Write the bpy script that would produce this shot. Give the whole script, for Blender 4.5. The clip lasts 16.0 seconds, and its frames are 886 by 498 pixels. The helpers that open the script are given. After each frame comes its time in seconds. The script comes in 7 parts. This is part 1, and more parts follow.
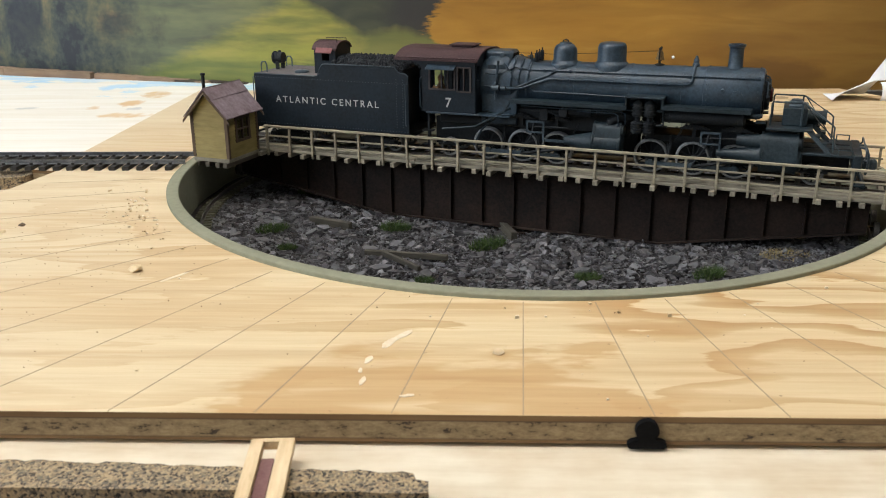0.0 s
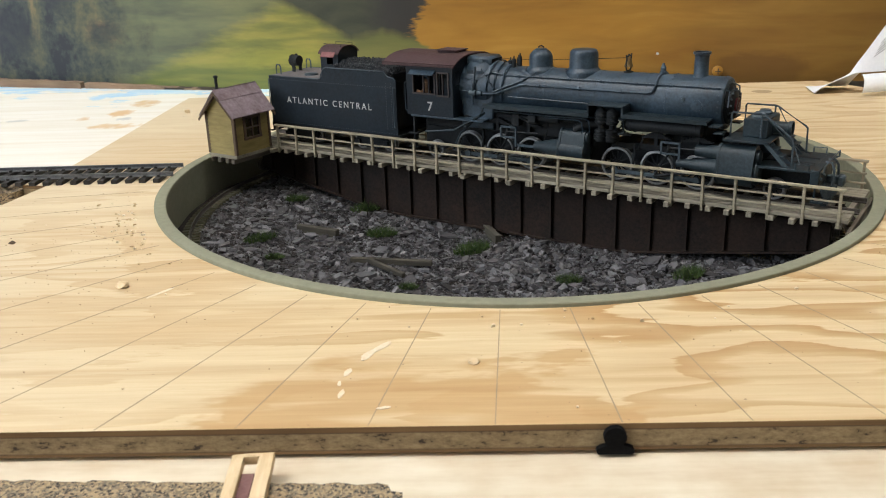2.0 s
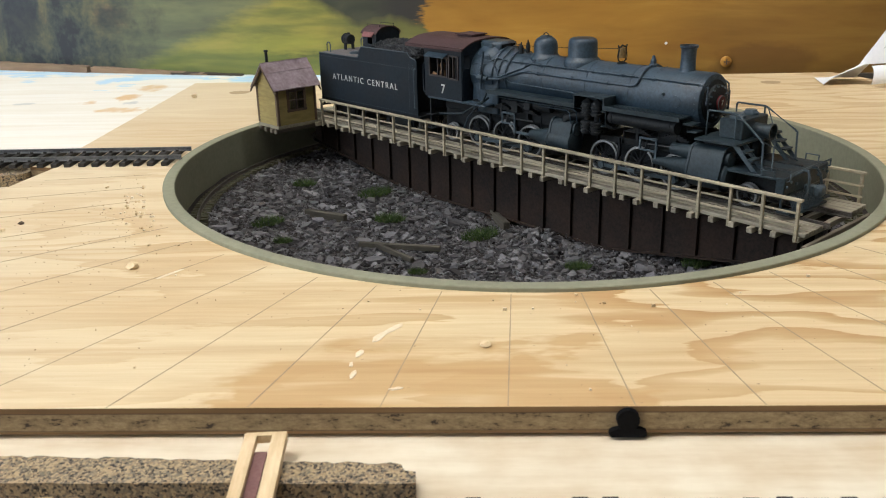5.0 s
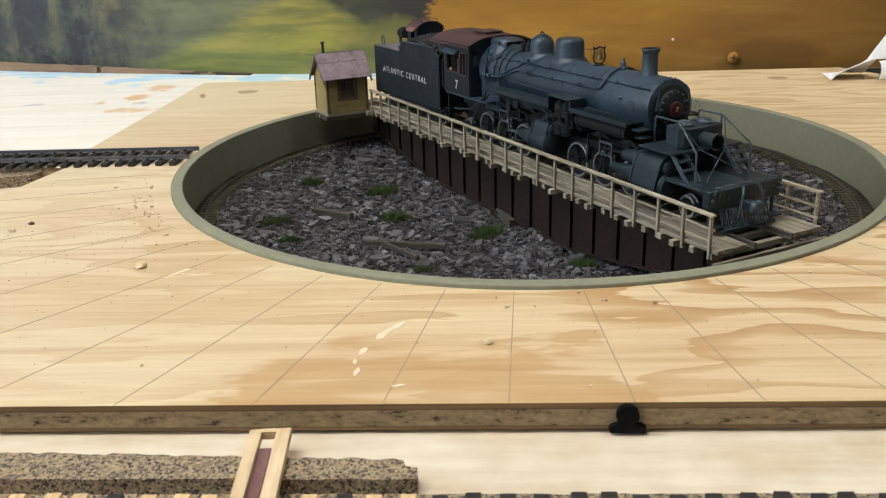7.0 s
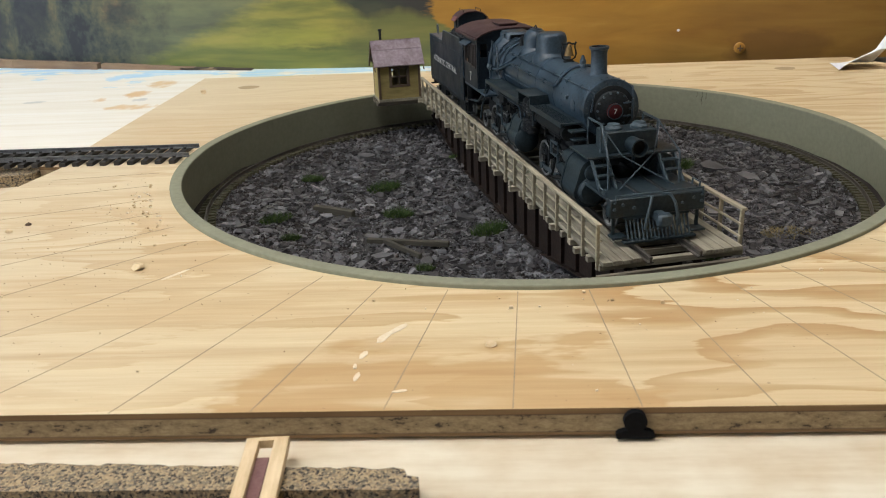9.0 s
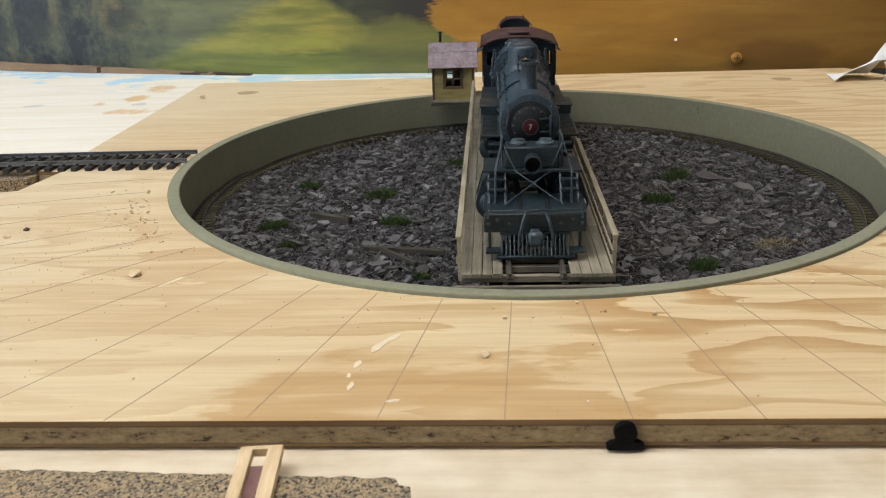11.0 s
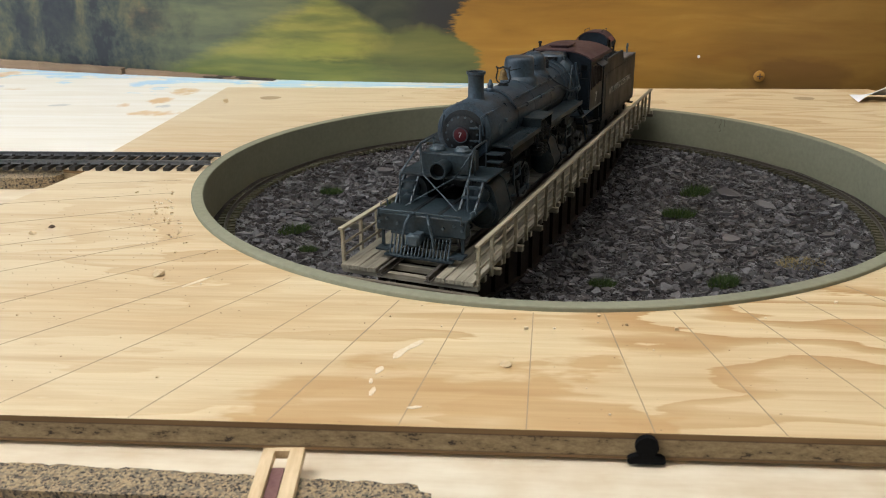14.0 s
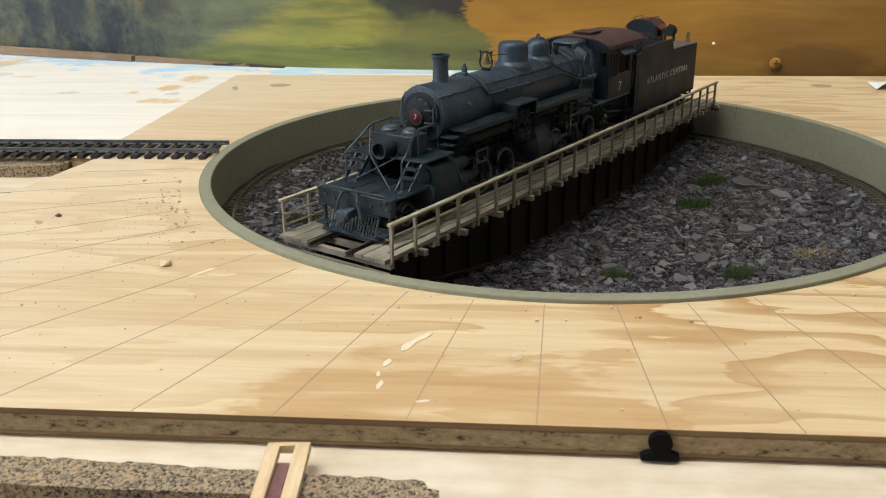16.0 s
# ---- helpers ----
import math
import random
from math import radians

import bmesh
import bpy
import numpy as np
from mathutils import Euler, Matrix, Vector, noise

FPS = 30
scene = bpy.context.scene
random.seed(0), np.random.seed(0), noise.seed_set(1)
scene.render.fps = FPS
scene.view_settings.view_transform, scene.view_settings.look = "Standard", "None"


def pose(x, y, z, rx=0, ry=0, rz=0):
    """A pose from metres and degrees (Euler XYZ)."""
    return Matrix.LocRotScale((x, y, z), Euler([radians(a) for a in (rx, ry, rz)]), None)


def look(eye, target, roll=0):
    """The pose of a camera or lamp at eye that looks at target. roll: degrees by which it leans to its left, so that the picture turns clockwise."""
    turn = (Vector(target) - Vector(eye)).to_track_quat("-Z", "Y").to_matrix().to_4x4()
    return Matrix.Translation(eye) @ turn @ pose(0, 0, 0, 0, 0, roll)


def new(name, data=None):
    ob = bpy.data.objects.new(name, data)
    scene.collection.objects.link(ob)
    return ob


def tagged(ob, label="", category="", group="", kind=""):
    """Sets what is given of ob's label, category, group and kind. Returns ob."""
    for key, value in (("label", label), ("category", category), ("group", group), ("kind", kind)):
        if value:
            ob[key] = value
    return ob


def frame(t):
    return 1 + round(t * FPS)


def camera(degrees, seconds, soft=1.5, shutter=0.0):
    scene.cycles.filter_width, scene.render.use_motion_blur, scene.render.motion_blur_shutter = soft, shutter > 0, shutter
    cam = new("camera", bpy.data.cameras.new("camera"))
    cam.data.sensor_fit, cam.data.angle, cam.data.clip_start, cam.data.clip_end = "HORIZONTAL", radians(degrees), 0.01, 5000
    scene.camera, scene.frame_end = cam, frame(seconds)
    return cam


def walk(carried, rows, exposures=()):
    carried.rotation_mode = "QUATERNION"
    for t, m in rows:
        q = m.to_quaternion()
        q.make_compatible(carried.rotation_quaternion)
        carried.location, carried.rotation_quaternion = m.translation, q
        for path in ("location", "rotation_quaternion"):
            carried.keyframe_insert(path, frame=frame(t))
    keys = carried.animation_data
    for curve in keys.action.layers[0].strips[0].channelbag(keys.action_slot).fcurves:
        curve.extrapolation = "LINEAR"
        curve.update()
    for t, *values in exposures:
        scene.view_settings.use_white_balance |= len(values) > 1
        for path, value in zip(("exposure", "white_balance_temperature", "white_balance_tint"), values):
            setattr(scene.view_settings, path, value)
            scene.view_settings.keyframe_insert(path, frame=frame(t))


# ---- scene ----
cam = camera(53.71, 16.0, soft=1.0)
cam.data.dof.use_dof, cam.data.dof.focus_distance, cam.data.dof.aperture_fstop = True, 0.37, 48.0
walk(cam, [
    (0.0, pose(-0.02577, -0.42478, 0.10271, 70.943, 0.438, 1.773)),
    (0.5, pose(-0.02962, -0.43357, 0.10571, 70.837, 0.590, 1.841)),
    (1.0, pose(-0.01963, -0.43460, 0.11022, 70.865, 1.699, 1.469)),
    (1.5, pose(-0.01963, -0.43273, 0.10985, 70.717, 1.912, 1.229)),
    (2.0, pose(-0.01837, -0.42897, 0.11019, 70.455, 1.783, 1.322)),
    (2.5, pose(-0.01658, -0.42666, 0.11077, 70.269, 1.792, 1.339)),
    (3.0, pose(-0.01777, -0.42652, 0.11118, 70.224, 1.539, 1.349)),
    (3.5, pose(-0.01968, -0.42682, 0.11040, 70.277, 1.309, 1.332)),
    (4.0, pose(-0.02171, -0.42713, 0.10828, 70.148, 1.229, 1.372)),
    (6.5, pose(-0.01985, -0.43242, 0.10751, 69.748, 1.589, 2.091)),
    (7.0, pose(-0.01908, -0.43162, 0.10895, 69.704, 1.738, 2.192)),
    (7.5, pose(-0.01906, -0.42968, 0.10915, 69.636, 1.772, 2.375)),
    (8.0, pose(-0.02065, -0.42728, 0.10872, 69.512, 1.892, 2.521)),
    (8.5, pose(-0.01682, -0.42514, 0.10870, 69.325, 2.233, 2.366)),
    (9.0, pose(-0.01817, -0.42523, 0.10906, 69.202, 2.289, 2.385)),
    (11.5, pose(-0.01656, -0.42679, 0.11179, 69.536, 1.612, 2.601)),
    (12.0, pose(-0.01615, -0.42661, 0.11034, 69.582, 1.463, 2.800)),
    (12.5, pose(-0.01564, -0.42523, 0.11235, 69.660, 1.219, 2.917)),
    (13.0, pose(-0.01960, -0.42632, 0.11406, 70.138, 0.827, 3.257)),
    (13.5, pose(-0.02049, -0.42699, 0.11358, 70.333, 0.602, 3.572)),
    (14.0, pose(-0.02036, -0.42791, 0.11151, 70.153, 0.460, 3.799)),
    (14.5, pose(-0.02028, -0.42578, 0.11145, 69.845, 0.395, 4.028)),
    (15.0, pose(-0.01848, -0.42476, 0.11389, 69.620, 0.553, 4.254)),
    (15.5, pose(-0.01959, -0.42390, 0.11039, 69.401, 0.559, 4.415)),
    (16.0, pose(-0.02005, -0.42289, 0.11045, 69.374, 0.608, 4.558)),
], exposures=[(0.0, 0.10), (3.5, 0.12), (7.0, 0.03), (9.0, -0.04), (11.5, -0.10), (12.5, -0.08), (14.0, -0.03), (16.0, 0.03)])

# ---- world and lights ----
world = bpy.data.worlds.new("room_world")
scene.world = world
world.use_nodes = True
wn = world.node_tree
bgn = wn.nodes["Background"]
sky = wn.nodes.new("ShaderNodeTexSky")
sky.sky_type, sky.sun_disc = "NISHITA", False
sky.sun_elevation, sky.sun_rotation = radians(40), radians(250)
wn.links.new(sky.outputs[0], bgn.inputs[0])
bgn.inputs[1].default_value = 0.10

CEILING_GLOW = 11.7
WINDOW_WATTS = 28.0

window_lamp = bpy.data.lights.new("window_daylight", "AREA")
window_lamp.shape, window_lamp.size, window_lamp.size_y = "RECTANGLE", 1.5, 1.0
window_lamp.energy, window_lamp.color = WINDOW_WATTS, (0.80, 0.90, 1.0)
window_light = new("window_daylight", window_lamp)
window_light.matrix_world = look((-2.16, -0.75, 0.85), (0.0, 0.0, 0.0))


# ---- materials ----
def nodes_of(name):
    m = bpy.data.materials.new(name)
    m.use_nodes = True
    return m, m.node_tree, m.node_tree.nodes["Principled BSDF"]


def link(t, a, b):
    t.links.new(a, b)


def coords(t, scale=(1, 1, 1), kind="Object"):
    c = t.nodes.new("ShaderNodeTexCoord")
    mp = t.nodes.new("ShaderNodeMapping")
    mp.inputs["Scale"].default_value = scale
    link(t, c.outputs[kind], mp.inputs[0])
    return mp.outputs[0]


def noise_tex(t, vec, scale, detail=4.0, rough=0.55, distort=0.0):
    n = t.nodes.new("ShaderNodeTexNoise")
    n.inputs["Scale"].default_value = scale
    n.inputs["Detail"].default_value = detail
    n.inputs["Roughness"].default_value = rough
    n.inputs["Distortion"].default_value = distort
    link(t, vec, n.inputs["Vector"])
    return n.outputs["Fac"]


def ramp(t, fac, stops):
    r = t.nodes.new("ShaderNodeValToRGB")
    e = r.color_ramp.elements
    while len(e) < len(stops):
        e.new(0.5)
    for el, (p, c) in zip(e, stops):
        el.position = p
        el.color = (*c, 1) if len(c) == 3 else c
    link(t, fac, r.inputs[0])
    return r.outputs[0]


def grey(v):
    return (v, v, v)


def mix(t, fac, a, b, mode="MIX"):
    m = t.nodes.new("ShaderNodeMix")
    m.data_type, m.blend_type = "RGBA", mode
    for value, socket in ((fac, m.inputs[0]), (a, m.inputs[6]), (b, m.inputs[7])):
        if isinstance(value, (int, float)):
            socket.default_value = value
        elif isinstance(value, tuple):
            socket.default_value = (*value, 1)
        else:
            link(t, value, socket)
    return m.outputs[2]


def calc(t, op, a, b=0.0, c=None):
    m = t.nodes.new("ShaderNodeMath")
    m.operation = op
    for value, socket in zip((a, b, c), m.inputs):
        if value is None:
            continue
        if isinstance(value, (int, float)):
            socket.default_value = value
        else:
            link(t, value, socket)
    return m.outputs[0]


def relief(t, bsdf, fac, strength, depth):
    b = t.nodes.new("ShaderNodeBump")
    b.inputs["Strength"].default_value = strength
    b.inputs["Distance"].default_value = depth
    link(t, fac, b.inputs["Height"])
    link(t, b.outputs[0], bsdf.inputs["Normal"])


def random_of(t):
    return t.nodes.new("ShaderNodeObjectInfo").outputs["Random"]


def paint(name, base, worn, rough=0.5, metal=0.0, coarse=60.0, fine=900.0, bump=0.25, amount=0.55, gloss=0.22):
    """Weathered paint: two scales of wear between two colours."""
    m, t, b = nodes_of(name)
    v = coords(t)
    a, f = noise_tex(t, v, coarse, 5, 0.6), noise_tex(t, v, fine, 3, 0.6)
    s = calc(t, "MULTIPLY_ADD", f, 0.55, calc(t, "MULTIPLY", a, 0.6))
    col = ramp(t, s, [(0.42, base), (0.42 + amount * 0.6, worn)])
    link(t, col, b.inputs["Base Color"])
    link(t, ramp(t, a, [(0.3, grey(rough - 0.1)), (0.7, grey(min(1.0, rough + 0.15)))]), b.inputs["Roughness"])
    b.inputs["Metallic"].default_value = metal
    b.inputs["Specular IOR Level"].default_value = gloss
    relief(t, b, f, bump, 0.0002)
    return m


def timber(name, light, dark, along=(1, 1, 1), rough=0.75, scale=1.0, bump=0.4, vary=0.25):
    """Sawn wood: streaks along the piece, each piece of its own tone."""
    m, t, b = nodes_of(name)
    v = coords(t, along)
    streak = noise_tex(t, v, 900 * scale, 5, 0.65)
    blot = noise_tex(t, coords(t), 70 * scale, 3)
    s = calc(t, "MULTIPLY_ADD", streak, 0.6, calc(t, "MULTIPLY", blot, 0.4))
    col = ramp(t, s, [(0.34, dark), (0.62, light)])
    tone = calc(t, "MULTIPLY_ADD", random_of(t), vary, 1.0 - vary / 2)
    hsv = t.nodes.new("ShaderNodeHueSaturation")
    link(t, col, hsv.inputs["Color"])
    link(t, tone, hsv.inputs["Value"])
    link(t, hsv.outputs[0], b.inputs["Base Color"])
    b.inputs["Roughness"].default_value = rough
    relief(t, b, streak, bump, 0.00025)
    return m


def plywood_material():
    m, t, b = nodes_of("plywood_face")
    obj = coords(t)
    sep = t.nodes.new("ShaderNodeSeparateXYZ")
    link(t, obj, sep.inputs[0])
    x, y = sep.outputs[0], sep.outputs[1]
    # flame figure of the rotary-cut veneer: nested bands with one sharp and one soft side
    drift = noise_tex(t, coords(t, (2.0, 5.0, 1.0)), 1.0, 2, 0.5)
    flame = noise_tex(t, coords(t, (5.5, 23.0, 1.0)), 1.0, 3, 0.42, 0.3)
    fibre = noise_tex(t, coords(t, (12, 300, 1)), 1.0, 5, 0.65)
    jag = noise_tex(t, coords(t, (70, 420, 1)), 1.0, 4, 0.6)
    course = calc(t, "MULTIPLY_ADD", jag, 0.035, calc(t, "MULTIPLY_ADD", drift, 0.5, flame))
    band = calc(t, "FRACT", calc(t, "MULTIPLY", course, 8.5))
    hair = noise_tex(t, coords(t, (45, 1900, 1)), 1.0, 3, 0.6)
    blot = noise_tex(t, coords(t, (5, 9, 1)), 1.0, 4, 0.6)
    early = ramp(t, fibre, [(0.3, (0.615, 0.472, 0.275)), (0.7, (0.73, 0.605, 0.390))])
    late = ramp(t, fibre, [(0.3, (0.385, 0.215, 0.078)), (0.7, (0.490, 0.305, 0.130))])
    early = mix(t, ramp(t, calc(t, "MULTIPLY_ADD", x, 2.0, 0.5), [(0.10, grey(0.6)), (0.42, grey(0.0))]), early, (0.655, 0.565, 0.415))
    strength = ramp(t, drift, [(0.38, grey(0.5)), (0.56, grey(1.0))])
    figure = ramp(t, band, [(0.0, grey(0.0)), (0.46, grey(0.04)), (0.60, grey(0.65)), (0.88, grey(1.0)), (0.92, grey(0.0))])
    calm = calc(t, "MULTIPLY", ramp(t, calc(t, "MULTIPLY_ADD", x, 2.0, 0.5), [(0.05, grey(0.22)), (0.42, grey(1.0))]), ramp(t, calc(t, "MULTIPLY_ADD", y, 2.0, 0.5), [(0.55, grey(1.0)), (0.85, grey(0.55))]))
    figure = calc(t, "MULTIPLY", calc(t, "MULTIPLY", figure, strength), calm)
    thin = noise_tex(t, coords(t, (4.0, 62.0, 1.0)), 1.0, 3, 0.5, 0.3)
    figure = calc(t, "MAXIMUM", figure, calc(t, "MULTIPLY", ramp(t, thin, [(0.50, grey(0)), (0.62, grey(0.5)), (0.66, grey(0.15))]), ramp(t, calc(t, "MULTIPLY_ADD", y, 2.0, 0.5), [(0.35, grey(0.9)), (0.75, grey(0.15))])))
    col = mix(t, figure, early, late)
    col = mix(t, ramp(t, blot, [(0.48, grey(0)), (0.70, grey(0.42))]), col, (0.50, 0.33, 0.165))
    # the darker heartwood figure near the front edge, with pale islands in it
    wob = calc(t, "MULTIPLY", calc(t, "SUBTRACT", noise_tex(t, coords(t, (22, 60, 1)), 1.0, 4, 0.6), 0.5), 0.085)
    dx = calc(t, "DIVIDE", calc(t, "ADD", calc(t, "ADD", x, 0.033), wob), 0.058)
    dy = calc(t, "DIVIDE", calc(t, "ADD", calc(t, "ADD", y, 0.246), calc(t, "MULTIPLY", wob, 0.9)), 0.034)
    d = calc(t, "ADD", calc(t, "POWER", calc(t, "ABSOLUTE", dx), 4.0), calc(t, "POWER", calc(t, "ABSOLUTE", dy), 2.0))
    heart = mix(t, ramp(t, fibre, [(0.25, grey(0)), (0.75, grey(1))]), (0.43, 0.262, 0.110), (0.56, 0.375, 0.185))
    island = ramp(t, noise_tex(t, coords(t, (11, 75, 1)), 1.0, 2, 0.4, 0.4), [(0.54, grey(1)), (0.60, grey(0.25))])
    col = mix(t, calc(t, "MULTIPLY", ramp(t, d, [(0.70, grey(0.85)), (0.98, grey(0))]), island), col, heart)
    col = mix(t, ramp(t, hair, [(0.35, grey(0.0)), (0.75, grey(0.22))]), col, (0.42, 0.27, 0.13))
    # fine dark pores and pencil dust
    v_dot = coords(t, (520, 900, 1))
    pore = noise_tex(t, coords(t, (60, 1500, 1)), 1.0, 2, 0.5)
    col = mix(t, ramp(t, pore, [(0.68, grey(0)), (0.80, grey(0.35))]), col, (0.34, 0.20, 0.10))
    dot = noise_tex(t, v_dot, 1.0, 2, 0.5)
    col = mix(t, ramp(t, dot, [(0.735, grey(0)), (0.76, grey(0.7))]), col, (0.18, 0.11, 0.06))
    link(t, col, b.inputs["Base Color"])
    b.inputs["Roughness"].default_value = 0.62
    relief(t, b, fibre, 0.15, 0.0002)
    return m


def ply_edge_material():
    m, t, b = nodes_of("plywood_edge")
    v = coords(t)
    sep = t.nodes.new("ShaderNodeSeparateXYZ")
    link(t, v, sep.inputs[0])
    z = calc(t, "MULTIPLY_ADD", sep.outputs[2], 112.0, 1.0)
    core = noise_tex(t, coords(t, (230, 230, 520)), 1.0, 5, 0.75)
    streak = noise_tex(t, coords(t, (25, 1, 500)), 1.0, 3)
    tan = ramp(t, streak, [(0.3, (0.145, 0.080, 0.032)), (0.7, (0.25, 0.150, 0.065))])
    crumb = ramp(t, core, [(0.36, (0.045, 0.03, 0.02)), (0.41, (0.20, 0.14, 0.075)), (0.55, (0.29, 0.215, 0.12)), (0.7, (0.37, 0.28, 0.165))])
    ply = ramp(t, z, [(0.0, grey(0)), (0.27, grey(0)), (0.29, grey(1)), (0.80, grey(1)), (0.83, grey(0))])
    # dark glue lines between plies; the lowest stop is the foot's shadow as colour
    seam_and_foot_shade = ramp(t, z, [(0.10, grey(1)), (0.19, grey(0)), (0.26, grey(0)), (0.28, grey(0.7)), (0.32, grey(0)), (0.79, grey(0)), (0.82, grey(0.7)), (0.85, grey(0.1))])
    col = mix(t, seam_and_foot_shade, mix(t, ply, tan, crumb), (0.05, 0.03, 0.02))
    link(t, col, b.inputs["Base Color"])
    b.inputs["Roughness"].default_value = 0.85
    relief(t, b, core, 0.5, 0.0006)
    return m


def white_board_material():
    m, t, b = nodes_of("white_painted_ply")
    v = coords(t)
    sep = t.nodes.new("ShaderNodeSeparateXYZ")
    link(t, v, sep.inputs[0])
    x, y = sep.outputs[0], sep.outputs[1]
    streak = noise_tex(t, coords(t, (8, 90, 1)), 1.0, 4, 0.6)
    col = ramp(t, streak, [(0.3, (0.72, 0.67, 0.57)), (0.55, (0.79, 0.76, 0.69)), (0.8, (0.81, 0.80, 0.77))])
    # blue paint dragged along the foot of the backdrop
    foot = calc(t, "MAXIMUM", calc(t, "MULTIPLY_ADD", x, -0.27, 0.223), 0.267)
    gap = calc(t, "SUBTRACT", foot, y)
    n = noise_tex(t, coords(t, (22, 34, 1)), 1.0, 5, 0.6)
    drag = noise_tex(t, coords(t, (16, 130, 1)), 1.0, 4, 0.6)
    reach = calc(t, "ADD", calc(t, "MULTIPLY", ramp(t, n, [(0.46, grey(0.0)), (0.66, grey(1.0))]), 0.085), 0.006)
    blue = ramp(t, calc(t, "MULTIPLY_ADD", calc(t, "SUBTRACT", reach, gap), 40.0, 0.5), [(0.2, grey(0)), (0.8, grey(0.95))])
    patch = ramp(t, drag, [(0.36, grey(0.25)), (0.58, grey(1))])
    col = mix(t, calc(t, "MULTIPLY", blue, patch), col, (0.33, 0.60, 0.80))
    blob = noise_tex(t, coords(t, (70, 45, 1)), 1.0, 4, 0.6)
    for cx, cy, rx, ry, c in ((-0.261, 0.223, 0.013, 0.017, (0.62, 0.40, 0.15)), (-0.265, 0.186, 0.011, 0.014, (0.62, 0.36, 0.10)), (-0.287, 0.167, 0.008, 0.010, (0.62, 0.38, 0.13)), (-0.251, 0.138, 0.021, 0.010, (0.64, 0.42, 0.17)), (-0.450, 0.303, 0.018, 0.022, (0.64, 0.40, 0.16)), (-0.402, 0.233, 0.012, 0.008, (0.60, 0.42, 0.22)), (-0.252, 0.163, 0.011, 0.008, (0.40, 0.42, 0.45)), (-0.330, 0.166, 0.010, 0.006, (0.46, 0.47, 0.46)), (-0.430, 0.240, 0.020, 0.010, (0.48, 0.50, 0.55)), (-0.302, 0.262, 0.022, 0.018, (0.33, 0.60, 0.80))):
        dx = calc(t, "DIVIDE", calc(t, "SUBTRACT", x, cx), rx)
        dy = calc(t, "DIVIDE", calc(t, "SUBTRACT", y, cy), ry)
        d = calc(t, "ADD", calc(t, "ADD", calc(t, "MULTIPLY", dx, dx), calc(t, "MULTIPLY", dy, dy)), calc(t, "MULTIPLY_ADD", blob, 4.2, -2.1))
        col = mix(t, ramp(t, d, [(0.0, grey(0.75)), (0.5, grey(0.4)), (0.75, grey(0))]), col, c)
    link(t, col, b.inputs["Base Color"])
    b.inputs["Roughness"].default_value = 0.6
    relief(t, b, streak, 0.2, 0.0003)
    return m


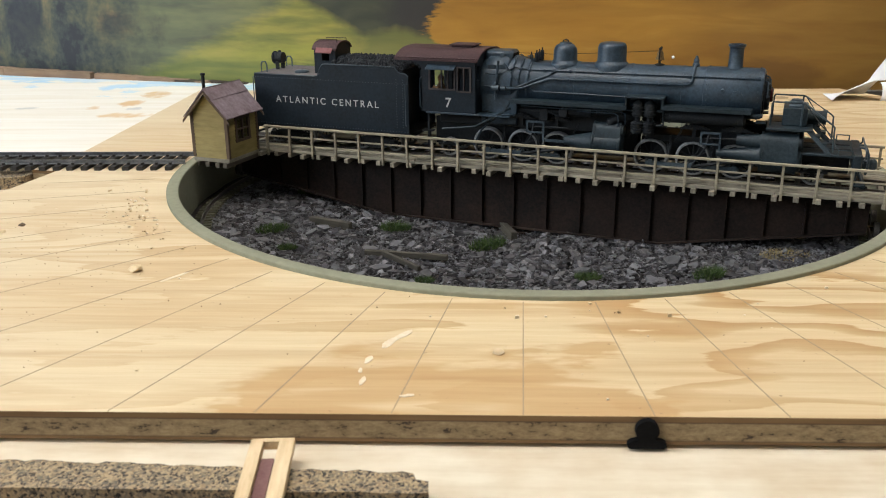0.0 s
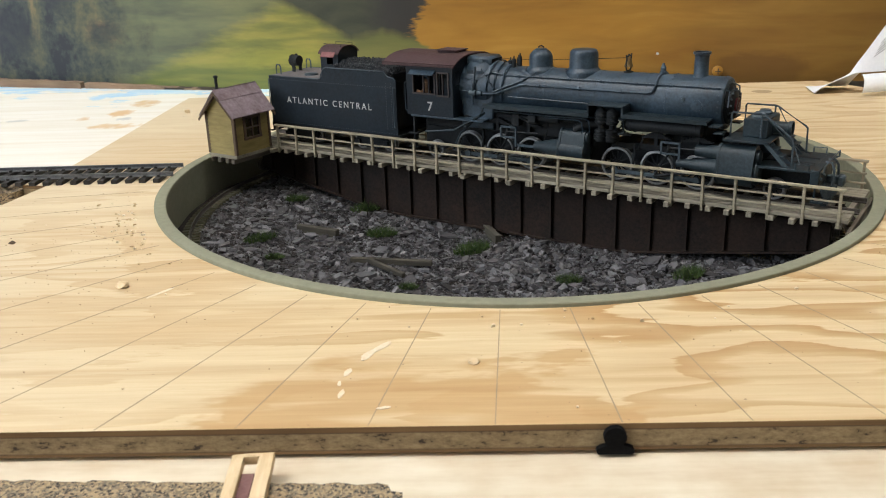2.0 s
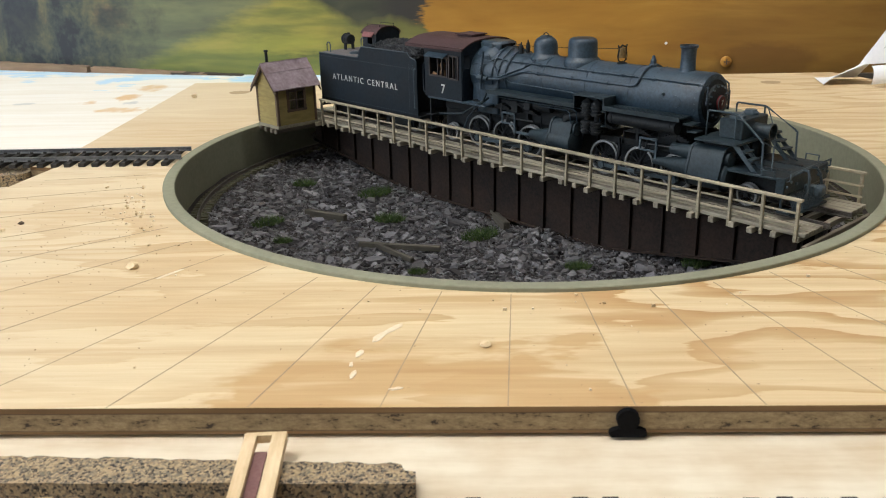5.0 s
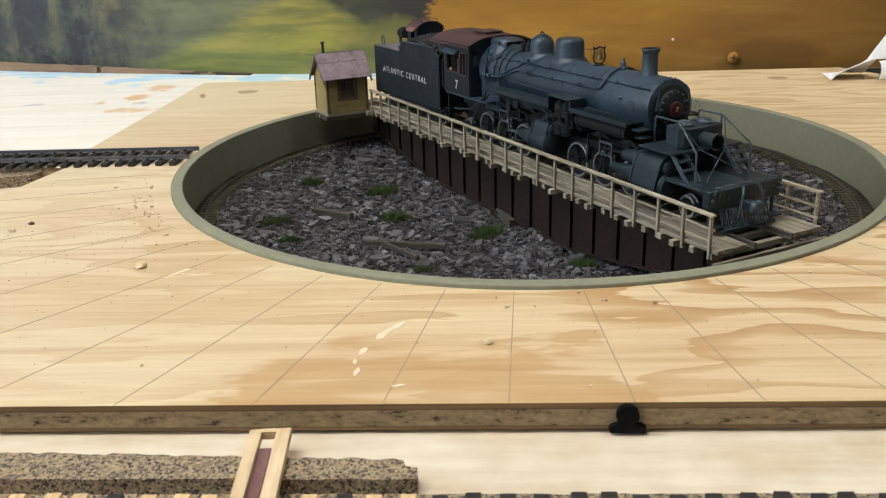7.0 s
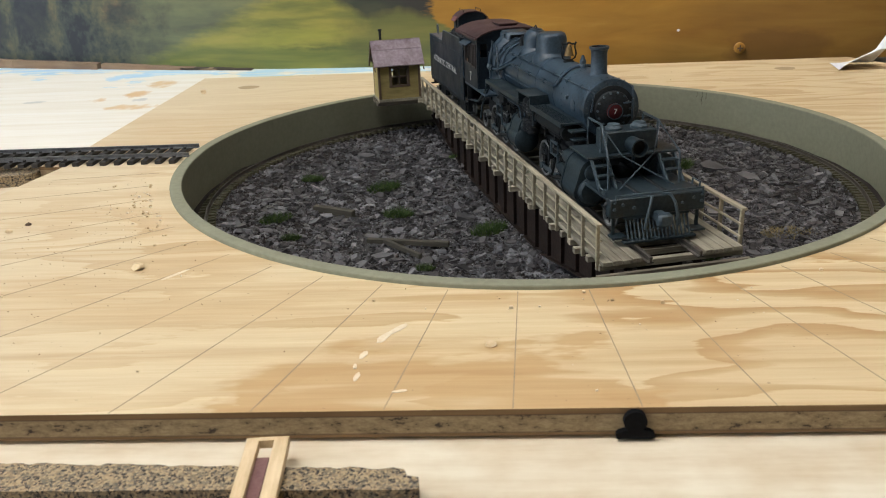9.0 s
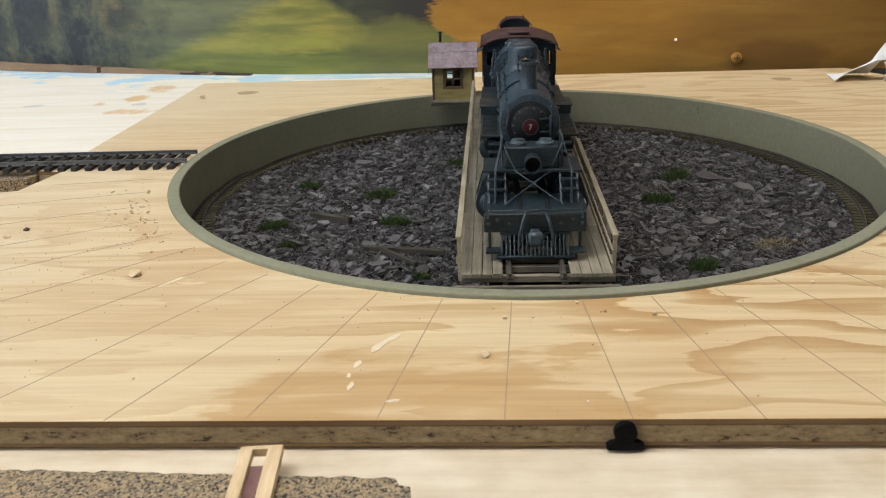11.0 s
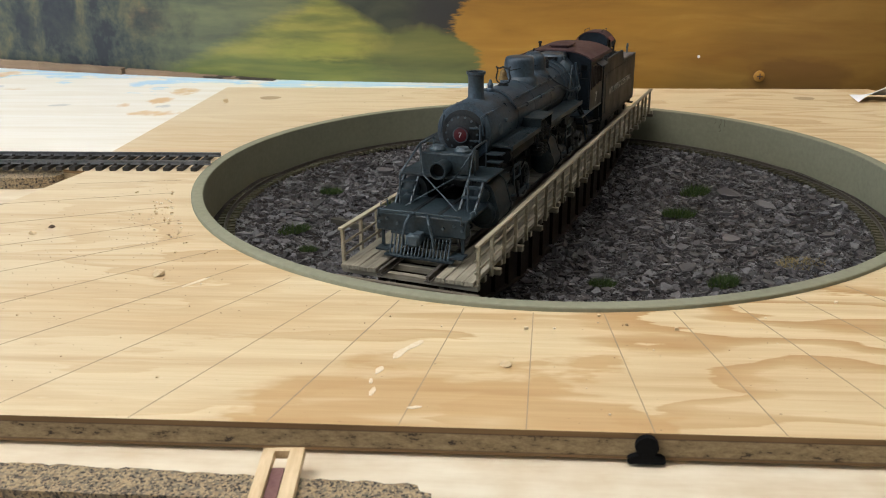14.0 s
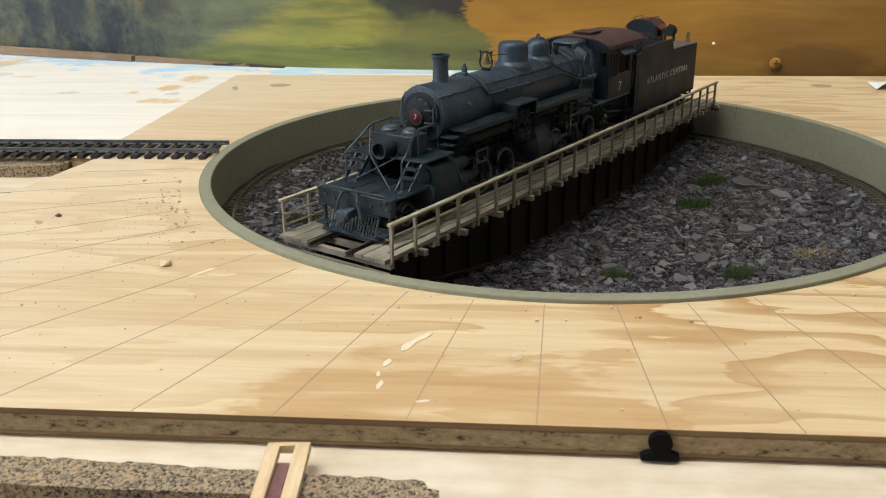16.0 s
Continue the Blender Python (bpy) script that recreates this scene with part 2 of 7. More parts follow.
def backdrop_material():
    """Hand-painted hills: dark woods, a yellow-green meadow, a dark ridge and an ochre slope, in loose brush strokes."""
    m, t, b = nodes_of("painted_backdrop")
    v = coords(t)
    sep = t.nodes.new("ShaderNodeSeparateXYZ")
    link(t, v, sep.inputs[0])
    x, z = sep.outputs[0], sep.outputs[2]

    def slanted(turn, sx, sz, detail=5, rough=0.5, distort=0.3):
        sl = t.nodes.new("ShaderNodeMapping")
        sl.inputs["Rotation"].default_value = (0, radians(turn), 0)
        sl.inputs["Scale"].default_value = (sx, sx, sz)
        link(t, v, sl.inputs[0])
        return noise_tex(t, sl.outputs[0], 1.0, detail, rough, distort)

    wob = calc(t, "SUBTRACT", noise_tex(t, v, 60, 4, 0.6), 0.5)
    fray = calc(t, "SUBTRACT", slanted(-8, 60, 330, 4, 0.6), 0.5)
    stroke = noise_tex(t, coords(t, (28, 28, 60)), 1.0, 4, 0.55, 0.6)
    climb = slanted(24, 13, 75, 5, 0.55, 0.2)
    sweep = slanted(-5, 12, 90, 4, 0.5, 0.3)
    brush = slanted(-22, 11, 46)
    flat = slanted(-6, 9, 60, 5, 0.55, 0.4)

    def above(value, soft):
        return ramp(t, calc(t, "MULTIPLY_ADD", value, 1.0 / soft, 0.5), [(0.0, grey(0)), (1.0, grey(1))])

    def blot(cx, cz, rx, rz, soft=0.8):
        dx = calc(t, "DIVIDE", calc(t, "SUBTRACT", calc(t, "MULTIPLY_ADD", wob, 0.035, x), cx), rx)
        dz = calc(t, "DIVIDE", calc(t, "SUBTRACT", calc(t, "MULTIPLY_ADD", fray, 0.012, z), cz), rz)
        d = calc(t, "ADD", calc(t, "MULTIPLY", dx, dx), calc(t, "MULTIPLY", dz, dz))
        return ramp(t, d, [(1.0 - soft, grey(1)), (1.0, grey(0))])

    # woods: upright dark crowns with paler gaps, fading to haze
    crowns = noise_tex(t, coords(t, (34, 34, 25)), 1.0, 6, 0.62, 0.5)
    leafy = noise_tex(t, v, 190, 4, 0.6)
    tone = calc(t, "MULTIPLY_ADD", calc(t, "SUBTRACT", leafy, 0.5), 0.36, crowns)
    col = ramp(t, tone, [(0.36, (0.013, 0.018, 0.026)), (0.45, (0.036, 0.046, 0.042)), (0.54, (0.066, 0.076, 0.048)), (0.63, (0.105, 0.098, 0.052)), (0.72, (0.170, 0.128, 0.060))])
    for cx, cz, rx, rz in ((-0.408, 0.046, 0.026, 0.028), (-0.319, 0.044, 0.022, 0.013), (-0.447, 0.036, 0.013, 0.024), (-0.362, 0.075, 0.020, 0.016)):
        col = mix(t, calc(t, "MULTIPLY", blot(cx, cz, rx, rz), 0.75), col, (0.012, 0.017, 0.028))
    haze = ramp(t, climb, [(0.30, (0.056, 0.070, 0.050)), (0.46, (0.098, 0.112, 0.062)), (0.66, (0.156, 0.165, 0.077))])
    edge = calc(t, "ADD", calc(t, "ADD", x, 0.300), calc(t, "MULTIPLY", wob, 0.10))
    col = mix(t, above(edge, 0.05), col, haze)
    # meadow, climbing to the ridge, with a dark band above it
    line = calc(t, "SUBTRACT", calc(t, "MULTIPLY_ADD", x, 0.456, 0.140), z)
    line = calc(t, "MULTIPLY_ADD", fray, 0.012, calc(t, "MULTIPLY_ADD", wob, 0.010, line))
    meadow = ramp(t, climb, [(0.30, (0.106, 0.115, 0.037)), (0.43, (0.181, 0.185, 0.045)), (0.56, (0.281, 0.256, 0.055)), (0.70, (0.344, 0.281, 0.069))])
    field = ramp(t, sweep, [(0.28, (0.085, 0.105, 0.032)), (0.44, (0.140, 0.160, 0.038)), (0.60, (0.215, 0.220, 0.045)), (0.74, (0.270, 0.250, 0.055))])
    low = calc(t, "SUBTRACT", 0.021, calc(t, "MULTIPLY_ADD", fray, 0.016, z))
    meadow = mix(t, above(low, 0.016), meadow, field)
    meadow = mix(t, calc(t, "MULTIPLY", blot(-0.168, 0.024, 0.050, 0.010, 0.9), 0.4), meadow, (0.362, 0.356, 0.056))
    olive = ramp(t, sweep, [(0.3, (0.075, 0.090, 0.035)), (0.7, (0.169, 0.169, 0.053))])
    side = calc(t, "ADD", calc(t, "MULTIPLY_ADD", wob, 0.05, x), 0.122)
    meadow = mix(t, calc(t, "MULTIPLY", above(side, 0.035), 0.8), meadow, olive)
    col = mix(t, above(line, 0.012), col, meadow)
    # dark ridge coming down from above, with a notch in its foot
    fall = calc(t, "MULTIPLY_ADD", x, -0.55, -0.0215)
    foot = calc(t, "MAXIMUM", fall, calc(t, "MULTIPLY_ADD", calc(t, "ABSOLUTE", calc(t, "ADD", x, 0.084)), -0.22, 0.0435))
    ridge = calc(t, "SUBTRACT", calc(t, "MULTIPLY_ADD", wob, 0.008, z), foot)
    dark = ramp(t, stroke, [(0.3, (0.026, 0.033, 0.026)), (0.7, (0.062, 0.068, 0.042))])
    dark = mix(t, above(calc(t, "ADD", calc(t, "MULTIPLY_ADD", wob, 0.02, x), 0.090), 0.022), dark, (0.030, 0.030, 0.030))
    col = mix(t, above(ridge, 0.007), col, dark)
    # ochre slope, brushed out in ragged strokes against the green
    neck = calc(t, "MULTIPLY", above(calc(t, "SUBTRACT", z, 0.032), 0.014), 0.022)
    back = calc(t, "MULTIPLY", above(calc(t, "SUBTRACT", z, 0.054), 0.014), -0.010)
    o = calc(t, "ADD", calc(t, "ADD", calc(t, "ADD", x, 0.039), neck), back)
    o = calc(t, "MULTIPLY_ADD", fray, 0.026, calc(t, "MULTIPLY_ADD", wob, 0.010, o))
    ochre = ramp(t, flat, [(0.25, (0.248, 0.116, 0.018)), (0.42, (0.330, 0.165, 0.024)), (0.58, (0.380, 0.200, 0.031)), (0.75, (0.473, 0.275, 0.055))])
    col = mix(t, above(o, 0.005), col, ochre)
    rust = ramp(t, flat, [(0.3, (0.144, 0.070, 0.013)), (0.7, (0.249, 0.134, 0.028))])
    r = calc(t, "ADD", calc(t, "SUBTRACT", x, 0.13), calc(t, "MULTIPLY", calc(t, "SUBTRACT", brush, 0.5), 0.25))
    col = mix(t, calc(t, "MULTIPLY", above(r, 0.14), 0.75), col, rust)
    col = mix(t, calc(t, "MULTIPLY", blot(0.205, 0.006, 0.045, 0.016, 0.5), 0.6), col, (0.149, 0.068, 0.015))
    link(t, col, b.inputs["Base Color"])
    b.inputs["Roughness"].default_value = 0.55
    relief(t, b, brush, 0.12, 0.0006)
    return m


def rock_material(name, stops, island=True, rough=0.75, gloss=0.18):
    m, t, b = nodes_of(name)
    if island:
        g = t.nodes.new("ShaderNodeNewGeometry").outputs["Random Per Island"]
    else:
        g = random_of(t)
    f = noise_tex(t, coords(t), 700, 4, 0.65)
    s = calc(t, "MULTIPLY_ADD", f, 0.35, calc(t, "MULTIPLY", g, 0.72))
    link(t, ramp(t, s, stops), b.inputs["Base Color"])
    b.inputs["Roughness"].default_value = rough
    b.inputs["Specular IOR Level"].default_value = gloss
    relief(t, b, f, 0.6, 0.0004)
    return m


def cork_material():
    m, t, b = nodes_of("cork_roadbed")
    vo = t.nodes.new("ShaderNodeTexVoronoi")
    vo.inputs["Scale"].default_value = 1750
    link(t, coords(t), vo.inputs["Vector"])
    sep = t.nodes.new("ShaderNodeSeparateColor")
    link(t, vo.outputs["Color"], sep.inputs[0])
    col = ramp(t, sep.outputs[0], [(0.0, (0.025, 0.022, 0.02)), (0.14, (0.06, 0.05, 0.04)), (0.24, (0.15, 0.125, 0.09)), (0.42, (0.27, 0.195, 0.115)), (0.62, (0.42, 0.31, 0.18)), (0.82, (0.30, 0.235, 0.15)), (1.0, (0.15, 0.13, 0.10))])
    link(t, col, b.inputs["Base Color"])
    b.inputs["Roughness"].default_value = 0.9
    relief(t, b, vo.outputs["Distance"], 0.35, 0.0004)
    return m


PLY = plywood_material()
PLY_EDGE = ply_edge_material()
WHITE_PLY = white_board_material()
BACKDROP = backdrop_material()
PINE = timber("pale_pine", (0.72, 0.645, 0.51), (0.56, 0.445, 0.30), (0.02, 0.16, 1), 0.6, 1.0, 0.1, 0.0)
CONCRETE = paint("grey_green_concrete", (0.205, 0.206, 0.146), (0.275, 0.277, 0.204), 0.8, 0, 22, 420, 0.12, 0.8)
LOCO = paint("blue_black_loco_paint", (0.0095, 0.0190, 0.0300), (0.045, 0.077, 0.111), 0.42, 0, 70, 900, 0.20, 0.75, 0.42)
# LOCO again, darker: the shade on the low parts is put into this colour
CHASSIS_SHADED = paint("shaded_blue_chassis", (0.0055, 0.0110, 0.0150), (0.029, 0.047, 0.060), 0.48, 0, 80, 900, 0.25, 0.75, 0.32)
# LOCO copy with the weaker light on upright cab and tender sides painted in
CAB_SHADED = paint("shaded_blue_black", (0.0030, 0.0062, 0.0105), (0.014, 0.024, 0.036), 0.5, 0, 60, 900, 0.2, 0.75, 0.25)
LOCO_DARK = paint("sooty_black", (0.005, 0.006, 0.008), (0.020, 0.024, 0.027), 0.6, 0, 90, 1300, 0.3, 0.6)
EDGE_WORN = paint("dusty_grey_steel", (0.018, 0.032, 0.044), (0.066, 0.092, 0.112), 0.5, 0, 120, 1500, 0.3, 0.6, 0.4)
ROOF_RED = paint("faded_maroon", (0.040, 0.022, 0.024), (0.088, 0.052, 0.053), 0.6, 0, 90, 1200, 0.3, 0.6)
AWNING_RED = paint("dusty_red", (0.13, 0.045, 0.045), (0.22, 0.10, 0.10), 0.6, 0, 90, 1200, 0.3, 0.6)
PLATE_RED = paint("red_plate", (0.042, 0.004, 0.007), (0.085, 0.014, 0.017), 0.4, 0, 150, 1200, 0.1, 0.6)
LETTER = paint("worn_white_lettering", (0.28, 0.29, 0.29), (0.60, 0.60, 0.58), 0.6, 0, 350, 1800, 0.1, 0.6)
STEEL = paint("bright_wheel_steel", (0.12, 0.13, 0.135), (0.32, 0.32, 0.32), 0.45, 0.4, 150, 1500, 0.2, 0.6)
RAIL = paint("browned_rail", (0.050, 0.042, 0.036), (0.14, 0.125, 0.11), 0.45, 0.4, 150, 1500, 0.2, 0.6)
RAIL_NEW = paint("blackened_rail", (0.10, 0.105, 0.115), (0.26, 0.265, 0.275), 0.42, 0.5, 150, 1500, 0.1, 0.6)
TIE_BLACK = paint("black_plastic_sleeper", (0.018, 0.018, 0.018), (0.05, 0.045, 0.04), 0.55, 0, 100, 1200, 0.2, 0.6)
GIRDER = paint("rusty_girder", (0.010, 0.0070, 0.006), (0.042, 0.025, 0.018), 0.7, 0, 55, 900, 0.3, 0.7)
DECK = timber("weathered_grey_timber", (0.285, 0.258, 0.198), (0.125, 0.108, 0.078), (0.05, 1, 1), 0.85, 1.0, 0.5, 0.35)
RAILING = timber("bleached_handrail", (0.345, 0.305, 0.222), (0.185, 0.155, 0.105), (0.05, 1, 1), 0.85, 1.0, 0.4, 0.25)
BRIDGE_TIE = timber("weathered_brown_tie", (0.30, 0.265, 0.20), (0.13, 0.110, 0.082), (1, 0.05, 1), 0.85, 1.0, 0.5, 0.5)
DARK_TIE = timber("old_dark_timber", (0.16, 0.135, 0.10), (0.07, 0.055, 0.04), (1, 0.05, 1), 0.85, 1.0, 0.5, 0.5)
BEAM = timber("grey_brown_beam", (0.066, 0.058, 0.043), (0.030, 0.026, 0.019), (0.05, 1, 1), 0.85, 1.0, 0.5, 0.3)
OLIVE_TIE = paint("olive_sleeper", (0.055, 0.051, 0.032), (0.105, 0.098, 0.064), 0.8, 0, 90, 900, 0.2, 0.6)
PALE_TIE = timber("fresh_timber_sleeper", (0.70, 0.52, 0.30), (0.52, 0.34, 0.17), (1, 0.05, 1), 0.7, 1.0, 0.3, 0.2)
BIRCH = timber("laser_cut_birch", (0.72, 0.57, 0.37), (0.46, 0.31, 0.15), (1, 0.1, 1), 0.6, 0.6, 0.2, 0.1)
PLUM = paint("plum_brown_strip", (0.15, 0.075, 0.075), (0.23, 0.13, 0.125), 0.6, 0, 60, 900, 0.2, 0.6)
HUT_WALL = timber("yellow_clapboard_paint", (0.300, 0.232, 0.082), (0.195, 0.148, 0.046), (0.2, 0.2, 1), 0.75, 0.6, 0.3, 0.12)
CAB_FRAME = paint("dusty_brown_frame", (0.030, 0.026, 0.027), (0.072, 0.062, 0.061), 0.6, 0, 120, 1200, 0.2, 0.6)
HUT_TRIM = timber("brown_hut_trim", (0.115, 0.075, 0.046), (0.060, 0.038, 0.024), (1, 1, 0.1), 0.8, 0.6, 0.3, 0.1)
TIN = paint("rusty_purple_tin", (0.15, 0.108, 0.120), (0.36, 0.310, 0.350), 0.45, 0, 110, 500, 0.25, 0.9)
COAL = rock_material("coal", [(0.1, (0.006, 0.007, 0.009)), (0.9, (0.030, 0.034, 0.040))], rough=0.6, gloss=0.22)
SLATE = rock_material("slate_rubble", [(0.08, (0.020, 0.017, 0.019)), (0.28, (0.029, 0.027, 0.029)), (0.45, (0.057, 0.053, 0.058)), (0.60, (0.086, 0.080, 0.081)), (0.72, (0.101, 0.100, 0.111)), (0.86, (0.140, 0.138, 0.148)), (0.97, (0.245, 0.235, 0.237)), (1.0, (0.196, 0.143, 0.102))], rough=0.5, gloss=0.36)
SLATE_BIG = rock_material("slate_slab", [(0.06, (0.046, 0.047, 0.052)), (0.9, (0.115, 0.112, 0.118))], island=False, rough=0.5, gloss=0.4)
DIRT = paint("dark_ash_ground", (0.014, 0.011, 0.011), (0.040, 0.033, 0.031), 0.95, 0, 120, 1200, 0.8, 0.6)
GRASS = rock_material("static_grass", [(0.05, (0.018, 0.038, 0.010)), (0.6, (0.048, 0.084, 0.022)), (1.0, (0.115, 0.140, 0.052))])
STRAW = rock_material("dry_grass", [(0.05, (0.16, 0.12, 0.05)), (1.0, (0.38, 0.31, 0.15))])
SPECK = rock_material("dark_speck", [(0.05, (0.09, 0.05, 0.03)), (1.0, (0.26, 0.16, 0.09))])
CRUMB = rock_material("wood_crumb", [(0.05, (0.34, 0.22, 0.11)), (0.4, (0.66, 0.52, 0.33)), (1.0, (0.84, 0.76, 0.62))])
CORK = cork_material()
BLACK = paint("matt_black_plastic", (0.004, 0.004, 0.0045), (0.010, 0.010, 0.011), 0.7, 0, 100, 800, 0.1, 0.6, 0.06)
GRAPHITE = paint("pencil_graphite", (0.24, 0.195, 0.14), (0.42, 0.32, 0.20), 0.6, 0, 60, 2500, 0.0, 0.5)
FILLER = paint("white_filler_smear", (0.68, 0.56, 0.40), (0.80, 0.73, 0.60), 0.7, 0, 90, 700, 0.2, 0.5)
PAPER = paint("white_paper", (0.74, 0.75, 0.78), (0.82, 0.83, 0.85), 0.7, 0, 12, 500, 0.03, 0.6)
PRINT = paint("grey_print", (0.22, 0.22, 0.24), (0.30, 0.30, 0.32), 0.7, 0, 50, 500, 0.0, 0.6)
OCHRE_SCREW = paint("ochre_painted_screw", (0.36, 0.17, 0.03), (0.48, 0.25, 0.05), 0.5, 0, 90, 900, 0.2, 0.6)
BRASS = paint("tarnished_brass", (0.085, 0.056, 0.024), (0.22, 0.150, 0.068), 0.45, 0.6, 90, 900, 0.2, 0.6)
PLASTER = paint("room_paint", (0.46, 0.45, 0.42), (0.52, 0.51, 0.48), 0.9, 0, 3, 60, 0.05, 0.6)
FLOORING = paint("concrete_floor", (0.28, 0.27, 0.25), (0.36, 0.35, 0.33), 0.8, 0, 3, 60, 0.1, 0.6)
FIGURE = paint("painted_figure", (0.18, 0.10, 0.06), (0.34, 0.21, 0.12), 0.7, 0, 400, 1500, 0.1, 0.6)
STRIP = timber("rough_brown_strip", (0.30, 0.20, 0.125), (0.16, 0.10, 0.065), (0.03, 0.03, 0.3), 0.85, 0.5, 0.4, 0.2)
# shade of the board's gap as a colour; also the backdrop's dark foot line
DARK_STRIP = timber("dark_brown_strip", (0.055, 0.038, 0.026), (0.022, 0.016, 0.012), (0.05, 0.05, 1), 0.85, 0.5, 0.4, 0.1)
KNOT = paint("knot_plug", (0.36, 0.265, 0.155), (0.46, 0.345, 0.21), 0.7, 0, 200, 1200, 0.2, 0.6)


def glass_material():
    m, t, b = nodes_of("window_glass")
    b.inputs["Base Color"].default_value = (0.9, 0.95, 0.95, 1)
    b.inputs["Roughness"].default_value = 0.05
    b.inputs["Transmission Weight"].default_value = 1.0
    b.inputs["IOR"].default_value = 1.45
    return m


def tube_material():
    m, t, b = nodes_of("lit_diffuser")
    b.inputs["Base Color"].default_value = (0.9, 0.9, 0.9, 1)
    b.inputs["Emission Color"].default_value = (1.0, 0.97, 0.93, 1)
    b.inputs["Emission Strength"].default_value = CEILING_GLOW
    return m


GLASS = glass_material()
DIFFUSER = tube_material()


# ---- mesh helpers: all shapes are written in millimetres ----
def mesh_of(name, bm, mat, smooth=True):
    bmesh.ops.recalc_face_normals(bm, faces=bm.faces)
    if smooth:
        for f in bm.faces:
            f.smooth = True
        for e in bm.edges:
            e.smooth = len(e.link_faces) == 2 and e.calc_face_angle(0) < radians(38)
    bm.transform(Matrix.Scale(0.001, 4))
    me = bpy.data.meshes.new(name)
    bm.to_mesh(me)
    bm.free()
    me.materials.append(mat)
    return me


def part(name, bm, mat, parent=None, label="", smooth=True):
    ob = new(name, mesh_of(name, bm, mat, smooth))
    ob.parent = parent
    if label:
        tagged(ob, label)
    return ob


def piece(name, me, parent, at=(0, 0, 0), turn=(0, 0, 0)):
    ob = new(name, me)
    ob.parent = parent
    ob.matrix_basis = pose(at[0] / 1000, at[1] / 1000, at[2] / 1000, *turn)
    return ob


def thing(name, label, category, at=(0, 0, 0), group="", turn=0.0):
    ob = new(name)
    ob.empty_display_size = 0.01
    ob.matrix_basis = pose(at[0] / 1000, at[1] / 1000, at[2] / 1000, 0, 0, turn)
    return tagged(ob, label, category, group)


def bx(bm, x0, x1, y0, y1, z0, z1, bevel=0.0):
    vs = [bm.verts.new((x, y, z)) for x in (x0, x1) for y in (y0, y1) for z in (z0, z1)]
    fs = [bm.faces.new([vs[i] for i in q]) for q in ((0, 1, 3, 2), (4, 6, 7, 5), (0, 4, 5, 1), (2, 3, 7, 6), (0, 2, 6, 4), (1, 5, 7, 3))]
    if bevel:
        es = list({e for f in fs for e in f.edges})
        bmesh.ops.bevel(bm, geom=es, offset=bevel, segments=1, affect="EDGES", profile=0.5)
    return bm


def cy(bm, p0, p1, r0, r1=None, n=16, caps=True):
    r1 = r0 if r1 is None else r1
    a, b = Vector(p0), Vector(p1)
    q = (b - a).to_track_quat("Z", "Y")
    rings = []
    for p, r in ((a, r0), (b, r1)):
        rings.append([bm.verts.new(p + q @ Vector((r * math.cos(2 * math.pi * i / n), r * math.sin(2 * math.pi * i / n), 0))) for i in range(n)])
    for i in range(n):
        bm.faces.new((rings[0][i], rings[0][(i + 1) % n], rings[1][(i + 1) % n], rings[1][i]))
    if caps:
        bm.faces.new(rings[0][::-1])
        bm.faces.new(rings[1])
    return bm


def pipe(bm, pts, r, n=6):
    """A bent rod: one sweep through the points."""
    pts = [Vector(p) for p in pts]
    rings = []
    for i, p in enumerate(pts):
        d = ((pts[min(i + 1, len(pts) - 1)] - p).normalized() + (p - pts[max(i - 1, 0)]).normalized())
        q = d.to_track_quat("Z", "Y")
        rings.append([bm.verts.new(p + q @ Vector((r * math.cos(2 * math.pi * k / n), r * math.sin(2 * math.pi * k / n), 0))) for k in range(n)])
    for a, b in zip(rings, rings[1:]):
        # join each vertex to the nearest one of the next ring, so that the sweep does not twist
        s = min(range(n), key=lambda k: (b[k].co - a[0].co - (b[0].co - b[0].co)).length)
        for k in range(n):
            bm.faces.new((a[k], a[(k + 1) % n], b[(k + 1 + s) % n], b[(k + s) % n]))
    bm.faces.new(rings[0][::-1])
    bm.faces.new(rings[-1])
    return bm


def lathe(bm, profile, base=(0, 0, 0), axis="z", n=24):
    """A turned shape from (radius, height) pairs, closed at both ends."""
    rings = []
    for r, h in profile:
        ring = []
        for i in range(n):
            c, s = r * math.cos(2 * math.pi * i / n), r * math.sin(2 * math.pi * i / n)
            v = (c, s, h) if axis == "z" else ((h, c, s) if axis == "x" else (c, h, s))
            ring.append(bm.verts.new(Vector(v) + Vector(base)))
        rings.append(ring)
    for a, b in zip(rings, rings[1:]):
        for i in range(n):
            bm.faces.new((a[i], a[(i + 1) % n], b[(i + 1) % n], b[i]))
    bm.faces.new(rings[0][::-1])
    bm.faces.new(rings[-1])
    return bm


def prism(bm, pts, lo, hi, plane="xz"):
    """A plate with the given outline; plane names the outline's axes."""
    def at(p, d):
        return {"xz": (p[0], d, p[1]), "yz": (d, p[0], p[1]), "xy": (p[0], p[1], d)}[plane]
    a = [bm.verts.new(at(p, lo)) for p in pts]
    b = [bm.verts.new(at(p, hi)) for p in pts]
    bm.faces.new(a[::-1])
    bm.faces.new(b)
    for i in range(len(pts)):
        j = (i + 1) % len(pts)
        bm.faces.new((a[i], a[j], b[j], b[i]))
    return bm


def B():
    return bmesh.new()


